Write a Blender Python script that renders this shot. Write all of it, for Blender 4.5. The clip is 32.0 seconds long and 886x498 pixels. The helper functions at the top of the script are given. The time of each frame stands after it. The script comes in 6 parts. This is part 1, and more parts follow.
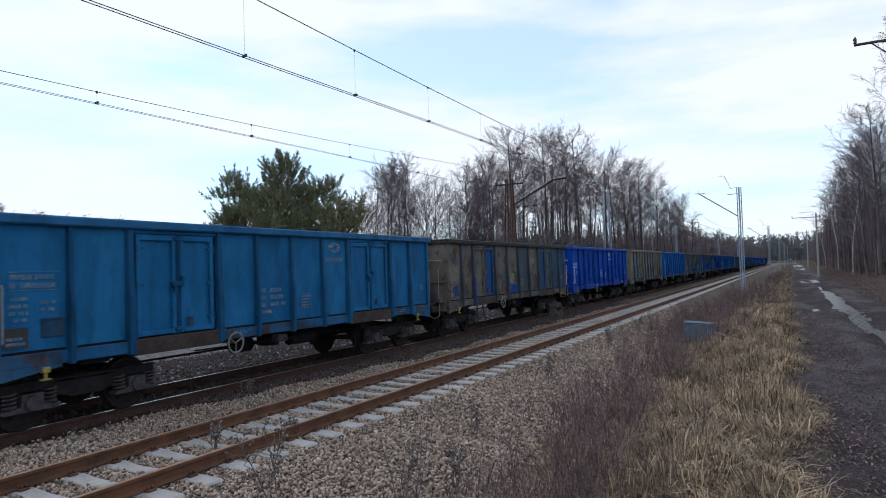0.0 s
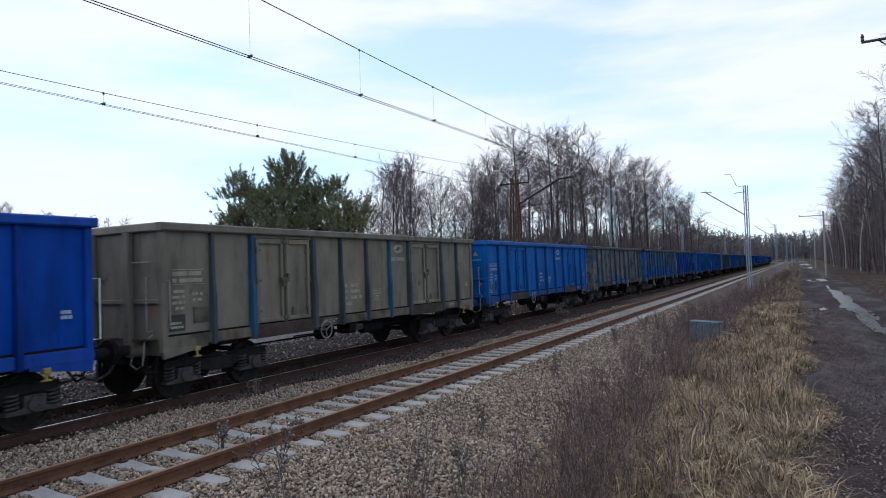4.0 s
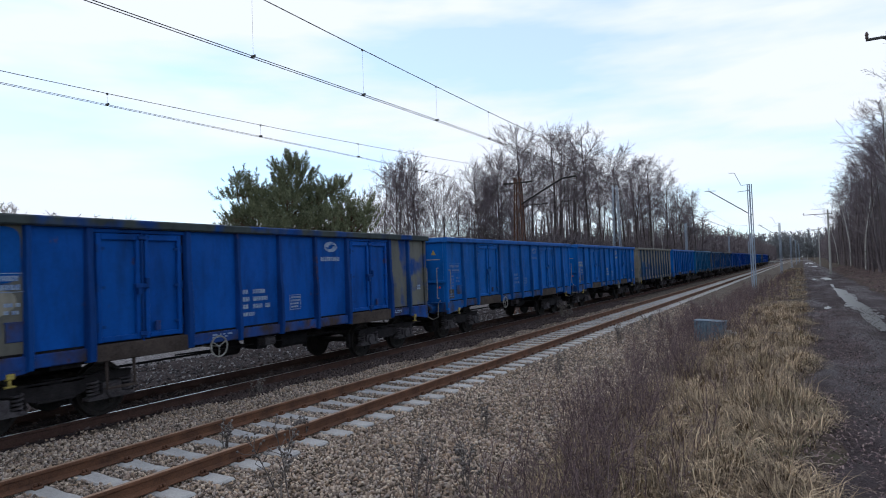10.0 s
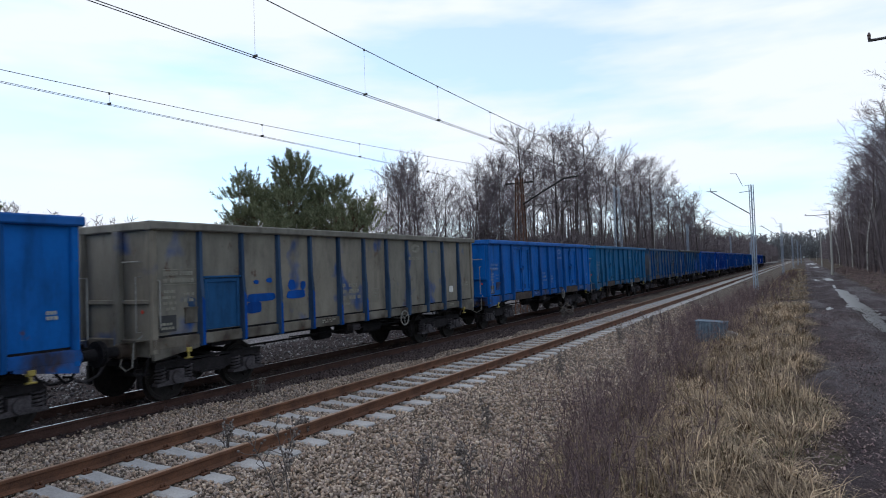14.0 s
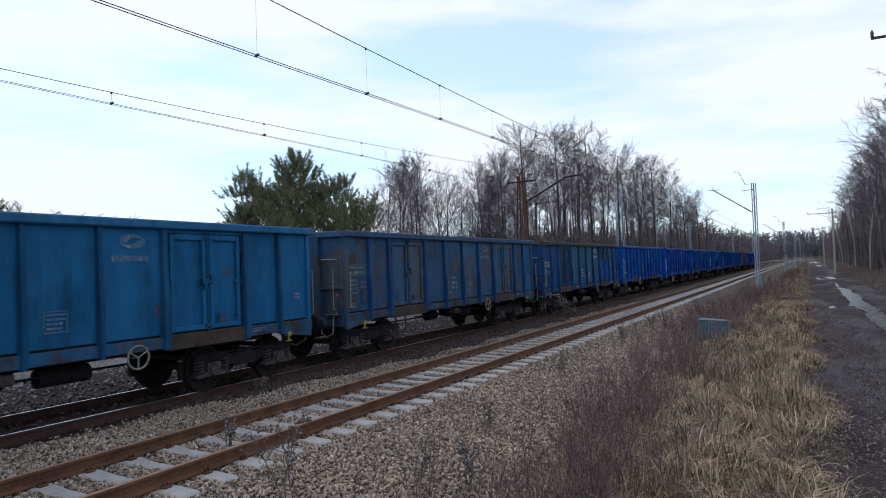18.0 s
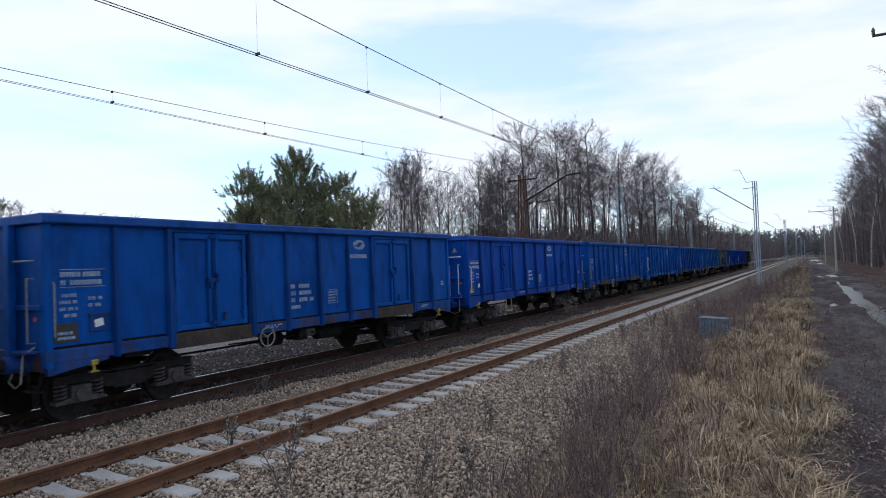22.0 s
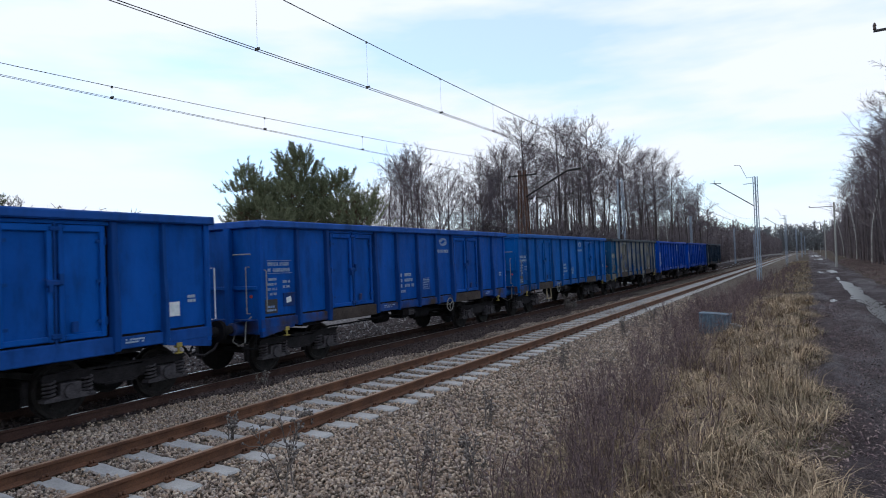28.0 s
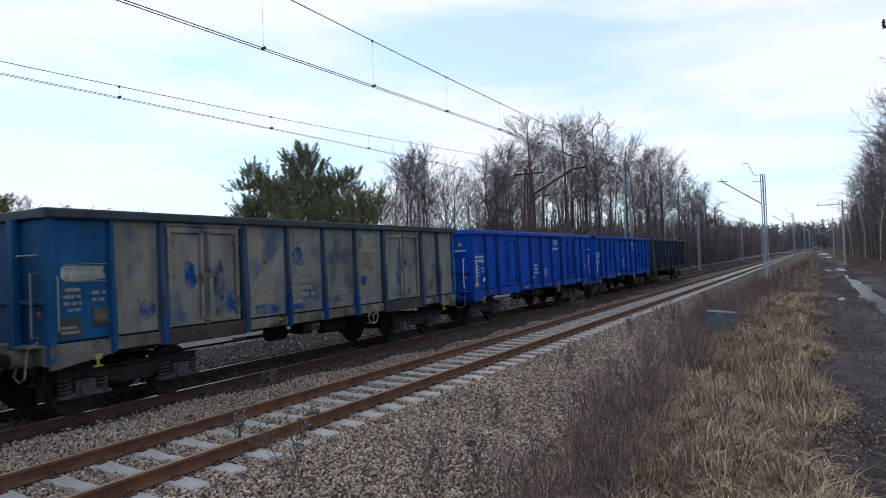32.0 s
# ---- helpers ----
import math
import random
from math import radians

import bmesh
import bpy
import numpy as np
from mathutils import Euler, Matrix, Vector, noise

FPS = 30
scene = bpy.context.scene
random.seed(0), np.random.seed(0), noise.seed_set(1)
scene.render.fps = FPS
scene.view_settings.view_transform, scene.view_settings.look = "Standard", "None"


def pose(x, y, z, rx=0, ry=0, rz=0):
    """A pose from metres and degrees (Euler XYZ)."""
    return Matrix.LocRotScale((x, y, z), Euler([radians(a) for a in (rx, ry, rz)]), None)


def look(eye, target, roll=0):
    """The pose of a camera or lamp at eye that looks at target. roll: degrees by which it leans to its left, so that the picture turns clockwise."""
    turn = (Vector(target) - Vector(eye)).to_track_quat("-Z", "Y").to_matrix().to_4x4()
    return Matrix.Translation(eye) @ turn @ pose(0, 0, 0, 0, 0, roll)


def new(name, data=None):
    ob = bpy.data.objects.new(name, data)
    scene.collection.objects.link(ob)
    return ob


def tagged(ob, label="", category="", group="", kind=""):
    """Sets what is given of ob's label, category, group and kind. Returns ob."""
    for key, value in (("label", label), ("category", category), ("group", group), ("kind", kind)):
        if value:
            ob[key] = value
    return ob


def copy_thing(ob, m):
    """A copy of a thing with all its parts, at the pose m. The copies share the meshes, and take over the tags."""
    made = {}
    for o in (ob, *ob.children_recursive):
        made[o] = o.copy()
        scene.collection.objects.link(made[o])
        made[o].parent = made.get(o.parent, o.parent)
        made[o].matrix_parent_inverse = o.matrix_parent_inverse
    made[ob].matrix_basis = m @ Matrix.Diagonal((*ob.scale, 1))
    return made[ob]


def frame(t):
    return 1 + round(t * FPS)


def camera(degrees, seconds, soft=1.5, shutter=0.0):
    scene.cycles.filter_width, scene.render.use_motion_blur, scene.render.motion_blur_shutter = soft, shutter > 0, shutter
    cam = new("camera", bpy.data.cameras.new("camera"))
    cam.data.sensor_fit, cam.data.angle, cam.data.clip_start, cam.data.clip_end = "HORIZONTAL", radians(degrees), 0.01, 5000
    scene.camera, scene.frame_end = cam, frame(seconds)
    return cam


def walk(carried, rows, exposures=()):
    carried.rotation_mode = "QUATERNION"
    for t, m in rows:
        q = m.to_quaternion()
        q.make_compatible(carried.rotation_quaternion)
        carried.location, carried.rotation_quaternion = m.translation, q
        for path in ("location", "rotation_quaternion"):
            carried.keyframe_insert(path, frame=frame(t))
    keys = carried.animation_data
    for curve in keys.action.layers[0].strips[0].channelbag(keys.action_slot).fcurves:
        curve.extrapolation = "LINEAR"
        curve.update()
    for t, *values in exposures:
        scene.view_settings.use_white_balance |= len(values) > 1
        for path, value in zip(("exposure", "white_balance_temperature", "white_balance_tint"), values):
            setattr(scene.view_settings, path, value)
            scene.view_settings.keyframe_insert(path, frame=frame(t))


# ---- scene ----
cam = camera(68.97, 32.0, soft=1.0, shutter=0.12)
EYE = (0.0, 0.0, 2.305)
# seconds, turn to the left of the line of the track, tilt up, lean (degrees)
VIEW = [
    (0, 28.276, 1.869, -1.78), (0.5, 28.395, 1.928, -1.78), (1, 28.501, 1.997, -1.79), (1.5, 28.578, 2.053, -1.82),
    (2, 28.627, 2.080, -1.85), (2.5, 28.655, 2.052, -1.88), (3, 28.677, 1.969, -1.89), (3.5, 28.700, 1.875, -1.91),
    (5.5, 28.998, 1.789, -1.92), (6, 29.010, 1.763, -1.93), (6.5, 29.023, 1.743, -1.93), (7, 29.032, 1.734, -1.97),
    (7.5, 29.034, 1.725, -2.03), (8, 29.035, 1.705, -2.06), (8.5, 29.037, 1.690, -2.07), (9, 29.044, 1.709, -2.06),
    (9.5, 29.054, 1.755, -2.05), (10, 29.067, 1.800, -2.04), (10.5, 29.080, 1.829, -2.01), (11, 29.095, 1.834, -1.96),
    (11.5, 29.123, 1.828, -1.90), (12, 29.149, 1.827, -1.86), (12.5, 29.165, 1.836, -1.84),
    (13, 29.181, 1.843, -1.84), (13.5, 29.191, 1.830, -1.87), (14, 29.181, 1.803, -1.92),
    (14.5, 29.159, 1.777, -1.96), (16.5, 29.231, 1.662, -1.96), (17, 29.299, 1.667, -1.94),
    (17.5, 29.346, 1.683, -1.94), (18, 29.364, 1.707, -1.97), (18.5, 29.367, 1.723, -2.03),
    (19, 29.372, 1.711, -2.05), (19.5, 29.378, 1.672, -2.01), (20, 29.390, 1.632, -1.95),
    (20.5, 29.404, 1.614, -1.90), (21, 29.416, 1.618, -1.92), (21.5, 29.433, 1.612, -1.99),
    (22, 29.445, 1.574, -2.06), (22.5, 29.451, 1.517, -2.08), (23, 29.454, 1.464, -2.06),
    (23.5, 29.460, 1.427, -2.05), (24, 29.464, 1.413, -2.06), (24.5, 29.469, 1.404, -2.09),
    (25, 29.475, 1.378, -2.11), (25.5, 29.461, 1.335, -2.12), (27.5, 29.443, 1.208, -2.09),
    (28, 29.475, 1.176, -2.05), (28.5, 29.542, 1.141, -2.01), (29, 29.650, 1.078, -2.00),
    (29.5, 29.775, 1.005, -2.00), (30, 29.889, 0.962, -1.99), (30.5, 29.963, 0.963, -2.01),
    (31, 29.997, 0.997, -2.05), (31.5, 30.017, 1.040, -2.10), (32, 30.027, 1.067, -2.12),
]
walk(cam, [(t, pose(*EYE, 90 + tilt, 0, turn) @ pose(0, 0, 0, 0, 0, lean)) for t, turn, tilt, lean in VIEW])

# way of the train along the track: seconds, metres
TRAIN = [(0, 3.77), (1, -6.00), (2, -15.72), (3, -25.44), (4, -35.24), (5, -45.10), (6, -54.96), (7, -64.78), (8, -74.61), (9, -84.43), (10, -94.23), (11, -104.07), (12, -113.81), (13, -123.42), (14, -132.86), (15, -142.15), (16, -151.31), (17, -160.31), (18, -169.16), (19, -177.94), (20, -186.68), (21, -195.46), (22, -204.26), (23, -213.08), (24, -221.85), (25, -230.53), (26, -239.01), (27, -247.31), (28, -255.47), (29, -263.44), (30, -271.41), (31, -279.49), (32, -287.74)]
PITCH = 13.9          # from wagon to wagon
NEAR, FAR = -7.58, -11.47   # middle of the two tracks


# ---------------------------------------------------------------- light
def make_world():
    w = bpy.data.worlds.new("overcast_sky")
    scene.world = w
    w.use_nodes = True
    nt = w.node_tree
    nt.nodes.clear()
    N = nt.nodes.new
    L = nt.links.new
    out, bg = N("ShaderNodeOutputWorld"), N("ShaderNodeBackground")
    sky = N("ShaderNodeTexSky")
    sky.sky_type, sky.sun_disc = "NISHITA", False
    sky.sun_elevation, sky.sun_rotation = radians(44), radians(-100)
    sky.air_density, sky.dust_density, sky.ozone_density = 1.0, 0.7, 2.0
    co = N("ShaderNodeTexCoord")
    mp = N("ShaderNodeMapping")
    mp.inputs["Scale"].default_value = (1.0, 1.0, 4.5)
    mp.inputs["Location"].default_value = (0.35, 0.1, 0.2)
    nz = N("ShaderNodeTexNoise")
    nz.inputs["Scale"].default_value, nz.inputs["Detail"].default_value = 2.2, 5.0
    nz.inputs["Roughness"].default_value = 0.5
    rp = N("ShaderNodeValToRGB")
    rp.color_ramp.elements[0].position, rp.color_ramp.elements[1].position = 0.4, 0.56
    rp.color_ramp.elements[0].color = (0.5, 0.5, 0.5, 1)
    rp.color_ramp.elements[1].color = (1, 1, 1, 1)
    gain = N("ShaderNodeVectorMath")
    gain.operation = "MULTIPLY"
    gain.inputs[1].default_value = SKY_GAIN
    mix = N("ShaderNodeMixRGB")
    mix.inputs["Color2"].default_value = CLOUD
    L(co.outputs["Generated"], mp.inputs["Vector"])
    L(mp.outputs["Vector"], nz.inputs["Vector"])
    L(nz.outputs["Fac"], rp.inputs["Fac"])
    L(rp.outputs["Color"], mix.inputs["Fac"])
    L(sky.outputs["Color"], gain.inputs[0])
    L(gain.outputs["Vector"], mix.inputs["Color1"])
    L(mix.outputs["Color"], bg.inputs["Color"])
    bg.inputs["Strength"].default_value = 0.1
    L(bg.outputs["Background"], out.inputs["Surface"])


SKY_GAIN = (1.7, 2.45, 2.8)
CLOUD = (9.3, 10.0, 11.1, 1)
make_world()
sun_data = bpy.data.lights.new("sun", "SUN")
sun_data.energy, sun_data.angle, sun_data.color = 0.75, radians(25), (1.0, 0.96, 0.9)
sun = new("sun", sun_data)
sun.matrix_world = look((0, 0, 60), (35, 22, 20))
scene.view_settings.exposure = 0.0


# ---------------------------------------------------------------- materials
def socket(v):
    return (*v, 1) if len(v) == 3 else v


class Nodes:
    """A small node writer for one material."""

    def __init__(self, name, rough=0.8, metal=0.0, spec=0.5):
        self.mat = bpy.data.materials.new(name)
        self.mat.use_nodes = True
        self.nt = self.mat.node_tree
        self.bsdf = self.nt.nodes["Principled BSDF"]
        self.bsdf.inputs["Roughness"].default_value = rough
        self.bsdf.inputs["Metallic"].default_value = metal
        self.bsdf.inputs["Specular IOR Level"].default_value = spec
        self.co = self.nt.nodes.new("ShaderNodeTexCoord")

    def link(self, a, b):
        self.nt.links.new(a, b)

    def coords(self, scale=(1, 1, 1), offset=(0, 0, 0)):
        m = self.nt.nodes.new("ShaderNodeMapping")
        m.inputs["Scale"].default_value, m.inputs["Location"].default_value = scale, offset
        self.link(self.co.outputs["Object"], m.inputs["Vector"])
        return m.outputs["Vector"]

    def noise(self, scale, detail=3.0, rough=0.55, vec=None):
        n = self.nt.nodes.new("ShaderNodeTexNoise")
        n.inputs["Scale"].default_value, n.inputs["Detail"].default_value = scale, detail
        n.inputs["Roughness"].default_value = rough
        self.link(vec if vec is not None else self.co.outputs["Object"], n.inputs["Vector"])
        return n.outputs["Fac"]

    def voronoi(self, scale, vec=None, out="Distance", feature="F1"):
        n = self.nt.nodes.new("ShaderNodeTexVoronoi")
        n.feature = feature
        n.inputs["Scale"].default_value = scale
        self.link(vec if vec is not None else self.co.outputs["Object"], n.inputs["Vector"])
        return n.outputs[out]

    def ramp(self, fac, stops):
        r = self.nt.nodes.new("ShaderNodeValToRGB")
        el = r.color_ramp.elements
        while len(el) < len(stops):
            el.new(0.5)
        for e, (p, c) in zip(el, stops):
            e.position, e.color = p, (c, c, c, 1) if isinstance(c, (int, float)) else socket(c)
        self.link(fac, r.inputs["Fac"])
        return r.outputs["Color"]

    def mix(self, fac, a, b, kind="MIX"):
        m = self.nt.nodes.new("ShaderNodeMixRGB")
        m.blend_type = kind
        for s, v in (("Fac", fac), ("Color1", a), ("Color2", b)):
            if isinstance(v, (int, float)):
                m.inputs[s].default_value = v if s == "Fac" else (v, v, v, 1)
            elif isinstance(v, tuple):
                m.inputs[s].default_value = socket(v)
            else:
                self.link(v, m.inputs[s])
        return m.outputs["Color"]

    def random(self):
        return self.nt.nodes.new("ShaderNodeObjectInfo").outputs["Random"]

    def island(self):
        return self.nt.nodes.new("ShaderNodeNewGeometry").outputs["Random Per Island"]

    def bump(self, height, strength=0.4, distance=0.01):
        b = self.nt.nodes.new("ShaderNodeBump")
        b.inputs["Strength"].default_value, b.inputs["Distance"].default_value = strength, distance
        self.link(height, b.inputs["Height"])
        self.link(b.outputs["Normal"], self.bsdf.inputs["Normal"])

    def done(self, color, rough=None):
        self.link(color, self.bsdf.inputs["Base Color"])
        if rough is not None:
            self.link(rough, self.bsdf.inputs["Roughness"])
        return self.mat


def plain(name, a, b, scale=6.0, rough=0.8, metal=0.0, fine=40.0, bump=0.3, island=0.0, spec=0.4):
    """Two colours mixed by coarse and fine noise, with fine relief."""
    n = Nodes(name, rough, metal, spec)
    f = n.mix(0.45, n.noise(scale, 4), n.noise(fine, 3))
    c = n.ramp(f, [(0.32, a), (0.68, b)])
    if island:
        c = n.mix(island, c, n.ramp(n.island(), [(0.0, 0.15), (1.0, 1.0)]), "MULTIPLY")
    n.bump(n.noise(fine, 4), bump)
    return n.done(c)


def paint(name, base, patch=None, amount=0.5, rust=0.0, fade=0.25, seed=0.0, sharp=0.05, patch_scale=1.3, low=0.0):
    """Worn wagon paint: faded base, repainted patches, rust and running dirt."""
    n = Nodes(name, 0.55, 0.0, 0.06)
    off = (seed * 3.7, seed * 5.3, seed * 1.9)
    big = n.noise(0.9, 4, vec=n.coords(offset=off))
    fine = n.noise(14, 5, vec=n.coords(offset=off))
    lo = tuple(v * (1 - fade) for v in base)
    hi = tuple(v * (1 + 0.5 * fade) + 0.006 * fade for v in base)
    c = n.ramp(n.mix(0.35, big, fine), [(0.3, lo), (0.7, hi)])
    if patch:
        m = n.noise(patch_scale, 2.5, 0.45, n.coords((0.6, 1, 0.6 if low else 1), off))
        if low:
            # the brush reached more of the foot than of the top
            rise = n.nt.nodes.new("ShaderNodeSeparateXYZ")
            n.link(n.coords((1, 1, 0.3)), rise.inputs["Vector"])
            m = n.mix(low, m, n.ramp(rise.outputs["Z"], [(0.34, 1.0), (0.5, 0.45), (0.95, 0.3)]))
        c = n.mix(n.ramp(m, [(amount - sharp, 0.0), (amount + sharp, 1.0)]), c,
                  n.ramp(fine, [(0.3, tuple(v * 0.85 for v in patch)), (0.7, patch)]))
    streak = n.noise(2.2, 5, 0.62, n.coords((1.3, 1.3, 0.3), off))
    c = n.mix(n.ramp(streak, [(0.45, 0.0), (0.74, 0.75)]), c, tuple(0.32 * v + 0.003 for v in base))
    wash = n.noise(1.8, 5, 0.65, n.coords((1.2, 1.0, 0.5), (off[1], off[2], off[0])))
    c = n.mix(n.ramp(wash, [(0.45, 0.0), (0.72, 0.6)]), c, tuple(1.25 * v + 0.006 for v in base))
    scuff = n.noise(7, 6, 0.7, n.coords((1, 1, 1), (off[2], off[0], off[1])))
    c = n.mix(n.ramp(scuff, [(0.62, 0.0), (0.7, 0.4)]), c, tuple(0.45 * v + 0.007 for v in base))
    if rust:
        r = n.noise(2.4, 6, 0.62, n.coords((1, 1, 0.75), off))
        lim = 0.70 - 0.16 * rust
        c = n.mix(n.ramp(r, [(lim, 0.0), (lim + 0.09, 0.9)]), c, n.ramp(fine, [(0.3, (0.04, 0.02, 0.014)), (0.7, (0.1, 0.052, 0.033))]))
    c = n.mix(0.55, c, n.ramp(n.random(), [(0.0, (0.72, 0.74, 0.78)), (0.5, (0.95, 0.97, 1.0)), (1.0, (1.22, 1.14, 1.08))]), "MULTIPLY")
    n.bump(n.mix(0.8, fine, n.noise(1.9, 2)), 0.25, 0.05)
    return n.done(c, n.ramp(fine, [(0.3, 0.38), (0.7, 0.62)]))


# grimy running gear; the cool shade under the wagons is painted in too
M_SHADEGRIME = plain("shaded_bogie_grime", (0.0048, 0.0044, 0.005), (0.019, 0.017, 0.019), 5, 0.9, spec=0.12)
M_BOGIE = plain("shaded_grimy_steel", (0.007, 0.006, 0.0065), (0.03, 0.026, 0.028), 4, 0.9, spec=0.15)
# dusty boxes, kept lighter as the lit parts of the bogie
M_DUSTY = plain("dusty_axle_box", (0.022, 0.019, 0.021), (0.095, 0.084, 0.09), 7, 0.9, spec=0.15)
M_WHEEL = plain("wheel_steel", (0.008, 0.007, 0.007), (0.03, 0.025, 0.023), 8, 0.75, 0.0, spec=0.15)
M_SILL = plain("rusty_sill_paint", (0.02, 0.015, 0.014), (0.07, 0.053, 0.046), 3, 0.85, fine=26, spec=0.15)
M_INSIDE = plain("scraped_rusty_inside", (0.05, 0.03, 0.02), (0.14, 0.08, 0.05), 3, 0.85)
M_WHITE = plain("worn_white_paint", (0.45, 0.47, 0.48), (0.72, 0.74, 0.74), 10, 0.6, fine=60)
M_YELLOW = plain("yellow_paint", (0.13, 0.1, 0.03), (0.34, 0.26, 0.05), 14, 0.7)
M_YELLOWED = plain("dirty_cream_paint", (0.16, 0.12, 0.07), (0.36, 0.29, 0.19), 9, 0.7)
M_BLACKBOX = plain("black_label_paint", (0.01, 0.01, 0.012), (0.03, 0.03, 0.03), 14, 0.6)
M_GREYIRON = plain("light_grey_iron", (0.1, 0.1, 0.095), (0.26, 0.25, 0.23), 14, 0.65)
M_RED = plain("red_paint", (0.35, 0.03, 0.02), (0.5, 0.06, 0.03), 14, 0.6)

M_RAIL = plain("rusty_rail", (0.038, 0.016, 0.009), (0.16, 0.068, 0.034), 3, 0.85, fine=60)
M_RAILHEAD = plain("dull_rail_head", (0.16, 0.095, 0.06), (0.34, 0.21, 0.14), 5, 0.75, fine=60)
M_DARKRAIL = plain("dark_rail", (0.028, 0.015, 0.013), (0.075, 0.04, 0.031), 3, 0.85, spec=0.15)
M_SHINE = plain("polished_rail_head", (0.4, 0.4, 0.42), (0.6, 0.6, 0.63), 5, 0.28, 1.0, bump=0.02)


def lettering_mat(base, ink, wear, seed):
    """Lettering paint rubbed through to the coat below it."""
    n = Nodes("worn_lettering_paint", 0.6, 0.0, 0.1)
    rub = n.mix(0.5, n.noise(3.5, 5, 0.65, n.coords(offset=(seed, seed * 2.1, 0))), n.noise(38, 3))
    return n.done(n.mix(n.ramp(rub, [(0.62 - 0.35 * wear, 0.0), (0.74 - 0.3 * wear, 0.35 + 0.6 * wear)]), ink, tuple(0.9 * v + 0.01 for v in base)))


def sleeper_mat():
    n = Nodes("pale_concrete", 0.85)
    f = n.mix(0.5, n.noise(4, 4), n.noise(50, 4))
    c = n.ramp(f, [(0.3, (0.22, 0.21, 0.205)), (0.7, (0.44, 0.425, 0.412))])
    c = n.mix(0.35, c, n.ramp(n.random(), [(0.0, (0.6, 0.57, 0.54)), (1.0, (1, 1, 1))]), "MULTIPLY")
    n.bump(n.noise(60, 3), 0.3)
    return n.done(c)


def stone_mat(name, cols, island=True):
    n = Nodes(name, 0.9, 0.0, 0.2)
    c = n.ramp(n.island() if island else n.voronoi(22, out="Color"), [(i / (len(cols) - 1), v) for i, v in enumerate(cols)])
    c = n.mix(0.5, c, n.ramp(n.noise(0.7, 4), [(0.3, (0.5, 0.46, 0.42)), (0.7, (1, 1, 1))]), "MULTIPLY")
    n.bump(n.noise(90, 3), 0.4)
    return n.done(c)


def bed_mat(name, a, b, scale=22.0):
    """Packed broken stone, with shade painted into the gaps."""
    n = Nodes(name, 0.95, 0.0, 0.1)
    v = n.voronoi(scale, out="Distance")
    col = n.voronoi(scale, out="Color")
    c = n.ramp(col, [(0.0, a), (1.0, b)])
    # darken towards the cell edges: painted shade between the stones
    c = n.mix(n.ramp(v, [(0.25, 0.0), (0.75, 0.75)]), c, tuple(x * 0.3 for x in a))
    c = n.mix(0.6, c, n.ramp(n.noise(0.6, 5), [(0.3, (0.55, 0.5, 0.45)), (0.7, (1, 1, 1))]), "MULTIPLY")
    n.bump(n.ramp(v, [(0.0, 1.0), (0.8, 0.0)]), 0.9, 0.03)
    return n.done(c)


M_SLEEPER = sleeper_mat()
M_OLDSLEEPER = plain("oily_sleeper", (0.02, 0.014, 0.0135), (0.062, 0.042, 0.038), 5, 0.9, spec=0.15)
STONES = [(0.09, 0.072, 0.068), (0.28, 0.235, 0.215), (0.42, 0.365, 0.34), (0.2, 0.155, 0.14), (0.5, 0.445, 0.41), (0.33, 0.255, 0.205), (0.13, 0.105, 0.1), (0.33, 0.305, 0.315), (0.24, 0.175, 0.15)]
STONES = [tuple(1.22 * v * k for v, k in zip(c, (1.05, 0.985, 0.87))) for c in STONES]
M_STONE = stone_mat("grey_brown_stone", STONES)
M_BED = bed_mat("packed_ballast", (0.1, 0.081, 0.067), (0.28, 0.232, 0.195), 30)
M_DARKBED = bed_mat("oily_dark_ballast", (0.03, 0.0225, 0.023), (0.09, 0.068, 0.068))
M_GREYSTONE = stone_mat("dark_grey_stone", [(0.03, 0.026, 0.028), (0.095, 0.085, 0.089), (0.062, 0.055, 0.058), (0.3, 0.285, 0.29), (0.045, 0.039, 0.04)])
M_ROADSTONE = stone_mat("muddy_pebble", [(0.035, 0.027, 0.027), (0.1, 0.078, 0.075), (0.06, 0.047, 0.046), (0.2, 0.17, 0.165)])
M_DARKSTONE = stone_mat("oily_dark_stone", [(0.032, 0.023, 0.023), (0.12, 0.09, 0.086), (0.068, 0.05, 0.049)])


def ground_mat():
    n = Nodes("dry_grass_ground", 0.95, 0.0, 0.1)
    f = n.mix(0.5, n.noise(0.35, 5), n.noise(9, 5))
    c = n.ramp(f, [(0.3, (0.022, 0.016, 0.014)), (0.5, (0.055, 0.04, 0.031)), (0.7, (0.11, 0.083, 0.063))])
    c = n.mix(n.ramp(n.noise(0.9, 4), [(0.55, 0.0), (0.72, 0.5)]), c, (0.06, 0.065, 0.03))
    n.bump(n.noise(14, 5), 0.8, 0.05)
    return n.done(c)


def road_mat():
    n = Nodes("wet_dirt_road", 0.85, 0.0, 0.18)
    f = n.mix(0.5, n.noise(0.8, 5), n.noise(25, 5))
    c = n.ramp(f, [(0.3, (0.02, 0.0145, 0.0155)), (0.5, (0.054, 0.0385, 0.0405)), (0.72, (0.115, 0.085, 0.086))])
    c = n.mix(0.5, c, n.ramp(n.voronoi(38, out="Color"), [(0.0, (0.45, 0.42, 0.42)), (1.0, (1.3, 1.25, 1.25))]), "MULTIPLY")
    n.bump(n.mix(0.6, n.noise(6, 6, 0.7), n.noise(45, 5)), 1.0, 0.16)
    return n.done(c, n.ramp(n.noise(0.5, 4, vec=n.coords((1, 0.3, 1))), [(0.42, 0.55), (0.54, 0.92)]))


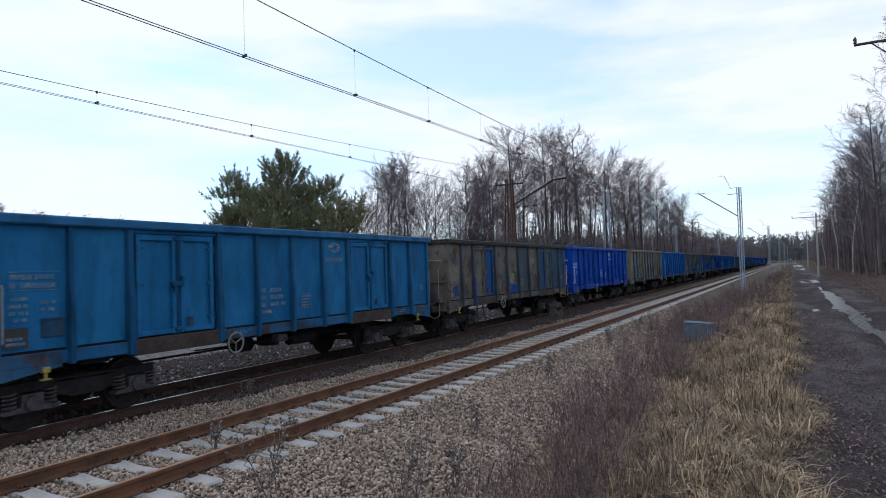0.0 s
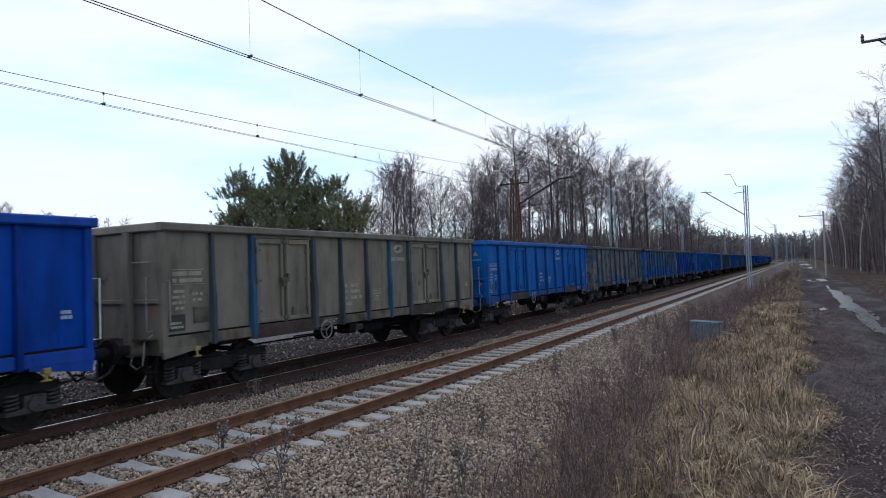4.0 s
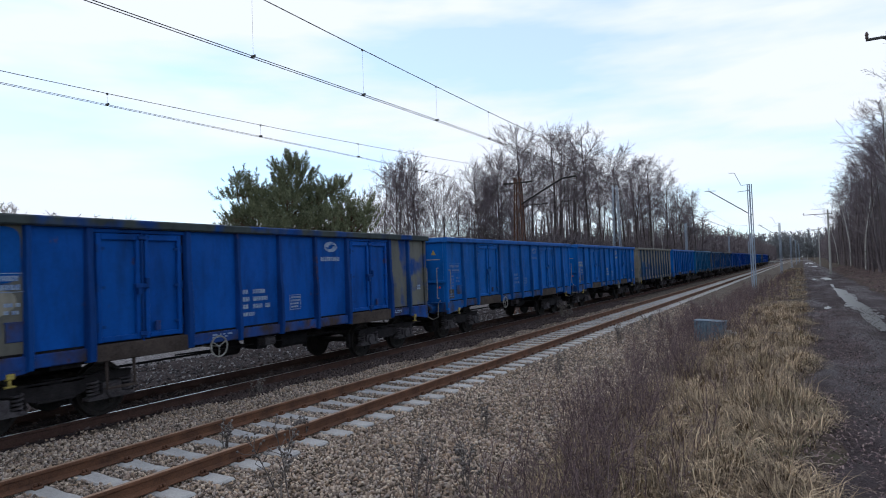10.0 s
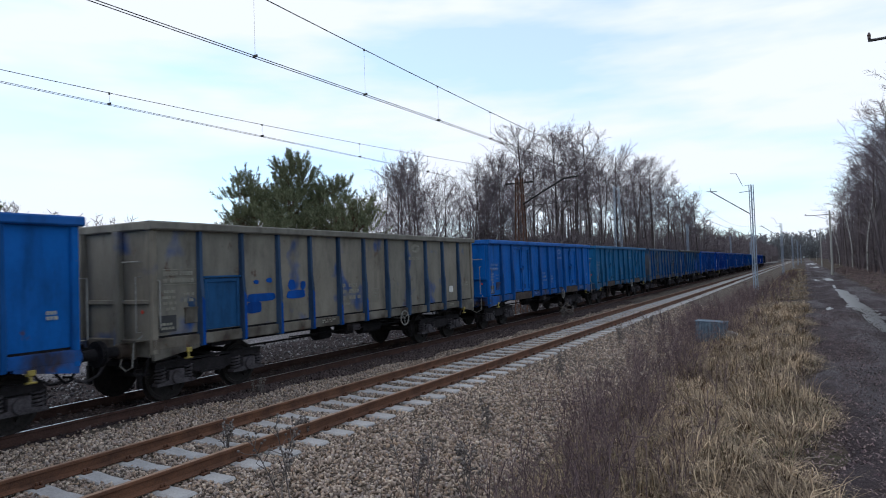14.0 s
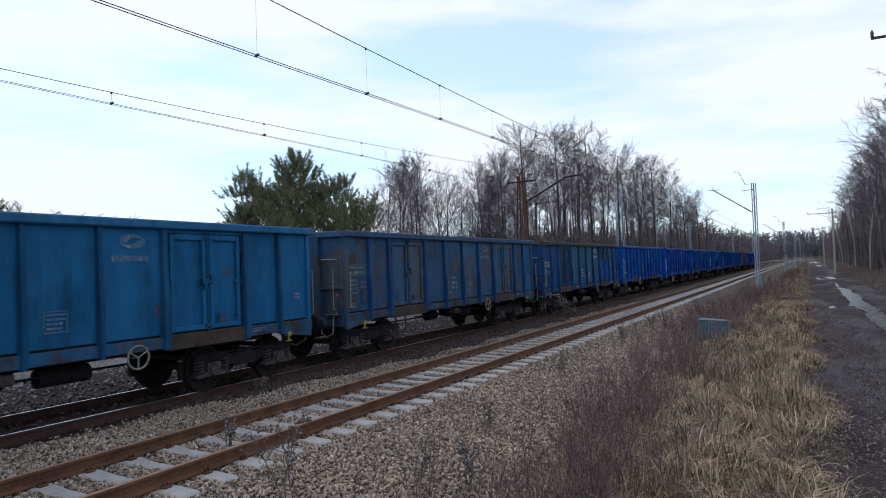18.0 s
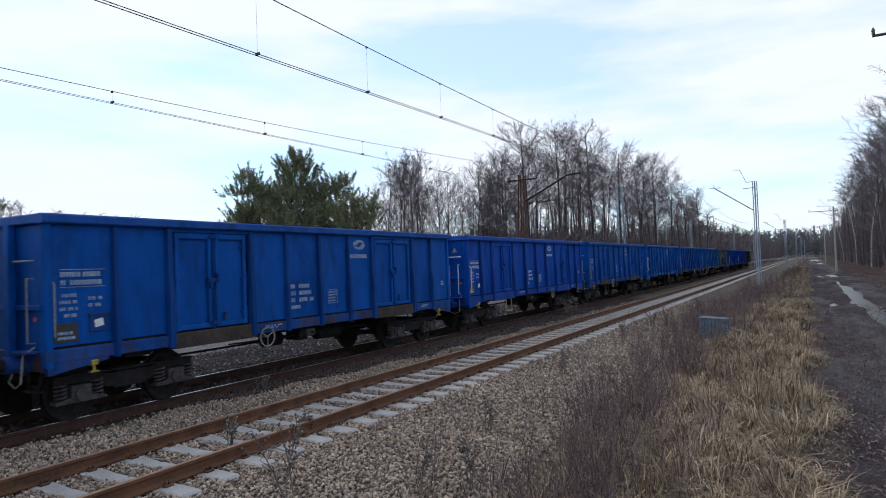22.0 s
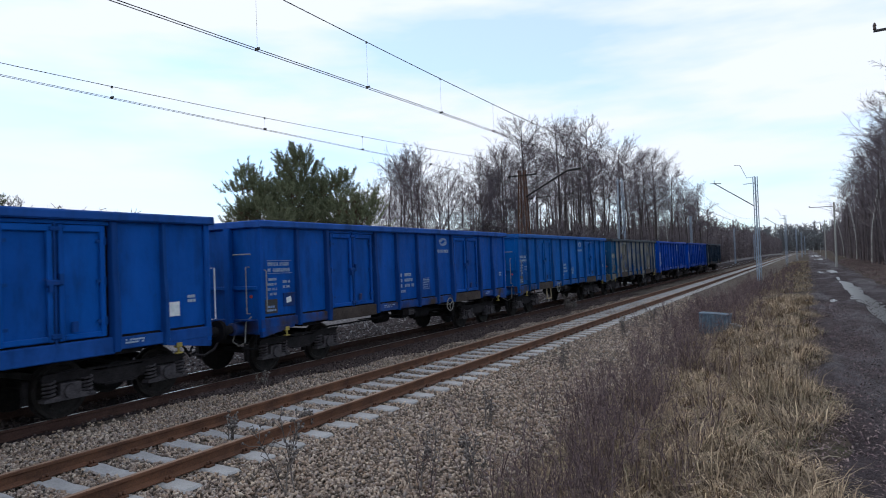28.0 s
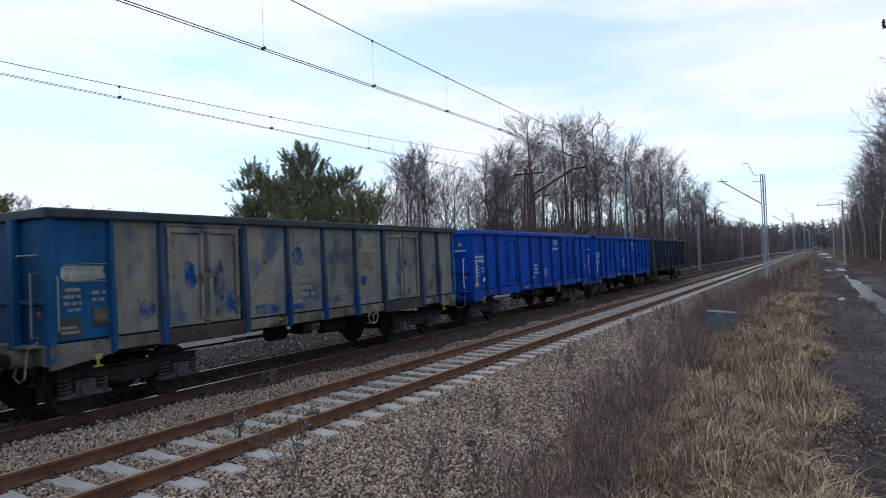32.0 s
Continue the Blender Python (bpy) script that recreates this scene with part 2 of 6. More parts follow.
def water_mat():
    n = Nodes("puddle_water", 0.3, 0.0, 0.5)
    n.bump(n.noise(3.5, 4, vec=n.coords((1, 0.25, 1))), 0.5, 0.05)
    return n.done(n.ramp(n.noise(3), [(0, (0.03, 0.028, 0.026)), (1, (0.05, 0.045, 0.04))]))


M_GROUND, M_ROAD, M_WATER = ground_mat(), road_mat(), water_mat()
M_PALE = bed_mat("grey_gravel", (0.11, 0.1, 0.105), (0.34, 0.32, 0.33), 14)
M_BARK = plain("dark_grey_bark", (0.042, 0.033, 0.034), (0.105, 0.085, 0.084), 3, 0.9, fine=25)
M_TWIG = plain("brown_twig", (0.115, 0.093, 0.107), (0.2, 0.165, 0.185), 2, 0.9, fine=10)
M_PINEBARK = plain("pine_bark", (0.06, 0.035, 0.022), (0.16, 0.09, 0.055), 3, 0.9, fine=25)


def birch_mat():
    n = Nodes("white_birch_bark", 0.8)
    f = n.noise(3.0, 5, 0.6, n.coords((0.7, 0.7, 3.5)))
    return n.done(n.ramp(f, [(0.42, (0.05, 0.045, 0.04)), (0.52, (0.5, 0.49, 0.46)), (0.8, (0.62, 0.6, 0.57))]))


def leaf_mat(name, cols, rough=0.7, patches=0.0):
    n = Nodes(name, rough, 0.0, 0.25)
    c = n.ramp(n.island(), [(i / (len(cols) - 1), v) for i, v in enumerate(cols)])
    c = n.mix(0.6, c, n.ramp(n.noise(0.8, 3), [(0.3, (0.5, 0.5, 0.5)), (0.7, (1, 1, 1))]), "MULTIPLY")
    if patches:
        # matted, rotten tufts among the bleached ones
        c = n.mix(patches, c, n.ramp(n.noise(2.1, 4, 0.6), [(0.36, (0.3, 0.27, 0.26)), (0.48, (0.95, 0.92, 0.88)), (0.62, (1.5, 1.44, 1.36))]), "MULTIPLY")
    return n.done(c)


M_BIRCH = birch_mat()
M_NEEDLE = leaf_mat("pine_needles", [(0.085, 0.1, 0.055), (0.15, 0.165, 0.088), (0.27, 0.28, 0.165), (0.12, 0.137, 0.075)])
M_STRAW = leaf_mat("dry_straw", [(0.11, 0.076, 0.052), (0.27, 0.2, 0.135), (0.55, 0.45, 0.32), (0.18, 0.124, 0.084), (0.055, 0.037, 0.031), (0.36, 0.275, 0.185), (0.13, 0.09, 0.065), (0.17, 0.16, 0.08)], 0.85, 0.6)
M_LIGHTSTRAW = leaf_mat("bleached_straw", [(0.25, 0.18, 0.115), (0.68, 0.53, 0.36), (0.13, 0.086, 0.058), (0.45, 0.335, 0.22), (0.07, 0.046, 0.037), (0.2, 0.14, 0.095)], 0.85, 0.5)
M_BRUSH = leaf_mat("purple_brown_stalks", [(0.078, 0.05, 0.056), (0.155, 0.103, 0.108), (0.28, 0.205, 0.19), (0.05, 0.032, 0.036)], 0.9)
M_GREEN = leaf_mat("winter_green_grass", [(0.06, 0.08, 0.025), (0.1, 0.12, 0.04), (0.14, 0.13, 0.06)], 0.8)
# bare wood, lifted a quarter paler for haze over the distance
M_FARWOOD = leaf_mat("far_bare_wood", [(0.105, 0.084, 0.09), (0.155, 0.127, 0.134), (0.215, 0.18, 0.187)], 0.95)
# aerial haze painted in: paler and bluer than the near needles
M_HAZEPINE = leaf_mat("far_pine_wood", [(0.12, 0.122, 0.13), (0.16, 0.163, 0.175), (0.2, 0.203, 0.215)], 0.95)

M_MAST = plain("blue_grey_mast_paint", (0.16, 0.2, 0.26), (0.3, 0.35, 0.42), 4, 0.6)
M_RUSTMAST = plain("rusty_mast", (0.05, 0.023, 0.015), (0.125, 0.057, 0.036), 4, 0.8)
M_WIRE = plain("dark_copper_wire", (0.03, 0.03, 0.032), (0.06, 0.055, 0.05), 4, 0.6, 0.5, bump=0.0)
M_INSUL = plain("dark_porcelain", (0.05, 0.03, 0.025), (0.08, 0.05, 0.04), 4, 0.3)
M_CONCRETE = plain("grey_concrete", (0.22, 0.22, 0.21), (0.36, 0.35, 0.33), 4, 0.9)
M_BOXBLUE = plain("faded_blue_crate", (0.045, 0.07, 0.1), (0.15, 0.195, 0.24), 9, 0.85)


# ---------------------------------------------------------------- mesh tools
class Geo:
    """Gathers points and faces for one mesh."""

    def __init__(self):
        self.v, self.f = [], []

    def add(self, vs, fs):
        k = len(self.v)
        self.v += [tuple(p) for p in vs]
        self.f += [tuple(k + i for i in f) for f in fs]
        return self

    def box(self, x0, x1, y0, y1, z0, z1, c=0.0):
        """A box, its long edges chamfered by c."""
        if c <= 0:
            vs = [(x, y, z) for z in (z0, z1) for y in (y0, y1) for x in (x0, x1)]
            return self.add(vs, [(0, 2, 3, 1), (4, 5, 7, 6), (0, 1, 5, 4), (2, 6, 7, 3), (0, 4, 6, 2), (1, 3, 7, 5)])
        d = [x1 - x0, y1 - y0, z1 - z0]
        a = d.index(max(d))
        b, e = [i for i in range(3) if i != a]
        lo, hi = (x0, y0, z0), (x1, y1, z1)
        ring = [(lo[b] + c, lo[e]), (hi[b] - c, lo[e]), (hi[b], lo[e] + c), (hi[b], hi[e] - c),
                (hi[b] - c, hi[e]), (lo[b] + c, hi[e]), (lo[b], hi[e] - c), (lo[b], lo[e] + c)]
        vs = []
        for end in (lo[a], hi[a]):
            for p, q in ring:
                w = [0, 0, 0]
                w[a], w[b], w[e] = end, p, q
                vs.append(w)
        return self.add(vs, [tuple(range(8)), tuple(range(8, 16))] + [(i, (i + 1) % 8, 8 + (i + 1) % 8, 8 + i) for i in range(8)])

    def tube(self, pts, r, n=6, closed=False):
        """A round bar along a line of points; r one radius or one per point."""
        pts = [Vector(p) for p in pts]
        m = len(pts)
        rs = r if isinstance(r, (list, tuple)) else [r] * m
        vs, side = [], None
        for i, p in enumerate(pts):
            a = pts[(i - 1) % m] if closed or i else p
            b = pts[(i + 1) % m] if closed or i < m - 1 else p
            d = (b - a).normalized()
            if side is None:
                side = d.orthogonal().normalized()
            side = (side - d * side.dot(d)).normalized()
            up = d.cross(side)
            for k in range(n):
                t = 2 * math.pi * k / n
                vs.append(p + (side * math.cos(t) + up * math.sin(t)) * rs[i])
        fs = []
        for i in range(m if closed else m - 1):
            j = (i + 1) % m
            fs += [(i * n + k, i * n + (k + 1) % n, j * n + (k + 1) % n, j * n + k) for k in range(n)]
        if not closed:
            fs += [tuple(range(n)), tuple((m - 1) * n + k for k in range(n))]
        return self.add(vs, fs)

    def lathe(self, prof, axis, at, n=20):
        """Turns a profile of (along, radius) round an axis ('x', 'y', 'z') through a point."""
        vs, fs = [], []
        for s, r in prof:
            for k in range(n):
                t = 2 * math.pi * k / n
                p = {"x": (s, r * math.cos(t), r * math.sin(t)), "y": (r * math.cos(t), s, r * math.sin(t)), "z": (r * math.cos(t), r * math.sin(t), s)}[axis]
                vs.append(tuple(a + b for a, b in zip(p, at)))
        for i in range(len(prof) - 1):
            fs += [(i * n + k, i * n + (k + 1) % n, (i + 1) * n + (k + 1) % n, (i + 1) * n + k) for k in range(n)]
        fs += [tuple(range(n)), tuple((len(prof) - 1) * n + k for k in range(n))]
        return self.add(vs, fs)

    def plate(self, outline, axis, a, b):
        """A flat outline (two coordinates a point) given thickness from a to b along an axis."""
        n = len(outline)
        put = {"x": lambda s, p: (s, p[0], p[1]), "y": lambda s, p: (p[0], s, p[1]), "z": lambda s, p: (p[0], p[1], s)}[axis]
        vs = [put(s, p) for s in (a, b) for p in outline]
        return self.add(vs, [tuple(range(n)), tuple(range(n, 2 * n))] + [(i, (i + 1) % n, n + (i + 1) % n, n + i) for i in range(n)])

    def mesh(self, name, mat, smooth=False):
        me = bpy.data.meshes.new(name)
        me.from_pydata(self.v, [], self.f)
        bm = bmesh.new()
        bm.from_mesh(me)
        bmesh.ops.recalc_face_normals(bm, faces=bm.faces)
        bm.to_mesh(me)
        bm.free()
        me.materials.append(mat)
        if smooth:
            me.shade_smooth()
        return me


def part(name, geo, mat, parent=None, label="", smooth=False):
    """One mesh object, under a thing or a part."""
    ob = new(name, geo.mesh(name, mat, smooth) if isinstance(geo, Geo) else geo)
    if parent is not None:
        ob.parent = parent
    if label:
        ob["label"] = label
    return ob


def thing(name, at, label, category, group="", kind=""):
    ob = new(name)
    ob.matrix_basis = at
    ob.empty_display_size = 0.2
    return tagged(ob, label, category, group, kind)


def bulk(name, verts, faces, mat):
    """A large mesh from arrays: verts (n, 3), faces (m, 3 or 4)."""
    me = bpy.data.meshes.new(name)
    verts, faces = np.asarray(verts, np.float32), np.asarray(faces, np.int32)
    k = faces.shape[1]
    me.vertices.add(len(verts))
    me.vertices.foreach_set("co", verts.ravel())
    me.loops.add(faces.size)
    me.loops.foreach_set("vertex_index", faces.ravel())
    me.polygons.add(len(faces))
    me.polygons.foreach_set("loop_start", np.arange(0, faces.size, k, dtype=np.int32))
    me.update(calc_edges=True)
    me.validate()
    me.materials.append(mat)
    return me


def scatter(tv, tf, mats):
    """Copies of one small mesh (tv, tf) under many 3x4 matrices, as arrays."""
    tv, tf, mats = np.asarray(tv), np.asarray(tf), np.asarray(mats)
    v = np.einsum("nij,kj->nki", mats[:, :, :3], tv) + mats[:, None, :, 3]
    f = tf[None] + (np.arange(len(mats)) * len(tv))[:, None, None]
    return v.reshape(-1, 3), f.reshape(-1, tf.shape[1])


def turns(rng, n, full=True):
    """n random rotation matrices, free or about z."""
    if not full:
        a = rng.uniform(0, 2 * np.pi, n)
        m = np.zeros((n, 3, 3))
        m[:, 0, 0], m[:, 0, 1], m[:, 1, 0], m[:, 1, 1], m[:, 2, 2] = np.cos(a), -np.sin(a), np.sin(a), np.cos(a), 1
        return m
    q = rng.normal(size=(n, 4))
    w, x, y, z = (q / np.linalg.norm(q, axis=1)[:, None]).T
    return np.stack([1 - 2 * (y * y + z * z), 2 * (x * y - z * w), 2 * (x * z + y * w), 2 * (x * y + z * w), 1 - 2 * (x * x + z * z), 2 * (y * z - x * w),
                     2 * (x * z - y * w), 2 * (y * z + x * w), 1 - 2 * (x * x + y * y)], -1).reshape(n, 3, 3)


def rods(p, q, r0, r1, sides=3):
    """Tapered rods from points p to points q, as arrays."""
    p, q = np.asarray(p, float), np.asarray(q, float)
    d = q - p
    d /= np.linalg.norm(d, axis=1)[:, None] + 1e-9
    ref = np.where(np.abs(d[:, 2:3]) < 0.9, np.array([[0, 0, 1.0]]), np.array([[1.0, 0, 0]]))
    u = np.cross(d, ref)
    u /= np.linalg.norm(u, axis=1)[:, None]
    w = np.cross(d, u)
    t = 2 * np.pi * np.arange(sides) / sides
    ring = u[:, None] * np.cos(t)[None, :, None] + w[:, None] * np.sin(t)[None, :, None]
    v = np.concatenate([p[:, None] + ring * np.asarray(r0)[:, None, None], q[:, None] + ring * np.asarray(r1)[:, None, None]], 1)
    f = np.array([(k, (k + 1) % sides, sides + (k + 1) % sides, sides + k) for k in range(sides)])
    f = f[None] + (np.arange(len(p)) * 2 * sides)[:, None, None]
    return v.reshape(-1, 3), f.reshape(-1, 4)


# ---------------------------------------------------------------- ground, beds and tracks
GX = [-3000, -300, -60, -24, -17, -14.6, -13.6, -13.0, -9.6, -4.0, -3.2, -2.2, -1.0, 0.1, 0.9, 3.3, 4.0, 5.0, 9.0, 30, 300, 3000]
GZ = [14, 3, 0.2, -0.3, -0.55, -0.62, -0.6, -0.7, -0.7, -0.7, -0.42, -0.26, -0.06, 0.0, -0.16, -0.16, 0.02, 0.25, 0.9, 1.2, 3, 14]


def gz(x, y=0.0):
    """Height of the ground sheet."""
    return float(np.interp(x, GX, GZ))


def sheet(name, xs, ys, height, mat):
    xs, ys = np.asarray(xs, float), np.asarray(ys, float)
    X, Y = np.meshgrid(xs, ys)
    v = np.stack([X, Y, height(X, Y)], -1).reshape(-1, 3)
    nx = len(xs)
    i = (np.arange(len(ys) - 1)[:, None] * nx + np.arange(nx - 1)[None]).ravel()
    me = bulk(name, v, np.stack([i, i + 1, i + 1 + nx, i + nx], -1), mat)
    me.shade_smooth()
    return me


def ripple(X, Y, s=1.0, seed=0):
    """Small uneven swells, metres."""
    return (np.sin(X * 1.7 * s + 1.3 * np.sin(Y * 0.9 * s + seed)) + np.sin(Y * 2.3 * s + 1.1 * np.sin(X * 1.3 * s + seed)) + 0.5 * np.sin(X * 5.1 * s + Y * 4.3 * s + seed)) / 2.5


def build_ground():
    xs = np.unique(np.concatenate([GX, np.arange(-4, 12, 0.25), np.arange(-60, -13, 2.0)]))
    ys = np.concatenate([[-3000, -600, -120, -40, -10], np.arange(0, 60, 0.4), np.arange(60, 160, 3), [200, 300, 500, 900, 1600, 4500]])

    def height(X, Y):
        near = np.clip(1 - np.abs(Y - 25) / 60, 0, 1)
        return np.interp(X, GX, GZ) + 0.03 * near * ripple(X, Y) * (X > -3)

    tagged(new("ground", sheet("ground", xs, ys, height, M_GROUND)), "brown winter ground with flattened dry grass", "ground", kind="structure")

    ys = np.concatenate([[-120, -30], np.arange(-6, 45, 0.25), np.arange(45, 160, 2), np.arange(160, 1400, 30)])
    px = [-10.6, -10.5, -9.9, -8.9, -6.2, -5.6, -4.4, -3.6, -3.0, -2.7]
    pz = [-0.5, -0.185, -0.2, -0.225, -0.225, -0.30, -0.36, -0.38, -0.40, -0.55]
    xs = np.unique(np.concatenate([px, np.arange(-10.4, -3.0, 0.2)]))
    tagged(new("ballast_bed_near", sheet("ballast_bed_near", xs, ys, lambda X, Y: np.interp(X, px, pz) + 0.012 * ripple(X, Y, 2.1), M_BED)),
           "grey-brown broken stone ballast of the rusty track", "ballast", kind="structure")
    qx = [-14.4, -13.7, -13.0, -10.7, -10.45, -10.3]
    qz = [-0.8, -0.42, -0.18, -0.165, -0.19, -0.45]
    xs = np.unique(np.concatenate([qx, np.arange(-14, -10.4, 0.2)]))
    tagged(new("ballast_bed_far", sheet("ballast_bed_far", xs, ys, lambda X, Y: np.interp(X, qx, qz) + 0.012 * ripple(X, Y, 2.1, 2), M_DARKBED)),
           "dark oily ballast under the used track", "ballast", kind="structure")
    # cess path of pale gravel beyond the far track
    tagged(new("gravel_strip", sheet("gravel_strip", np.linspace(-23.0, -18.0, 16), ys, lambda X, Y: np.interp(X, [-23, -22.5, -20, -18.4, -18.0], [-0.7, -0.3, -0.36, -0.4, -0.6]) + 0.04 * ripple(X, Y), M_PALE)),
           "pale grey gravel strip beside the far track", "gravel", kind="structure")

    tagged(new("lineside_shoulder", sheet("lineside_shoulder", np.linspace(-18.4, -14.0, 16), ys, lambda X, Y: np.interp(X, [-18.4, -18.1, -14.8, -14.0], [-0.6, -0.4, -0.5, -0.75]) + 0.04 * ripple(X, Y), M_DARKBED)),
           "dark dirty shoulder beside the far track", "gravel", kind="structure")

    xs = np.linspace(-0.6, 4.6, 53)

    def road(X, Y):
        rut = 0.075 * (np.exp(-((X - 0.85 - 0.12 * np.sin(Y * 0.13)) / 0.3) ** 2) + np.exp(-((X - 2.2 - 0.12 * np.sin(Y * 0.13)) / 0.5) ** 2))
        edge = 0.16 * (np.clip((0.35 + 0.25 * np.sin(Y * 0.8) + 0.12 * np.sin(Y * 2.3) - X) / 0.5, 0, 1) + np.clip((X - 3.5 - 0.25 * np.sin(Y * 0.6)) / 0.8, 0, 3))
        return 0.05 - rut - edge + 0.027 * ripple(X, Y, 1.8, 4) + 0.018 * ripple(X, Y, 5.1, 1) + 0.012 * ripple(X, Y, 11.3, 3)

    tagged(new("dirt_road", sheet("dirt_road", xs, ys, road, M_ROAD)), "dark wet dirt road with wheel ruts and puddles", "dirt road", kind="structure")


def puddle(x, y, w, l, z, seed):
    """Standing water with a ragged rim, longer along the rut; the mud stands through it where it is high."""
    rng = random.Random(seed)
    n = 48
    waves = [(k, rng.uniform(0, 6.28), rng.uniform(0.4, 1.0) / k ** 0.7) for k in (2, 3, 4, 5, 7, 9, 13)]
    rim = []
    for i in range(n):
        t = 2 * math.pi * i / n
        r = 0.5 * (1 + 0.26 * sum(a * math.sin(k * t + p) for k, p, a in waves))
        rim.append((x + w * r * math.cos(t), y + l * r * math.sin(t)))
    g = Geo().plate(rim, "z", z - 0.05, z)
    tagged(part("puddle", g, M_WATER), "shallow rain puddle reflecting the pale sky", "puddle", "puddles on the road", "structure")


def rail_profile(x, s=1.0):
    half = [(0.075, -0.172), (0.075, -0.161), (0.03, -0.146), (0.009, -0.132), (0.008, -0.055), (0.014, -0.044), (0.036, -0.037), (0.036, -0.008), (0.03, 0.0)]
    return [(x + a, b) for a, b in half] + [(x - a, b) for a, b in reversed(half)]


def build_track(centre, name, label, rail_mat, sleeper, y_first, count, rest, shiny):
    tr = thing(name, pose(centre, 0, 0), label, "railway track", kind="structure")
    for s in (-1, 1):
        r = part("rail", Geo().plate(rail_profile(s * 0.753), "y", -120, 1400), rail_mat, tr)
        if shiny:
            part("running_band", Geo().box(s * 0.753 - 0.017, s * 0.753 + 0.017, -120, 1400, -0.003, 0.003), M_SHINE, r, "polished bright top of the rail")
        else:
            part("running_band", Geo().box(s * 0.753 - 0.03, s * 0.753 + 0.03, -120, 1400, -0.003, 0.002), M_RAILHEAD, r, "dull lighter rust along the top of the rail")
    prof = [(-1.3, -0.4), (1.3, -0.4), (1.3, -0.21), (1.27, -0.185), (0.95, -0.178), (0.55, -0.182), (0.3, -0.205), (-0.3, -0.205), (-0.55, -0.182), (-0.95, -0.178), (-1.27, -0.185), (-1.3, -0.21)]
    top = Geo()
    n = len(prof)
    top.add([(x, y, z) for y, q in ((-0.14, 0), (-0.115, 1), (0.115, 1), (0.14, 0)) for x, z in [(a, b if q or b < -0.3 else b - 0.022) for a, b in prof]],
            [tuple(range(n)), tuple(range(3 * n, 4 * n))] + [(k * n + i, k * n + (i + 1) % n, (k + 1) * n + (i + 1) % n, (k + 1) * n + i) for k in range(3) for i in range(n)])
    me = top.mesh("sleeper", sleeper)
    rng = random.Random(5)
    for i in range(count):
        ob = new("sleeper", me)
        ob.parent = tr
        ob.matrix_basis = pose(rng.uniform(-0.02, 0.02), y_first + 0.6 * i, rng.uniform(-0.006, 0.006), 0, 0, rng.uniform(-0.4, 0.4))
    quads = Geo().box(-1.3, 1.3, -0.13, 0.13, -0.4, -0.185)
    ms = np.zeros((rest, 3, 4))
    ms[:, 0, 0] = ms[:, 1, 1] = ms[:, 2, 2] = 1
    ms[:, 1, 3] = y_first + 0.6 * (count + np.arange(rest))
    tagged(part("distant_sleepers", bulk("distant_sleepers", *scatter(quads.v, quads.f, ms), sleeper), None, tr), kind="stuff")
    # fastening clips on both sides of each rail
    clip = Geo().box(-0.04, 0.04, -0.055, 0.055, -0.185, -0.155).box(-0.015, 0.015, -0.04, -0.012, -0.155, -0.115).box(-0.015, 0.015, 0.012, 0.04, -0.155, -0.115)
    ks = [(s * 0.753 + e * 0.1, y_first + 0.6 * i) for i in range(0 if shiny else 150) for s in (-1, 1) for e in (-1, 1)]
    ms = np.zeros((len(ks), 3, 4))
    ms[:, 0, 0] = ms[:, 1, 1] = ms[:, 2, 2] = 1
    ms[:, :2, 3] = np.array(ks).reshape(-1, 2)
    if not shiny:
        tagged(part("rail_clips", bulk("rail_clips", *scatter(clip.v, clip.f, ms), M_RAIL), None, tr), kind="stuff")
    return tr


build_ground()
build_track(NEAR, "railway_track_near", "rusty unused rails on pale concrete sleepers", M_RAIL, M_SLEEPER, 5.074 - 18, 300, 500, False)
build_track(FAR, "railway_track_far", "used track with bright rail tops on dark sleepers", M_DARKRAIL, M_OLDSLEEPER, -10, 200, 300, True)
# the two at 165 and 245 m are added stand-ins for pale rubble
for x, y, w, l, k in ((1.65, 74.0, 1.5, 9.0, 1), (1.75, 56.0, 0.5, 9.0, 2), (1.9, 48.0, 0.8, 10.0, 3), (2.1, 42.5, 0.75, 9.0, 4), (2.0, 36.0, 0.8, 9.0, 6), (2.25, 31.0, 0.6, 8.0, 7),
                      (2.05, 26.4, 0.45, 7.0, 9), (2.3, 21.5, 0.4, 6.0, 10), (3.4, 52.5, 0.4, 2.0, 12), (2.6, 165.0, 2.4, 20.0, 14), (2.2, 245.0, 3.0, 50.0, 15), (0.9, 33.0, 0.25, 2.2, 13)):
    puddle(x, y, w, l, 0.012 + 0.0015 * (k % 4), k)


# ---------------------------------------------------------------- the goods wagons
ROLE = {}      # which coat of paint a mesh wears
BODY0, BODY1 = -6.3, 6.3
POSTS = [0.0, 1.15, 2.2, 4.17, 5.2, 6.3, 7.4, 8.43, 10.4, 11.45, 12.6]       # the even build
WIDE_POSTS = [0.0, 1.02, 1.97, 3.88, 5.1, 6.3, 7.5, 8.72, 10.63, 11.58, 12.6]  # the build with wider middle bays
EVEN = {0, 2, 3, 8, 9, 11, 15, 19}
DOORS = (2, 7)     # bays that hold a pair of doors
SIDE = 1.40        # outer face of the side sheets


def wpart(name, geo, mat, parent, role="", label="", smooth=False):
    ob = part(name, geo, mat, parent, label, smooth)
    if role:
        ROLE[ob.data.name] = role
    return ob


def flip(geo, s):
    """The mirrored copy for the other side of a wagon."""
    if s < 0:
        geo.v = [(-x, y, z) for x, y, z in geo.v]
    return geo


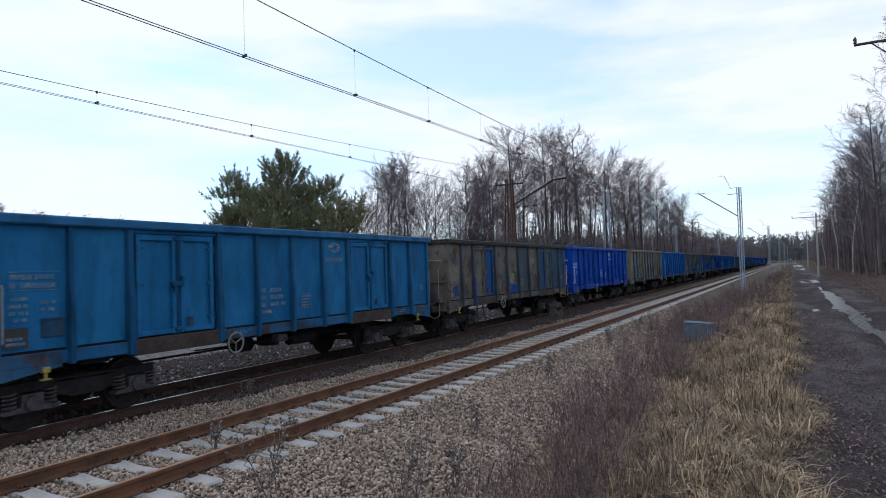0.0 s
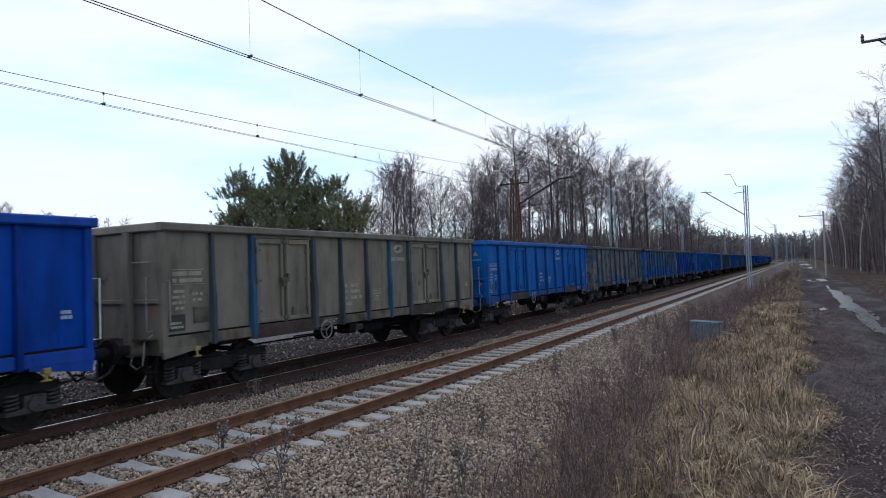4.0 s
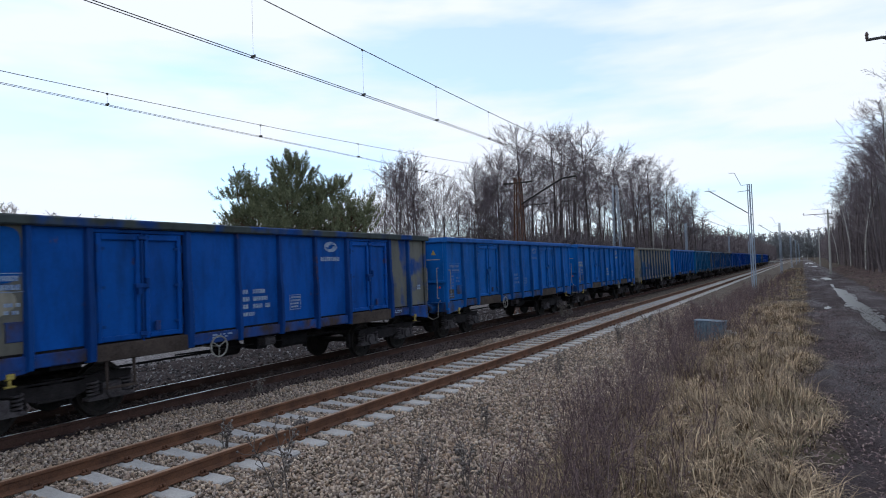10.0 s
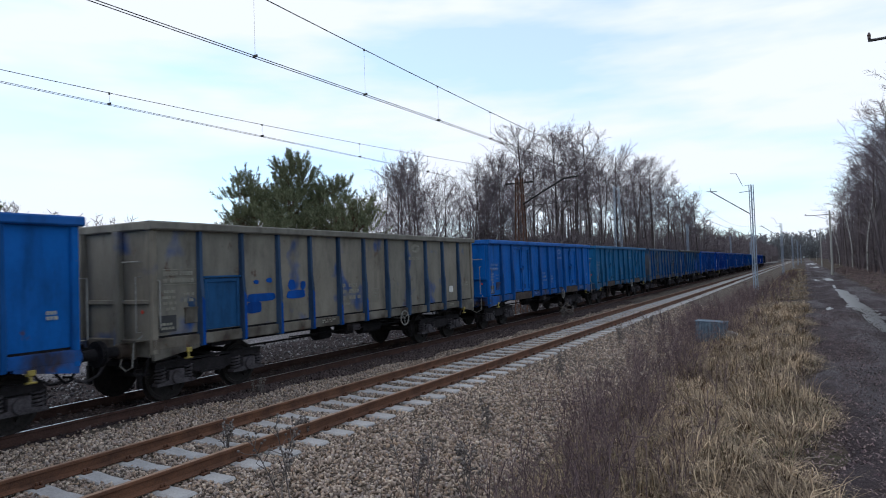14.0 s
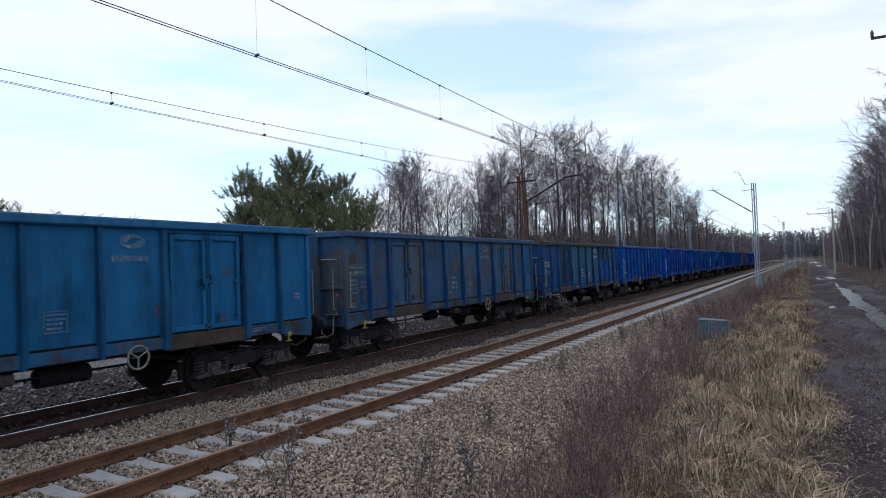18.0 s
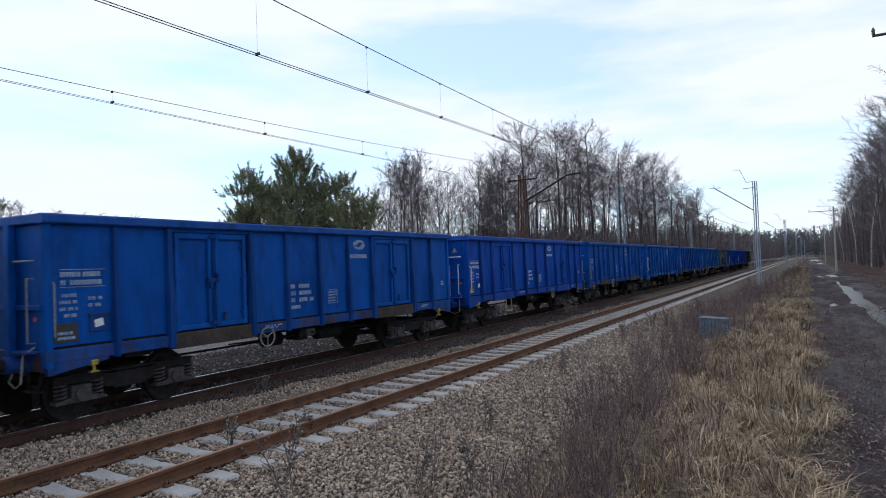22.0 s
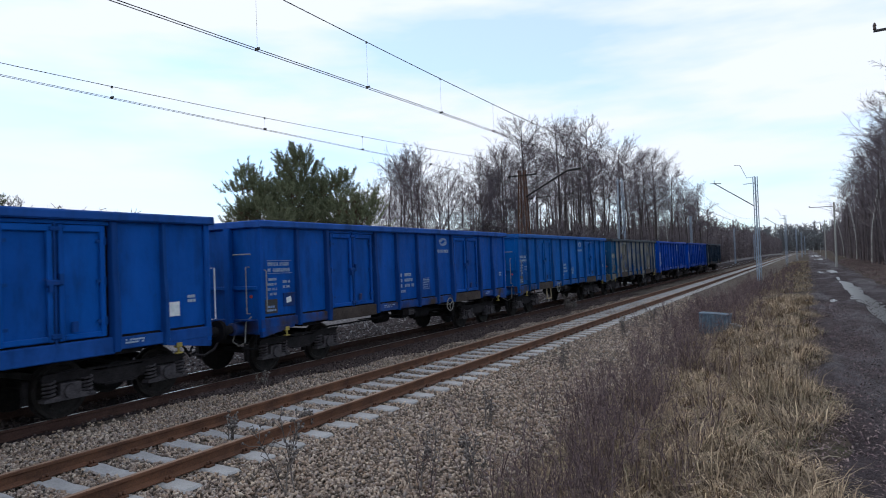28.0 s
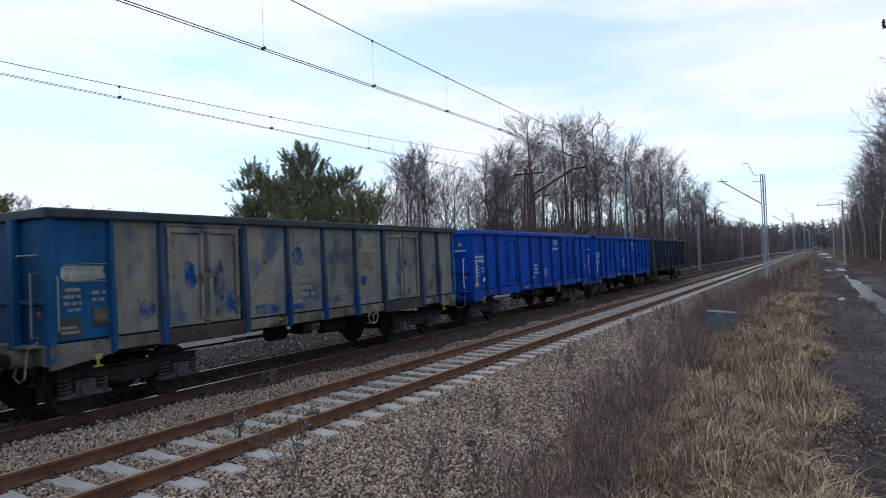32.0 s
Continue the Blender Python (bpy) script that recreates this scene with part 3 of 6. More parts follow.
def wheelset(parent, y, mat):
    g = Geo()
    prof = [(0.0, 0.1), (0.0, 0.36), (0.01, 0.42), (0.0, 0.475), (0.03, 0.49), (0.035, 0.462), (0.13, 0.455), (0.135, 0.40), (0.1, 0.37), (0.085, 0.2), (0.13, 0.16), (0.135, 0.1)]
    for s in (-1, 1):
        g.lathe([(s * (0.69 + a), r) for a, r in prof], "x", (0, 0, 0), 28)
        # weld spots and a chalk-like mark that show the turning
        for k in range(3):
            t = 2.1 * k
            g.box(s * 0.80, s * 0.828, 0.28 * math.cos(t) - 0.03, 0.28 * math.cos(t) + 0.03, 0.28 * math.sin(t) - 0.03, 0.28 * math.sin(t) + 0.03)
    g.lathe([(-1.0, 0.07), (1.0, 0.07)], "x", (0, 0, 0), 12)
    ob = wpart("wheelset", g, mat, parent, "", "dark steel wheels on an axle")
    ob.matrix_basis = pose(0, y, 0.46)
    return ob


def coil(g, x, y, z0, z1, r):
    n, turns_ = 44, 4.5
    g.tube([(x + r * math.cos(2 * math.pi * turns_ * k / n), y + r * math.sin(2 * math.pi * turns_ * k / n), z0 + (z1 - z0) * k / n) for k in range(n + 1)], 0.021, 5)


def bogie(parent, y):
    b = wpart("bogie", Geo().box(-0.95, 0.95, -0.16, 0.16, 0.5, 0.78, 0.04).box(-0.2, 0.2, -0.25, 0.25, 0.76, 0.9, 0.03), M_BOGIE, parent, "", "grimy two-axle bogie darkened with painted-in shade")
    b.matrix_basis = pose(0, y, 0)
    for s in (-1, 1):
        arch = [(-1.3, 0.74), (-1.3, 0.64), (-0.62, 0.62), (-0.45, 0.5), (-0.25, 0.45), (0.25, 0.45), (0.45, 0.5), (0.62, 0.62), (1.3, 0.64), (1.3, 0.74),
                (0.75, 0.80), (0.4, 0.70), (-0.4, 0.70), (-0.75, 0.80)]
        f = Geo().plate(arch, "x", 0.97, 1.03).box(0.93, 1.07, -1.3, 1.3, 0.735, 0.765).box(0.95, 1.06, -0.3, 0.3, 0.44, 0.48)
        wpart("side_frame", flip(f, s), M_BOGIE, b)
        for a in (-0.9, 0.9):
            box = [(a - 0.42, 0.33), (a + 0.42, 0.33), (a + 0.42, 0.38), (a + 0.17, 0.42), (a + 0.16, 0.6), (a - 0.16, 0.6), (a - 0.17, 0.42), (a - 0.42, 0.38)]
            ax = Geo().plate(box, "x", 0.94, 1.12).lathe([(1.1, 0.13), (1.17, 0.12), (1.18, 0.05)], "x", (0, a, 0.46), 14)
            wpart("axle_box", flip(ax, s), M_DUSTY, b)
            for d in (-0.3, 0.3):
                g = Geo()
                coil(g, 1.03, a + d, 0.38, 0.66, 0.085)
                g.lathe([(0.36, 0.1), (0.38, 0.1)], "z", (1.03, a + d, 0), 10)
                wpart("spring", flip(g, s), M_DUSTY, b)
    for a in (-1.17, 1.17):
        wpart("end_beam", Geo().box(-1.0, 1.0, a - 0.05, a + 0.05, 0.64, 0.74, 0.015), M_BOGIE, b)
    for a in (-0.9, 0.9):
        wheelset(b, a, M_WHEEL)
        for s in (-1, 1):
            for d in (-0.53, 0.53):
                wpart("brake_shoe", flip(Geo().box(0.7, 0.82, a + d - 0.04, a + d + 0.04, 0.3, 0.66, 0.02), s), M_BOGIE, b)
    return b


def bars(g, x, y0, z0, w, h, rows, rng, fill=0.85, gap=0.35, chars=6):
    """Rows of small upright strokes that stand for unreadable lettering."""
    rh = h / rows
    for r in range(rows):
        y = y0
        end = y0 + w * rng.uniform(0.75, 1.0)
        zb = z0 + h - (r + 1) * rh
        while y < end:
            cw = w / chars * rng.uniform(0.5, 1.1)
            if rng.random() < fill:
                g.box(x, x + 0.003, y, min(y + cw * 0.78, end + 0.02), zb + rh * gap * 0.5, zb + rh * (1 - gap * 0.5))
            y += cw
    return g


def swirl(g, x, y, z, s):
    """A round two-winged company mark as a plain shape."""
    for k in (0, 1):
        out = []
        for i in range(9):
            t = math.pi * (0.1 + 0.95 * i / 8) + math.pi * k
            out.append((y + 1.3 * s * math.cos(t), z + 0.66 * s * math.sin(t)))
        for i in range(9):
            t = math.pi * (1.05 - 0.95 * i / 8) + math.pi * k
            out.append((y + s * 0.75 * math.cos(t) + 0.3 * s * (1 - 2 * k), z + 0.3 * s * math.sin(t)))
        g.plate(out, "x", x, x + 0.003)
    return g


def markings(w, s, rng, posts):
    """Lettering of one side: data table, running number, load table, company mark."""
    m = {}
    X = SIDE + 0.0035
    y = BODY0
    n = len(posts) - 1
    b4, b5, b6 = [y + posts[min(k, n)] for k in ((4, 5, 6) if n == 10 else (5, 6, 8))]
    mid = b6 + (posts[7] - posts[6]) / 2
    g = bars(Geo(), X, y + 0.26, 2.2, 0.72, 0.26, 2, rng, 0.97, 0.4, 13)
    for z in (2.19, 2.465):
        g.box(X, X + 0.0028, y + 0.25, y + 0.99, z, z + 0.01)
    bars(g, X, y + 0.24, 1.7, 0.32, 0.42, 4, rng, 0.9, 0.5, 7)
    bars(g, X, y + 0.7, 1.84, 0.26, 0.22, 2, rng, 0.85, 0.5, 5)
    m["data_table"] = g
    m["brake_label"] = Geo().box(X, X + 0.003, y + 0.16, y + 0.52, 1.34, 1.64)
    m["brake_label_text"] = bars(Geo(), X + 0.003, y + 0.2, 1.37, 0.28, 0.15, 2, rng, 1.0, 0.4, 4)
    g = bars(Geo(), X, b4 + 0.14, 1.6, 0.16, 0.46, 3, rng, 1.0, 0.42, 2)
    bars(g, X, b4 + 0.42, 1.6, 0.48, 0.46, 3, rng, 0.92, 0.42, 6)
    bars(g, X, b4 + 0.14, 1.47, 0.32, 0.1, 1, rng, 1.0, 0.25, 4)
    m["running_number"] = g
    g = bars(Geo(), X, b5 + 0.36, 1.55, 0.28, 0.28, 4, rng, 0.95, 0.45, 4)
    for z in (1.52, 1.84):
        g.box(X, X + 0.003, b5 + 0.32, b5 + 0.68, z, z + 0.012)
    for q in (0.32, 0.668):
        g.box(X, X + 0.0028, b5 + q, b5 + q + 0.012, 1.532, 1.84)
    m["load_table"] = g
    g = swirl(Geo(), X, mid, 2.95, 0.19)
    bars(g, X, mid - 0.38, 2.6, 0.78, 0.11, 1, rng, 1.0, 0.1, 9)
    m["company_mark"] = g
    m["end_letters"] = bars(Geo(), X, y + 12.1, 1.72, 0.2, 0.16, 2, rng, 1.0, 0.3, 3)
    m["sill_label"] = bars(bars(Geo(), 1.453, b4 - 0.7, 1.12, 0.5, 0.09, 2, rng, 0.8, 0.35, 9), 1.453, y + 10.8, 1.12, 0.4, 0.09, 2, rng, 0.8, 0.35, 8)
    for name, geo in m.items():
        lettering = wpart(name, flip(geo, s), M_WHITE, w, "mark_dark" if name == "brake_label" else "mark_sill" if name == "sill_label" else "mark", "worn lettering shown as plain bars" if name != "company_mark" else "plain pale company mark")
        if name != "brake_label":
            tagged(lettering, kind="stuff")


def door_leaf(w, s, y0, y1, bay, leaf):
    """One door: sheet with a raised frame, hinges and a latch."""
    z0, z1 = 1.3, 3.1
    x = SIDE - 0.005
    d = wpart("door", flip(Geo().box(x - 0.03, x, y0, y1, z0, z1), s), M_SHADEGRIME, w, "door%d_%d" % (bay, leaf))
    f = Geo()
    f.box(x, x + 0.055, y0 + 0.01, y0 + 0.1, z0, z1, 0.014).box(x, x + 0.055, y1 - 0.1, y1 - 0.01, z0, z1, 0.014)
    f.box(x, x + 0.054, y0 + 0.1, y1 - 0.1, z1 - 0.11, z1, 0.014).box(x, x + 0.054, y0 + 0.1, y1 - 0.1, z0, z0 + 0.09, 0.014)
    wpart("door_frame", flip(f, s), M_SHADEGRIME, d, "door%d_%d" % (bay, leaf))
    hy = y0 + 0.02 if leaf == 0 else y1 - 0.02
    for z in (1.55, 2.2, 2.85):
        wpart("hinge", flip(Geo().lathe([(z - 0.07, 0.024), (z + 0.07, 0.024)], "z", (x + 0.045, hy, 0), 8).box(x + 0.03, x + 0.05, min(hy, hy + (0.14 if leaf == 0 else -0.14)), max(hy, hy + (0.14 if leaf == 0 else -0.14)), z - 0.025, z + 0.025), s), M_SHADEGRIME, d, "hinge")
    if leaf == 0:
        bar = Geo().lathe([(z0 - 0.05, 0.02), (z1 + 0.03, 0.02)], "z", (x + 0.06, y1 + 0.01, 0), 8)
        bar.box(x + 0.03, x + 0.1, y1 - 0.13, y1 + 0.12, 2.16, 2.25, 0.015).box(x + 0.05, x + 0.11, y1 - 0.1, y1 - 0.04, 2.06, 2.2).box(x + 0.05, x + 0.11, y1 + 0.06, y1 + 0.12, 2.2, 2.34)
        bar.box(x + 0.035, x + 0.09, y1 - 0.06, y1 + 0.08, z0 + 0.04, z0 + 0.12, 0.015).box(x + 0.035, x + 0.09, y1 - 0.06, y1 + 0.08, z1 - 0.1, z1 - 0.03, 0.015)
        wpart("door_latch", flip(bar, s), M_SHADEGRIME, d, "latch")
    else:
        wpart("door_catch", flip(Geo().box(x + 0.03, x + 0.07, y0 + 0.2, y0 + 0.3, z0 + 0.12, z0 + 0.28, 0.015), s), M_SHADEGRIME, d, "dirt")


def rib(w, s, y, k, heavy=False):
    """A pressed hat-shaped upright, shallow above and stepping out below its middle."""
    h = 0.085 if heavy else 0.06
    rows = [(1.02, 0.105, 1.0), (1.25, 0.125, 1.0), (1.95, 0.12, 0.95), (2.3, 0.085, 0.9), (3.19, 0.075, 0.88)]
    g = Geo()
    vs = []
    for z, out, k2 in rows:
        vs += [(SIDE - 0.01, y - h * k2, z), (SIDE + out - 0.012, y - h * k2 * 0.72, z), (SIDE + out, y - h * k2 * 0.55, z), (SIDE + out, y + h * k2 * 0.55, z), (SIDE + out - 0.012, y + h * k2 * 0.72, z), (SIDE - 0.01, y + h * k2, z)]
    n = len(rows)
    g.add(vs, [tuple(range(6)), tuple(range(6 * n - 6, 6 * n))] + [(6 * i + j, 6 * i + (j + 1) % 6, 6 * i + 6 + (j + 1) % 6, 6 * i + 6 + j) for i in range(n - 1) for j in range(6)])
    wpart("upright", flip(g, s), M_SHADEGRIME, w, "rib%d" % k)


def end_wall(w, e):
    """End of the body: sheet, uprights, rim, grab rails, headstock, buffers, coupling."""
    def turn(g):
        if e < 0:
            return g
        g.v = [(-x, -y, z) for x, y, z in g.v]
        return g
    Y = BODY0
    wpart("end_panel", turn(Geo().box(-1.36, 1.36, Y + 0.02, Y + 0.06, 1.2, 3.2)), M_SHADEGRIME, w, "end")
    for x in (-0.55, 0.55):
        wpart("end_upright", turn(Geo().box(x - 0.09, x + 0.09, Y - 0.1, Y + 0.02, 1.05, 3.19, 0.02)), M_SHADEGRIME, w, "end")
    wpart("end_rim", turn(Geo().box(-1.5, 1.5, Y - 0.06, Y + 0.08, 3.18, 3.335, 0.02)), M_SHADEGRIME, w, "rim")
    wpart("end_bar", turn(Geo().box(-1.36, 1.36, Y - 0.03, Y + 0.02, 1.86, 1.94, 0.01)), M_SHADEGRIME, w, "end")
    wpart("headstock", turn(Geo().box(-1.36, 1.36, Y - 0.02, Y + 0.16, 0.92, 1.24, 0.02)), M_SHADEGRIME, w, "sill")
    for x, out in ((-1.36, 0.17), (1.12, 0.09)):
        g = Geo().tube([(x, Y + 0.01, 1.36), (x, Y - out, 1.36), (x, Y - out, 2.35), (x, Y + 0.01, 2.35)], 0.014, 6)
        wpart("grab_rail", turn(g), M_WHITE, w, "rail")
    g = Geo().tube([(0.75, Y - 0.02, 2.62), (0.75, Y - 0.09, 2.62), (1.2, Y - 0.09, 2.62), (1.2, Y - 0.02, 2.62)], 0.014, 6)
    wpart("grab_rail", turn(g), M_WHITE, w, "rail")
    wpart("shunter_step", turn(Geo().box(0.9, 1.3, Y - 0.24, Y - 0.02, 1.22, 1.25)), M_SHADEGRIME, w, "dirt")
    for x in (-0.875, 0.875):
        b = wpart("buffer", turn(Geo().lathe([(Y - 0.32, 0.11), (Y - 0.3, 0.135), (Y - 0.02, 0.145), (Y + 0.0, 0.19)], "y", (x, 0, 1.05), 18)), M_SHADEGRIME, w, "buffer", smooth=False)
        wpart("buffer_head", turn(Geo().lathe([(Y - 0.655, 0.14), (Y - 0.645, 0.2), (Y - 0.625, 0.225), (Y - 0.6, 0.225), (Y - 0.58, 0.1), (Y - 0.3, 0.09)], "y", (x, 0, 1.05), 20)), M_SHADEGRIME, b, "", "greasy dark buffer plate")
    g = Geo().box(-0.06, 0.06, Y - 0.45, Y + 0.05, 0.98, 1.1, 0.02).box(-0.04, 0.04, Y - 0.48, Y - 0.38, 1.08, 1.17, 0.01)
    g.tube([(0.03, Y - 0.35, 1.02), (0.05, Y - 0.62, 0.92), (0.05, Y - 0.68, 0.85)], 0.03, 6)
    wpart("coupling_hook", turn(g), M_SHADEGRIME, w)
    g = Geo().tube([(0.35, Y + 0.02, 0.95), (0.37, Y - 0.16, 0.86), (0.34, Y - 0.3, 0.62), (0.2, Y - 0.45, 0.5), (0.08, Y - 0.6, 0.55)], 0.027, 7)
    wpart("brake_hose", turn(g), M_DUSTY, w)
    g = Geo().tube([(-0.3, Y + 0.02, 0.97), (-0.33, Y - 0.14, 0.9), (-0.34, Y - 0.28, 0.7), (-0.28, Y - 0.42, 0.56), (-0.2, Y - 0.62, 0.6)], 0.024, 7)
    wpart("brake_hose", turn(g), M_SHADEGRIME, w)
    g = Geo().tube([(1.18, Y - 0.02, 1.3), (1.2, Y - 0.2, 1.2), (1.2, Y - 0.24, 0.78), (1.0, Y - 0.22, 0.7), (0.8, Y - 0.2, 0.78), (0.78, Y - 0.1, 1.0)], 0.013, 6)
    wpart("uncoupling_loop", turn(g), M_GREYIRON, w)
    g = Geo().tube([(1.25, Y + 0.05, 0.95), (1.25, Y - 0.02, 0.62), (0.95, Y - 0.02, 0.62), (0.95, Y + 0.05, 0.95)], 0.018, 6).box(0.93, 1.27, Y - 0.08, Y + 0.06, 0.605, 0.63)
    wpart("coupler_step", turn(g), M_SHADEGRIME, w, "step")
    wpart("warning_triangle", turn(Geo().plate([(0.86, 2.78), (1.04, 2.78), (0.95, 2.94)], "y", Y + 0.012, Y + 0.02)), M_YELLOW, w, "triangle", "yellow warning triangle")
    wpart("reflector", turn(Geo().lathe([(Y + 0.005, 0.035), (Y + 0.02, 0.035)], "y", (1.15, 0, 1.72), 10)), M_RED, w, "", "small red reflector")
    wpart("corner_plate", turn(Geo().box(1.30, 1.452, Y - 0.005, Y + 0.12, 0.98, 3.19, 0.02)), M_SHADEGRIME, w, "end")
    wpart("corner_plate", turn(Geo().box(-1.452, -1.30, Y - 0.005, Y + 0.12, 0.98, 3.19, 0.02)), M_SHADEGRIME, w, "end")


def build_wagon(posts, doors, name="goods_wagon"):
    """A four-axle open wagon with high sides, standing along y with its middle over the origin."""
    rng = random.Random(11)
    w = thing(name, pose(FAR, 400, 0), "blue open goods wagon", "goods wagon", "wagons of the train")
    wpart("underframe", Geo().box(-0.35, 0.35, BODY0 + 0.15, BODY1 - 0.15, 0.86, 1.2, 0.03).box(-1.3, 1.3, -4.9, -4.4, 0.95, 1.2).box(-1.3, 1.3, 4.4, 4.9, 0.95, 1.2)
          .box(-1.25, 1.25, -1.6, -1.45, 0.98, 1.2).box(-1.25, 1.25, 1.45, 1.6, 0.98, 1.2), M_SHADEGRIME, w)
    wpart("floor", Geo().box(-1.36, 1.36, BODY0 + 0.06, BODY1 - 0.06, 1.2, 1.26), M_INSIDE, w)
    for s in (1, -1):
        k = 0
        for i in range(len(posts) - 1):
            y0, y1 = BODY0 + posts[i], BODY0 + posts[i + 1]
            if i in doors:
                ym = (y0 + y1) / 2
                door_leaf(w, s, y0 + 0.1, ym - 0.03, i, 0)
                door_leaf(w, s, ym + 0.03, y1 - 0.14, i, 1)
                # added near-black sheet, so the gaps round the doors look shaded
                wpart("door_post", flip(Geo().box(SIDE - 0.1, SIDE - 0.05, y0, y1, 1.27, 3.18), s), M_SHADEGRIME, w, "", "near-black backing that paints shade into the door gaps")
                wpart("door_sill", flip(Geo().box(SIDE - 0.08, SIDE + 0.075, y0 + 0.04, y1 - 0.04, 0.99, 1.27, 0.015), s), M_SILL, w, "doorsill", "grimy brown sill under the doors")
                wpart("door_head", flip(Geo().box(SIDE - 0.05, SIDE + 0.03, y0 + 0.05, y1 - 0.05, 3.11, 3.18, 0.01), s), M_SHADEGRIME, w, "panel%d" % i)
            else:
                g = Geo()
                a, b, x = y0 - 0.01, y1 + 0.01, SIDE
                m = (a + b) / 2
                # pressed sheet, dished a little in its middle
                g.add([(x, a, 1.285), (x - 0.02, m, 1.285), (x, b, 1.285), (x, a, 3.2), (x - 0.012, m, 3.2), (x, b, 3.2),
                       (x - 0.04, a, 1.285), (x - 0.05, m, 1.285), (x - 0.04, b, 1.285), (x - 0.04, a, 3.2), (x - 0.05, m, 3.2), (x - 0.04, b, 3.2)],
                      [(0, 1, 4, 3), (1, 2, 5, 4), (6, 9, 10, 7), (7, 10, 11, 8), (0, 3, 9, 6), (2, 8, 11, 5), (3, 4, 10, 9), (4, 5, 11, 10), (0, 6, 7, 1), (1, 7, 8, 2)])
                # added dark plate standing for the shadow slot between sheet and sill
                wpart("panel_foot", flip(Geo().box(SIDE - 0.075, SIDE - 0.03, y0 + 0.01, y1 - 0.01, 1.2, 1.3), s), M_SHADEGRIME, w)
                wpart("side_panel", flip(g, s), M_SHADEGRIME, w, "panel%d" % i)
                wpart("side_sill", flip(Geo().box(SIDE - 0.06, SIDE + 0.052, y0, y1, 1.04, 1.245, 0.015), s), M_SHADEGRIME, w, "sill%d" % i)
        for i, p in enumerate(posts[1:-1]):
            rib(w, s, BODY0 + p, i + 1, heavy=any(i + 1 in (d, d + 1) for d in doors))
        wpart("top_rim", flip(Geo().box(SIDE - 0.06, SIDE + 0.125, BODY0 - 0.06, BODY1 + 0.06, 3.18, 3.335, 0.025), s), M_SHADEGRIME, w, "rim")
        for e in (-1, 1):
            wpart("end_gusset", flip(Geo().plate([(e * 6.28, 0.86), (e * 6.28, 1.05), (e * 5.3, 1.05), (e * 5.3, 1.0)], "x", SIDE - 0.03, SIDE + 0.05), s), M_SHADEGRIME, w, "sill_end")
        # lashing brackets, steps and grab rails by the corners
        for e in (-1, 1):
            y = e * 5.55
            wpart("lashing_bracket", flip(Geo().box(SIDE - 0.02, SIDE + 0.07, y - 0.055, y + 0.055, 0.93, 1.02, 0.012).box(SIDE + 0.02, SIDE + 0.05, y - 0.025, y + 0.025, 0.84, 0.94, 0.01)
                  .box(SIDE - 0.0, SIDE + 0.07, y - 0.07, y + 0.07, 0.815, 0.845, 0.01), s), M_YELLOW, w, "bracket", "yellow lashing bracket")
        wpart("grab_rail", flip(Geo().tube([(SIDE + 0.05, BODY0 + 0.12, 1.42), (SIDE + 0.12, BODY0 + 0.1, 1.45), (SIDE + 0.12, BODY0 + 0.1, 2.25), (SIDE + 0.05, BODY0 + 0.12, 2.28)], 0.013, 6), s), M_WHITE, w, "rail")
        wpart("lower_plate", flip(Geo().box(SIDE - 0.03, SIDE + 0.012, BODY0 + 0.72, BODY0 + 1.06, 1.46, 1.74, 0.008).box(SIDE, SIDE + 0.03, BODY0 + 0.7, BODY0 + 1.08, 1.73, 1.76), s), M_SHADEGRIME, w, "dirt")
        g = Geo()
        yb = 1.85
        g.tube([(SIDE + 0.06, yb + 0.2 * math.cos(t), 0.96 + 0.2 * math.sin(t)) for t in [2 * math.pi * k / 18 for k in range(18)]], 0.017, 6, closed=True)
        for k in range(3):
            t = 2 * math.pi * k / 3 + 0.5
            g.tube([(SIDE + 0.06, yb, 0.96), (SIDE + 0.06, yb + 0.2 * math.cos(t), 0.96 + 0.2 * math.sin(t))], 0.012, 5)
        g.tube([(SIDE + 0.07, yb, 0.96), (1.0, yb, 0.96)], 0.022, 6)
        wpart("brake_wheel", flip(g, s), M_GREYIRON, w, "wheelrim", "pale hand brake wheel")
        g = Geo().tube([(SIDE, -3.15, 1.0), (SIDE + 0.02, -3.15, 0.55), (SIDE + 0.02, -2.65, 0.55), (SIDE, -2.65, 1.0)], 0.028, 6).box(SIDE - 0.04, SIDE + 0.06, -3.16, -2.64, 0.53, 0.56)
        wpart("step_stirrup", flip(g, s), M_GREYIRON, w, "stirrup")
        wpart("brake_rod", flip(Geo().tube([(0.75, -3.4, 0.78), (0.75, 2.6, 0.78)], 0.022, 6).tube([(1.0, -2.4, 0.86), (1.0, 0.6, 0.82)], 0.016, 6), s), M_SHADEGRIME, w)
        wpart("sticker", flip(Geo().plate([(BODY0 + 0.8, 1.53), (BODY0 + 0.95, 1.56), (BODY0 + 0.93, 1.68), (BODY0 + 0.79, 1.65)], "x", SIDE + 0.013, SIDE + 0.016), s), M_WHITE, w, "sticker", "small white paper label")
        wpart("paper_label", flip(Geo().box(SIDE + 0.003, SIDE + 0.006, BODY1 - 0.95, BODY1 - 0.68, 1.5, 1.76), s), M_WHITE, w, "plate", "square white paper label")
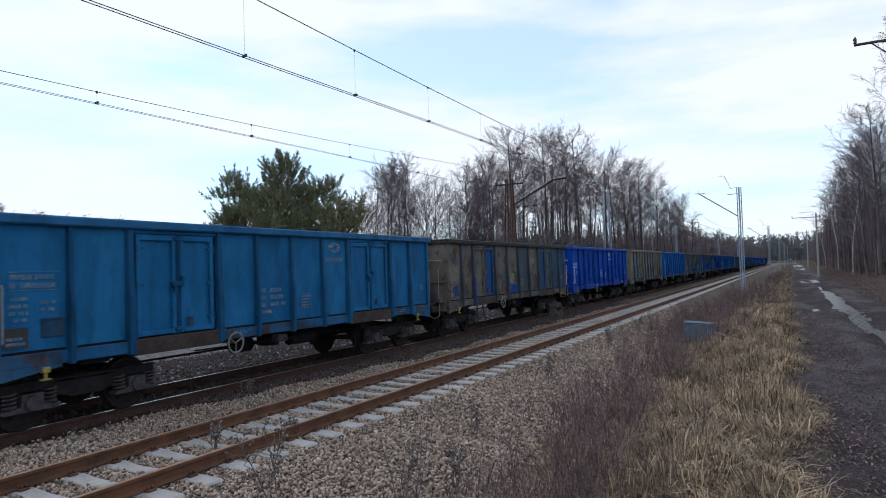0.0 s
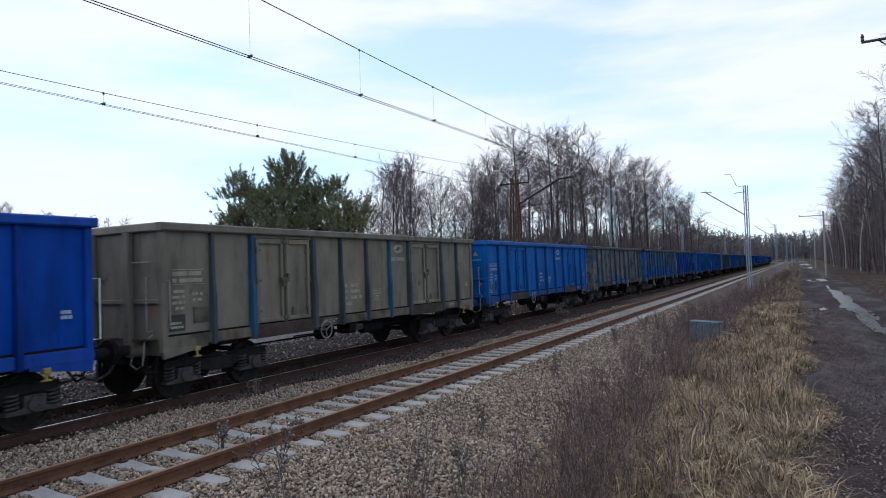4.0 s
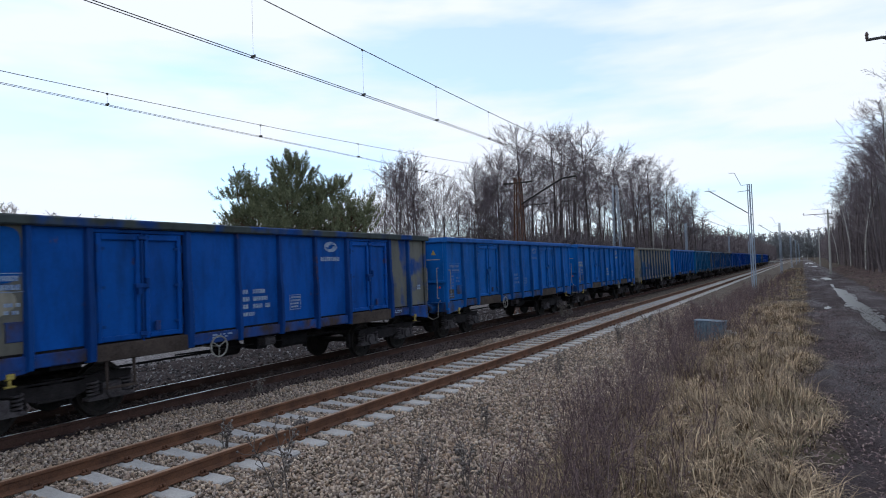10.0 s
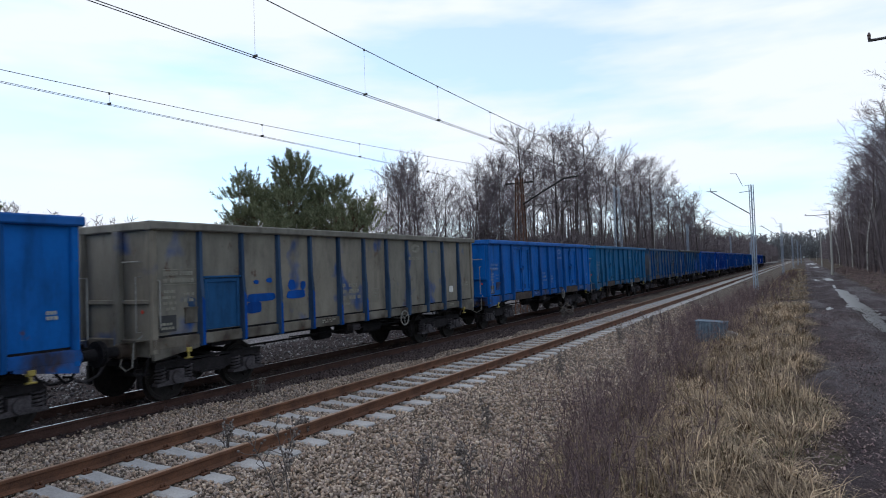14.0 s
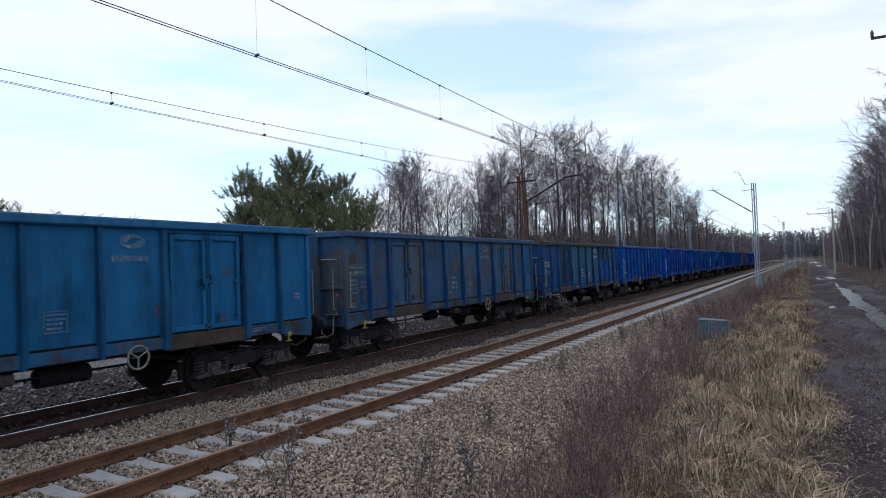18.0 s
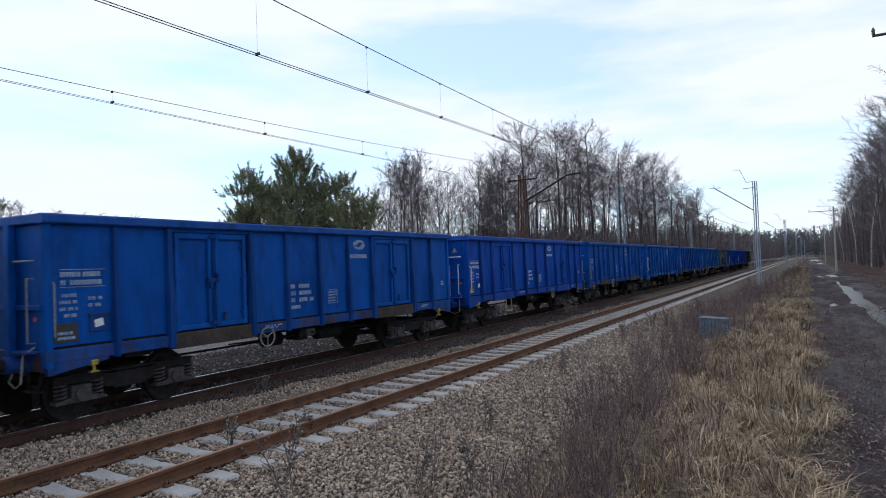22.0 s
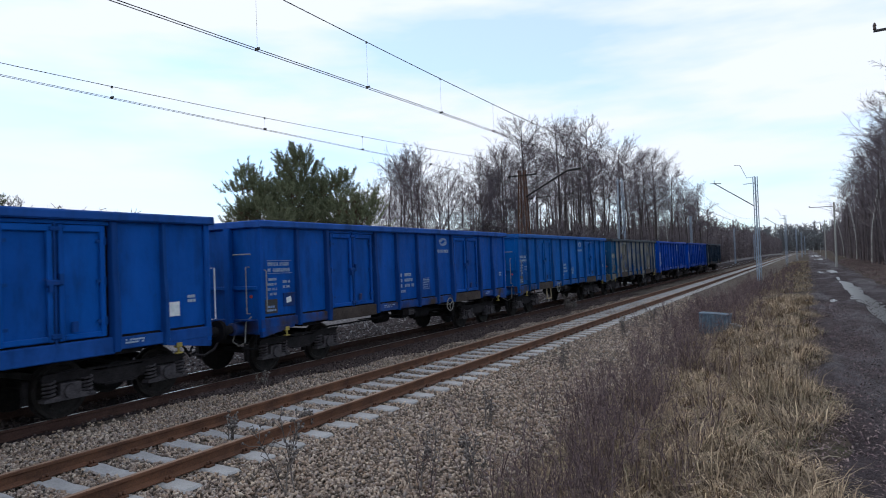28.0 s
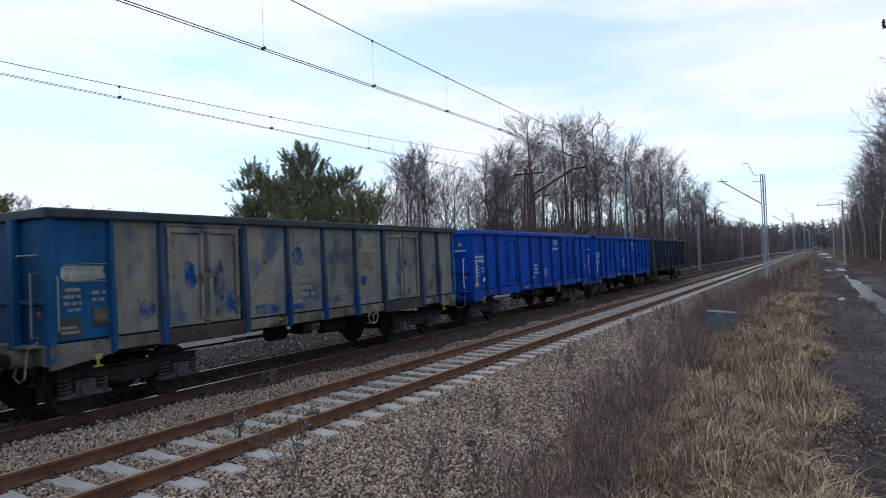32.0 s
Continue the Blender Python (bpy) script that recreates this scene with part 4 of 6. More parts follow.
        if not doors:
            ya, yb2 = BODY0 + 1.14, BODY0 + 2.02
            h = wpart("hatch_door", flip(Geo().box(SIDE - 0.02, SIDE + 0.02, ya, yb2, 1.3, 2.28, 0.01), s), M_SHADEGRIME, w, "hatch", "small blue hatch door")
            wpart("hatch_frame", flip(Geo().box(SIDE + 0.02, SIDE + 0.045, ya, ya + 0.08, 1.3, 2.28, 0.008).box(SIDE + 0.02, SIDE + 0.045, yb2 - 0.08, yb2, 1.3, 2.28, 0.008)
                  .box(SIDE + 0.02, SIDE + 0.044, ya + 0.08, yb2 - 0.08, 2.2, 2.28, 0.008).box(SIDE, SIDE + 0.07, ya - 0.02, yb2 + 0.02, 2.29, 2.33, 0.008), s), M_SHADEGRIME, h, "hatch")
        markings(w, s, rng, posts)
    wpart("air_tank", Geo().lathe([(-0.45, 0.05), (-0.42, 0.15), (0.42, 0.15), (0.45, 0.05)], "y", (0.85, 0.9, 0.78), 14), M_SHADEGRIME, w)
    wpart("brake_cylinder", Geo().lathe([(-0.3, 0.1), (-0.28, 0.17), (0.2, 0.17), (0.25, 0.06), (0.5, 0.03)], "y", (0.55, -0.7, 0.78), 14).box(0.7, 1.1, -0.4, -0.1, 0.72, 0.95, 0.03), M_SHADEGRIME, w)
    wpart("brake_valve", Geo().box(1.05, 1.3, -0.35, -0.05, 0.8, 0.98, 0.03).tube([(1.2, -0.2, 0.9), (1.42, -0.2, 0.88)], 0.02, 6), M_DUSTY, w)
    for e in (-1, 1):
        end_wall(w, e)
        bogie(w, e * 4.66)
    return w


# the coats of paint, one row a wagon: base, patch colour (or None), patch limit, rust, fade, label, changes by part
BLUE = (0.003, 0.09, 0.33)
COBALT = (0.001, 0.049, 0.315)
DEEP = (0.001, 0.06, 0.28)
PALE = (0.01, 0.108, 0.25)
GREY = (0.128, 0.122, 0.106)
BEIGE = (0.17, 0.155, 0.128)
COATS = [
    (PALE, None, 0, 0.15, 0.2, "faded light blue open goods wagon with scuffed sides", {}),
    ((0.125, 0.112, 0.098), (0.035, 0.055, 0.085), 0.6, 1.15, 0.35, "rusty grey-beige open goods wagon with a blue door leaf", {"ribs": (0.05, 0.062, 0.08), "panel5": (0.05, 0.075, 0.1), "door2_1": (0.008, 0.055, 0.17), "panel8": (0.022, 0.065, 0.125), "panel9": (0.02, 0.06, 0.12), "rim": (0.03, 0.029, 0.03), "door7_1": (0.05, 0.075, 0.1), "door7_0": (0.02, 0.065, 0.13)}),
    (COBALT, None, 0, 0.0, 0.12, "freshly painted cobalt blue open goods wagon with white lettering", {}),
    ((0.165, 0.15, 0.122), None, 0, 0.4, 0.2, "dull grey-green open goods wagon with bluish uprights", {"ribs": (0.055, 0.065, 0.08), "rib2": (0.03, 0.085, 0.16), "rib6": (0.03, 0.085, 0.16)}),
    (BLUE, None, 0, 0.1, 0.2, "mid blue open goods wagon with pale lettering", {}),
    ((0.112, 0.13, 0.145), (0.025, 0.08, 0.15), 0.58, 1.2, 0.35, "rust-blotched grey open goods wagon with bright blue dabs", {"rim": (0.06, 0.066, 0.068), "panel9": (0.03, 0.06, 0.09), "ribs": (0.05, 0.07, 0.1)}),
    ((0.045, 0.088, 0.12), (0.001, 0.055, 0.3), 0.475, 0.2, 0.3, "grey open goods wagon blotched with overpainted bright blue", {"rim": (0.045, 0.055, 0.058)}),
    (DEEP, None, 0, 0.3, 0.25, "dark blue open goods wagon with bare beige end panels", {"panel8": (0.12, 0.118, 0.105), "panel9": (0.12, 0.118, 0.105), "panel0": (0.1, 0.1, 0.09), "end": (0.09, 0.09, 0.085), "rib9": (0.01, 0.045, 0.14), "rim": (0.045, 0.055, 0.055)}),
    (BLUE, None, 0, 0.1, 0.2, "blue open goods wagon with yellowed markings", {}),
    (BLUE, None, 0, 0.1, 0.2, "clean mid blue open goods wagon with yellowed lettering", {}),
    (BEIGE, (0.0216, 0.0648, 0.2016), 0.63, 0.55, 0.25, "beige many-ribbed open goods wagon with blue uprights and patches", {"ribs": (0.028, 0.055, 0.105), "hatch": (0.012, 0.065, 0.16)}),
    (BLUE, None, 0, 0.1, 0.2, "mid blue open goods wagon with worn lettering", {}),
    ((0.01, 0.098, 0.225), None, 0, 0.3, 0.25, "faded teal blue open goods wagon with worn markings", {}),
    ((0.03, 0.078, 0.15), (0.075, 0.075, 0.085), 0.56, 0.7, 0.35, "dirty slate-blue open goods wagon with blue uprights and rusty doors", {"ribs": (0.012, 0.055, 0.16), "panel9": (0.014, 0.075, 0.17)}),
    ((0.01584, 0.054, 0.1512), None, 0, 0.25, 0.25, "dark blue open goods wagon with grey-teal panels and a bright door", {"ribs": (0.008, 0.05, 0.16), "rim": (0.045, 0.047, 0.047), "panel3": (0.028, 0.084, 0.13), "panel4": (0.028, 0.084, 0.13), "panel5": (0.032, 0.088, 0.13), "panel6": (0.034, 0.088, 0.125), "door7_0": (0.0216, 0.05, 0.1), "door7_1": (0.0216, 0.05, 0.1), "panel8": (0.028, 0.08, 0.125), "door2_0": (0.0216, 0.0432, 0.0864), "door2_1": (0.0216, 0.0432, 0.0864)}),
    (DEEP, None, 0, 0.05, 0.15, "deep blue open goods wagon with a pale label on its side", {}),
    ((0.001, 0.05, 0.29), None, 0, 0.0, 0.12, "bright deep blue open goods wagon with crisp white lettering", {}),
    (DEEP, None, 0, 0.05, 0.15, "deep blue open goods wagon with white lettering", {}),
    ((0.001, 0.066, 0.3), None, 0, 0.05, 0.15, "deep blue open goods wagon with a large white company mark", {}),
    (DEEP, None, 0, 0.05, 0.18, "blue open goods wagon with small white stickers", {}),
    ((0.001, 0.08, 0.3), None, 0, 0.1, 0.18, "blue open goods wagon with a yellowed company mark", {}),
    ((0.18, 0.172, 0.155), (0.06, 0.09, 0.14), 0.6, 0.5, 0.3, "grey-beige open goods wagon with blue end and blue smears", {"ribs": (0.035, 0.055, 0.1), "rim": (0.04, 0.05, 0.06), "panel0": (0.01, 0.07, 0.17), "end": (0.01, 0.065, 0.16), "rib1": (0.01, 0.065, 0.16)}),
    (COBALT, None, 0, 0.0, 0.12, "freshly painted cobalt blue open goods wagon", {}),
    (COBALT, None, 0, 0.0, 0.12, "freshly painted cobalt blue open goods wagon, last but one", {}),
    ((0.02, 0.036, 0.062), None, 0, 0.4, 0.3, "dull dark blue-grey open goods wagon closing the train", {}),
]
STIRRUPS = {1, 6, 7, 12, 13, 14, 16, 17, 20, 22}    # wagons with a step below the first doors
WHEEL_AHEAD = {0, 1, 2, 3, 4, 7, 8, 15, 17, 20}                  # wagons with the hand wheel by the first doors
TRIANGLES = {2, 4, 7, 8, 16, 22, 23}                  # wagons with a warning triangle on the end
STICKERS = {15, 16, 18, 19, 22}                      # wagons with a paper label
YELLOWED = {0, 1, 3, 5, 6, 8, 9, 10, 11, 12, 13, 14, 21, 24}
CRISP = {2, 16, 18, 22, 23}
RUBBED = {0, 1, 5, 6, 8, 10, 11, 12, 13, 21, 24}      # wagons with half-vanished lettering


def dress(w, i):
    """Gives a wagon its own coat."""
    base, patch, limit, rust, fade, label, changes = COATS[i]
    tagged(w, label, "goods wagon", "wagons of the train")
    main = paint("wagon_paint", base, patch, limit, rust, fade, seed=i + 1.0, patch_scale=2.6 if i == 6 else 1.3, low=0.3 if i == 6 else 0.0)
    dark = paint("wagon_rim_paint", tuple(v * 0.95 + 0.012 for v in base), None, 0, rust * 0.6, fade, seed=i + 31.0)
    sill = paint("wagon_sill_paint", tuple(v * 0.8 + 0.006 * k for v, k in zip(base, (1.2, 0.98, 0.76))), None if i in CRISP else (0.045, 0.032, 0.026), 0.52, 0.1 if i in CRISP else 0.6, 0.3, seed=i + 61.0, sharp=0.12, patch_scale=2.2)
    ink = lettering_mat(base, (0.3, 0.3, 0.24) if i in YELLOWED else (0.3, 0.37, 0.46) if i in CRISP else (0.26, 0.32, 0.4), 0.1 if i in CRISP else 0.85 if i in RUBBED else 0.5, 3.0 * i)
    # body coat darkened to 0.62, painting the uprights' missing side shading
    ribs = paint("shaded_rib_paint", tuple(v * 0.62 + 0.003 for v in base), patch, limit, rust * 0.8, fade, seed=i + 1.0, patch_scale=2.6 if i == 6 else 1.3, low=0.3 if i == 6 else 0.0)
    lacking = {r for r, have in (("stirrup", STIRRUPS), ("triangle", TRIANGLES), ("sticker", STICKERS), ("plate", {18})) if i not in have}
    gone = [o for o in w.children_recursive if ROLE.get(o.data.name) in lacking]
    for o in gone:
        bpy.data.objects.remove(o)
    other = {}
    for o in w.children_recursive:
        r = ROLE.get(o.data.name, "")
        m = None
        if r in changes or (r.startswith("rib") and "ribs" in changes):
            key = changes.get(r) or changes["ribs"]
            if key not in other:
                other[key] = paint("wagon_patch_paint", key, (0.004, 0.045, 0.2) if i == 7 else None, 0.56, rust * 0.6, 0.25, seed=i + 91.0)
            m = other[key]
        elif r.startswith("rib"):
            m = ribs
        # door fittings share the shade-darkened coat of the uprights
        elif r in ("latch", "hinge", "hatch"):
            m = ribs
        elif r.startswith(("panel", "door", "rib", "end", "latch")) and r != "doorsill":
            m = main
        elif r == "rim":
            m = dark
        elif r.startswith("sill") or r == "dirt" or r == "buffer":
            m = sill
        elif r == "doorsill":
            m = sill if i in CRISP else M_SILL
        elif r in ("mark", "mark_sill"):
            m = ink
        elif r == "rail":
            m = M_WHITE if i in CRISP else M_GREYIRON
        elif r == "stirrup":
            m = M_YELLOWED if i in (6, 16, 20) else M_SILL
        elif r == "mark_dark":
            m = M_BLACKBOX
        if r == "stirrup" and i in (1, 7, 12, 13, 14):
            o.matrix_basis = pose(0, -0.9, 0)
        if r == "wheelrim" and i in WHEEL_AHEAD:
            o.matrix_basis = pose(0, -3.6, 0)
        if m is not None:
            o.material_slots[0].link = "OBJECT"
            o.material_slots[0].material = m
    return w


SPRAY = (0.001, 0.05, 0.24)      # bright overpaint
SHEET, CORNER = SIDE + 0.002, SIDE + 0.0535
# wagon: from, to, foot, top (metres from its leading corner and above the rail), colour, ragged edge, face it lies on
OVERPAINT = {
    1: [(5.22, 6.2, 1.3, 1.68, SPRAY, 0.02, SHEET), (0.5, 0.95, 1.36, 1.8, (0.01, 0.05, 0.2), 0.15, SHEET), (0.1, 0.9, 1.9, 2.4, (0.17, 0.15, 0.11), 0.06, SHEET), (5.25, 5.95, 1.72, 2.1, (0.17, 0.15, 0.115), 0.08, SHEET), (7.7, 8.4, 2.45, 2.75, (0.2, 0.165, 0.11), 0.15, SHEET)],
    5: [(0.1, 0.75, 1.57, 1.75, SPRAY, 0.06, SHEET), (0.55, 0.74, 1.32, 1.58, SPRAY, 0.06, SHEET), (0.73, 0.96, 1.31, 1.46, SPRAY, 0.06, SHEET), (0.0, 0.11, 2.15, 2.85, SPRAY, 0.03, CORNER), (1.45, 1.6, 1.95, 2.2, SPRAY, 0.25, SHEET), (7.9, 8.1, 1.5, 1.75, SPRAY, 0.25, SHEET), (11.75, 12.2, 1.4, 1.95, SPRAY, 0.12, SHEET)],
    6: [(7.62, 8.5, 2.35, 2.52, SPRAY, 0.15, SHEET), (0.26, 0.95, 2.16, 2.5, (0.12, 0.125, 0.105), 0.02, SHEET), (5.2, 5.85, 1.45, 2.08, (0.095, 0.11, 0.115), 0.04, SHEET), (7.72, 8.45, 2.56, 2.76, (0.22, 0.19, 0.12), 0.15, SHEET)],
    7: [(0.02, 0.95, 2.32, 3.16, (0.001, 0.06, 0.25), 0.02, SHEET), (0.12, 0.55, 1.62, 1.74, (0.01, 0.06, 0.2), 0.15, SHEET), (0.1, 0.9, 1.8, 2.25, (0.24, 0.22, 0.18), 0.2, SHEET)],
    10: [(2.24, 3.08, 1.75, 1.93, SPRAY, 0.08, SHEET), (2.24, 2.66, 1.52, 1.76, SPRAY, 0.08, SHEET), (3.42, 4.05, 1.76, 1.95, SPRAY, 0.1, SHEET), (3.48, 3.72, 1.94, 2.2, SPRAY, 0.15, SHEET), (3.88, 4.06, 1.94, 2.16, SPRAY, 0.15, SHEET), (2.45, 2.6, 2.12, 2.22, SPRAY, 0.2, SHEET), (2.8, 3.0, 2.14, 2.25, SPRAY, 0.2, SHEET), (10.95, 11.2, 1.56, 1.76, (0.6, 0.6, 0.58), 0.02, SHEET), (0.75, 1.0, 1.75, 1.95, (0.03, 0.06, 0.12), 0.3, SHEET)],
    14: [(8.83, 9.58, 1.36, 2.45, SPRAY, 0.02, SIDE + 0.0515), (9.75, 10.53, 1.36, 2.42, SPRAY, 0.02, SIDE + 0.0515), (1.1, 1.8, 1.34, 1.6, SPRAY, 0.2, SHEET), (3.1, 3.7, 1.34, 1.46, SPRAY, 0.15, SIDE + 0.0515)],
    21: [(2.42, 2.75, 1.9, 2.5, (0.004, 0.05, 0.2), 0.35, SIDE - 0.003), (3.1, 3.4, 1.6, 2.6, (0.022, 0.03, 0.075), 0.35, SIDE - 0.003), (3.4, 3.7, 1.45, 2.2, (0.006, 0.045, 0.17), 0.35, SIDE - 0.003), (5.25, 5.7, 2.3, 2.75, (0.012, 0.05, 0.16), 0.35, SHEET), (1.5, 1.85, 1.45, 1.95, (0.02, 0.06, 0.15), 0.35, SHEET), (4.1, 4.9, 1.32, 1.55, (0.01, 0.055, 0.18), 0.3, SHEET), (5.2, 6.1, 1.32, 1.5, (0.01, 0.055, 0.18), 0.3, SHEET), (6.4, 7.3, 1.4, 1.6, (0.012, 0.05, 0.15), 0.3, SHEET), (7.75, 8.0, 1.75, 2.0, (0.01, 0.05, 0.18), 0.2, SHEET), (0.2, 0.9, 2.2, 2.45, (0.26, 0.28, 0.26), 0.1, SHEET), (9.35, 9.6, 1.5, 2.4, (0.012, 0.05, 0.17), 0.35, SIDE - 0.003), (7.7, 8.3, 2.2, 2.75, (0.2, 0.165, 0.1), 0.25, SHEET)],
}
# wagons whose upright feet are dabbed over: which uprights, and how high
DABBED = {1: [(2, 2.3)], 5: [(2, 1.5), (3, 1.45), (4, 1.6), (5, 1.4), (6, 1.45)], 21: [(2, 1.5), (4, 1.7), (5, 1.4), (6, 1.5)], 10: [(1, 1.9), (2, 1.95), (3, 1.7), (4, 1.9), (5, 1.5), (6, 1.6)]}


def overpaint(w, i):
    """Patches of another colour brushed over the coat, each with its own ragged outline."""
    coats = {}
    posts = POSTS if i in EVEN else WIDE_POSTS if i != 10 else [12.6 * k / 12 for k in range(13)]
    for k, (y0, y1, z0, z1, col, rag, x) in enumerate(OVERPAINT.get(i, ())):
        if col not in coats:
            coats[col] = paint("overpaint", col, COATS[i][0] if rag >= 0.25 else None, 0.5, 0.2, 0.35, seed=i * 7.0 + len(coats), sharp=0.1, patch_scale=4.5)
        q = random.Random(1000 * i + k)
        n = 40
        p = [q.uniform(0, 6.28) for _ in range(3)]
        ring = []
        for j in range(n):
            a = 2 * math.pi * (j + 0.5) / n
            c, d = math.cos(a), math.sin(a)
            r = (abs(c) ** 5 + abs(d) ** 5) ** -0.2 if rag < 0.12 else (abs(c) ** 2.6 + abs(d) ** 2.6) ** (-1 / 2.6)
            r *= 1 - rag * (0.55 + 0.3 * math.sin(2 * a + p[0]) + 0.22 * math.sin(3 * a + p[1]) + 0.2 * math.sin(5 * a + p[2]))
            ring.append((BODY0 + (y0 + y1) / 2 + r * c * (y1 - y0) / 2, (z0 + z1) / 2 + r * d * (z1 - z0) / 2))
        part("overpainted_patch", Geo().plate(ring, "x", x - 0.01, x + 0.0012 + 0.0002 * (k % 3)), coats[col], w, "ragged patch of another paint")
    for k, top in DABBED.get(i, ()):
        y = BODY0 + posts[k]
        if SPRAY not in coats:
            coats[SPRAY] = paint("overpaint", SPRAY if i == 5 else (0.006, 0.045, 0.16), None, 0, 0.2, 0.35, seed=i * 7.0)
        h = 0.068 if i != 10 else 0.05
        part("overpainted_foot", Geo().add([(SIDE, y - h, 1.03), (SIDE, y + h, 1.03), (SIDE + 0.132, y + h * 0.6, 1.03), (SIDE + 0.132, y - h * 0.6, 1.03),
             (SIDE, y - h, min(top, 1.95)), (SIDE, y + h, min(top, 1.95)), (SIDE + 0.128, y + h * 0.6, min(top, 1.95) - 0.03), (SIDE + 0.128, y - h * 0.6, min(top, 1.95) + 0.04)],
             [(0, 1, 2, 3), (4, 7, 6, 5), (0, 4, 5, 1), (1, 5, 6, 2), (2, 6, 7, 3), (3, 7, 4, 0)]), coats[SPRAY], w, "bright blue dab on an upright's foot")


WAGONS = []


def build_train():
    first = build_wagon(POSTS, DOORS)
    wide = build_wagon(WIDE_POSTS, DOORS)
    ribbed = build_wagon([12.6 * k / 12 for k in range(13)], ())
    for i in range(len(COATS)):
        src = ribbed if i == 10 else first if i in EVEN else wide
        WAGONS.append(src if i in (0, 1, 10) else copy_thing(src, pose(FAR, TRAIN[0][1] + PITCH * i + 7.57, 0)))
    for i, w in enumerate(WAGONS):
        dress(w, i)
        overpaint(w, i)


build_train()


# ---------------------------------------------------------------- masts and wires
def lattice(g, x, y, z0, z1, w0, w1, steps, r=0.03):
    """Four corner angles with zigzag bracing, narrowing upwards."""
    def corner(k, z):
        w = w0 + (w1 - w0) * (z - z0) / (z1 - z0)
        return (x + (w if k in (1, 2) else -w) / 2, y + (w if k in (2, 3) else -w) / 2, z)
    for k in range(4):
        g.tube([corner(k, z0), corner(k, z1)], r, 4)
        for i in range(steps):
            a, b = z0 + (z1 - z0) * i / steps, z0 + (z1 - z0) * (i + 1) / steps
            g.tube([corner(k, a), corner((k + 1) % 4, b)] if i % 2 else [corner((k + 1) % 4, a), corner(k, b)], r * 0.55, 3)


def mast(x, y, base, top, side, tip_x, tip_z, arm_z, mat, label, horn=True):
    """A catenary mast with its arm towards the track (side -1 or 1)."""
    m = thing("catenary_mast", pose(x, y, base), label, "catenary mast", "masts along the line")
    h = top - base
    g = Geo()
    for s in (-1, 1):
        g.box(-0.04, 0.04, s * 0.16 - 0.03 , s * 0.16 + 0.03, 0.1, h, 0.01)
    n = int(h / 0.6)
    for k in range(n):
        z = 0.3 + k * (h - 0.4) / n
        g.tube([(0, -0.16, z), (0, 0.16, z + 0.28)] if k % 2 else [(0, 0.16, z), (0, -0.16, z + 0.28)], 0.018, 4)
    for s in (-1, 1):
        g.box(s * 0.14 - 0.03, s * 0.14 + 0.03, -0.05, 0.05, 0.1, h, 0.01)
    for k in range(n):
        z = 0.3 + k * (h - 0.4) / n
        g.tube([(-0.14, 0, z), (0.14, 0, z + 0.28)] if k % 2 else [(0.14, 0, z), (-0.14, 0, z + 0.28)], 0.018, 4)
    part("lattice_post", g, mat, m)
    part("footing", Geo().box(-0.4, 0.4, -0.4, 0.4, -0.5, 0.15, 0.05), M_CONCRETE, m, "grey concrete footing")
    a, t = (side * 0.15, 0, arm_z - base), (tip_x - x, 0, tip_z - base)
    part("arm", Geo().tube([a, t], 0.035, 6).tube([(t[0] + side * 0.3, 0, t[2] + 0.02), (t[0] - side * 0.45, 0, t[2] - 0.02)], 0.025, 5).tube([t, (t[0], 0, t[2] + 0.25)], 0.02, 5), M_WIRE if mat is M_MAST else mat, m)
    ins = Geo()
    for k in range(5):
        s = 0.2 + 0.05 * k
        ins.lathe([(-0.02, 0.02), (0, 0.07), (0.02, 0.02)], "z", (a[0] + (t[0] - a[0]) * 0.12 + side * 0.05 * k, 0, a[2] + (t[2] - a[2]) * 0.12 + 0.04 * k), 8)
    part("insulator", ins, M_INSUL, m)
    if horn:
        part("lightning_horn", Geo().tube([(0, 0, h), (side * 0.55, 0, h - 0.05), (side * 0.95, 0, h + 0.9), (side * 1.35, 0, h + 0.95)], 0.02, 5).tube([(0, 0, h - 0.45), (side * 0.8, 0, h - 0.5)], 0.025, 5), mat, m)
    return m


for k, (y, x) in enumerate([(-10, -3.1), (52, -3.13), (114, -2.9), (178, -2.3), (240, -1.7), (300, -1.0)]):
    mast(x, y, -0.3, 7.72, -1, x - 2.75, 7.45, 5.6, M_MAST, "blue-grey lattice catenary mast beside the rusty track")
for y in (-27, 97, 159, 220):
    mast(-14.3, y, -0.6, 7.6, 1, -11.3, 7.25, 5.9, M_MAST, "blue-grey lattice catenary mast beyond the train")


def rusty_mast():
    m = thing("catenary_mast", pose(-14.3, 35, -0.6), "rusty brown tapered lattice catenary mast with a long arm", "catenary mast", "masts along the line")
    g = Geo()
    lattice(g, 0, 0, 0.1, 8.1, 0.75, 0.3, 11, 0.04)
    part("lattice_post", g, M_RUSTMAST, m)
    part("footing", Geo().box(-0.5, 0.5, -0.5, 0.5, -0.5, 0.15, 0.05), M_CONCRETE, m)
    part("arm", Geo().tube([(0.1, 0, 6.5), (2.7, 0, 7.8), (3.5, 0, 7.85)], 0.05, 6), M_WIRE, m)
    part("cross_bar", Geo().box(-0.9, 0.9, -0.04, 0.04, 7.75, 7.83).tube([(-0.8, 0, 7.8), (-0.8, 0, 7.65)], 0.03, 6).tube([(0.55, 0, 7.8), (0.55, 0, 7.65)], 0.03, 6), M_WIRE, m)
    part("steady_arm", Geo().tube([(0.2, 0, 6.4), (3.2, 0, 6.5)], 0.02, 5).tube([(2.8, 0, 7.8), (2.8, 0, 6.3)], 0.012, 4), M_WIRE, m)


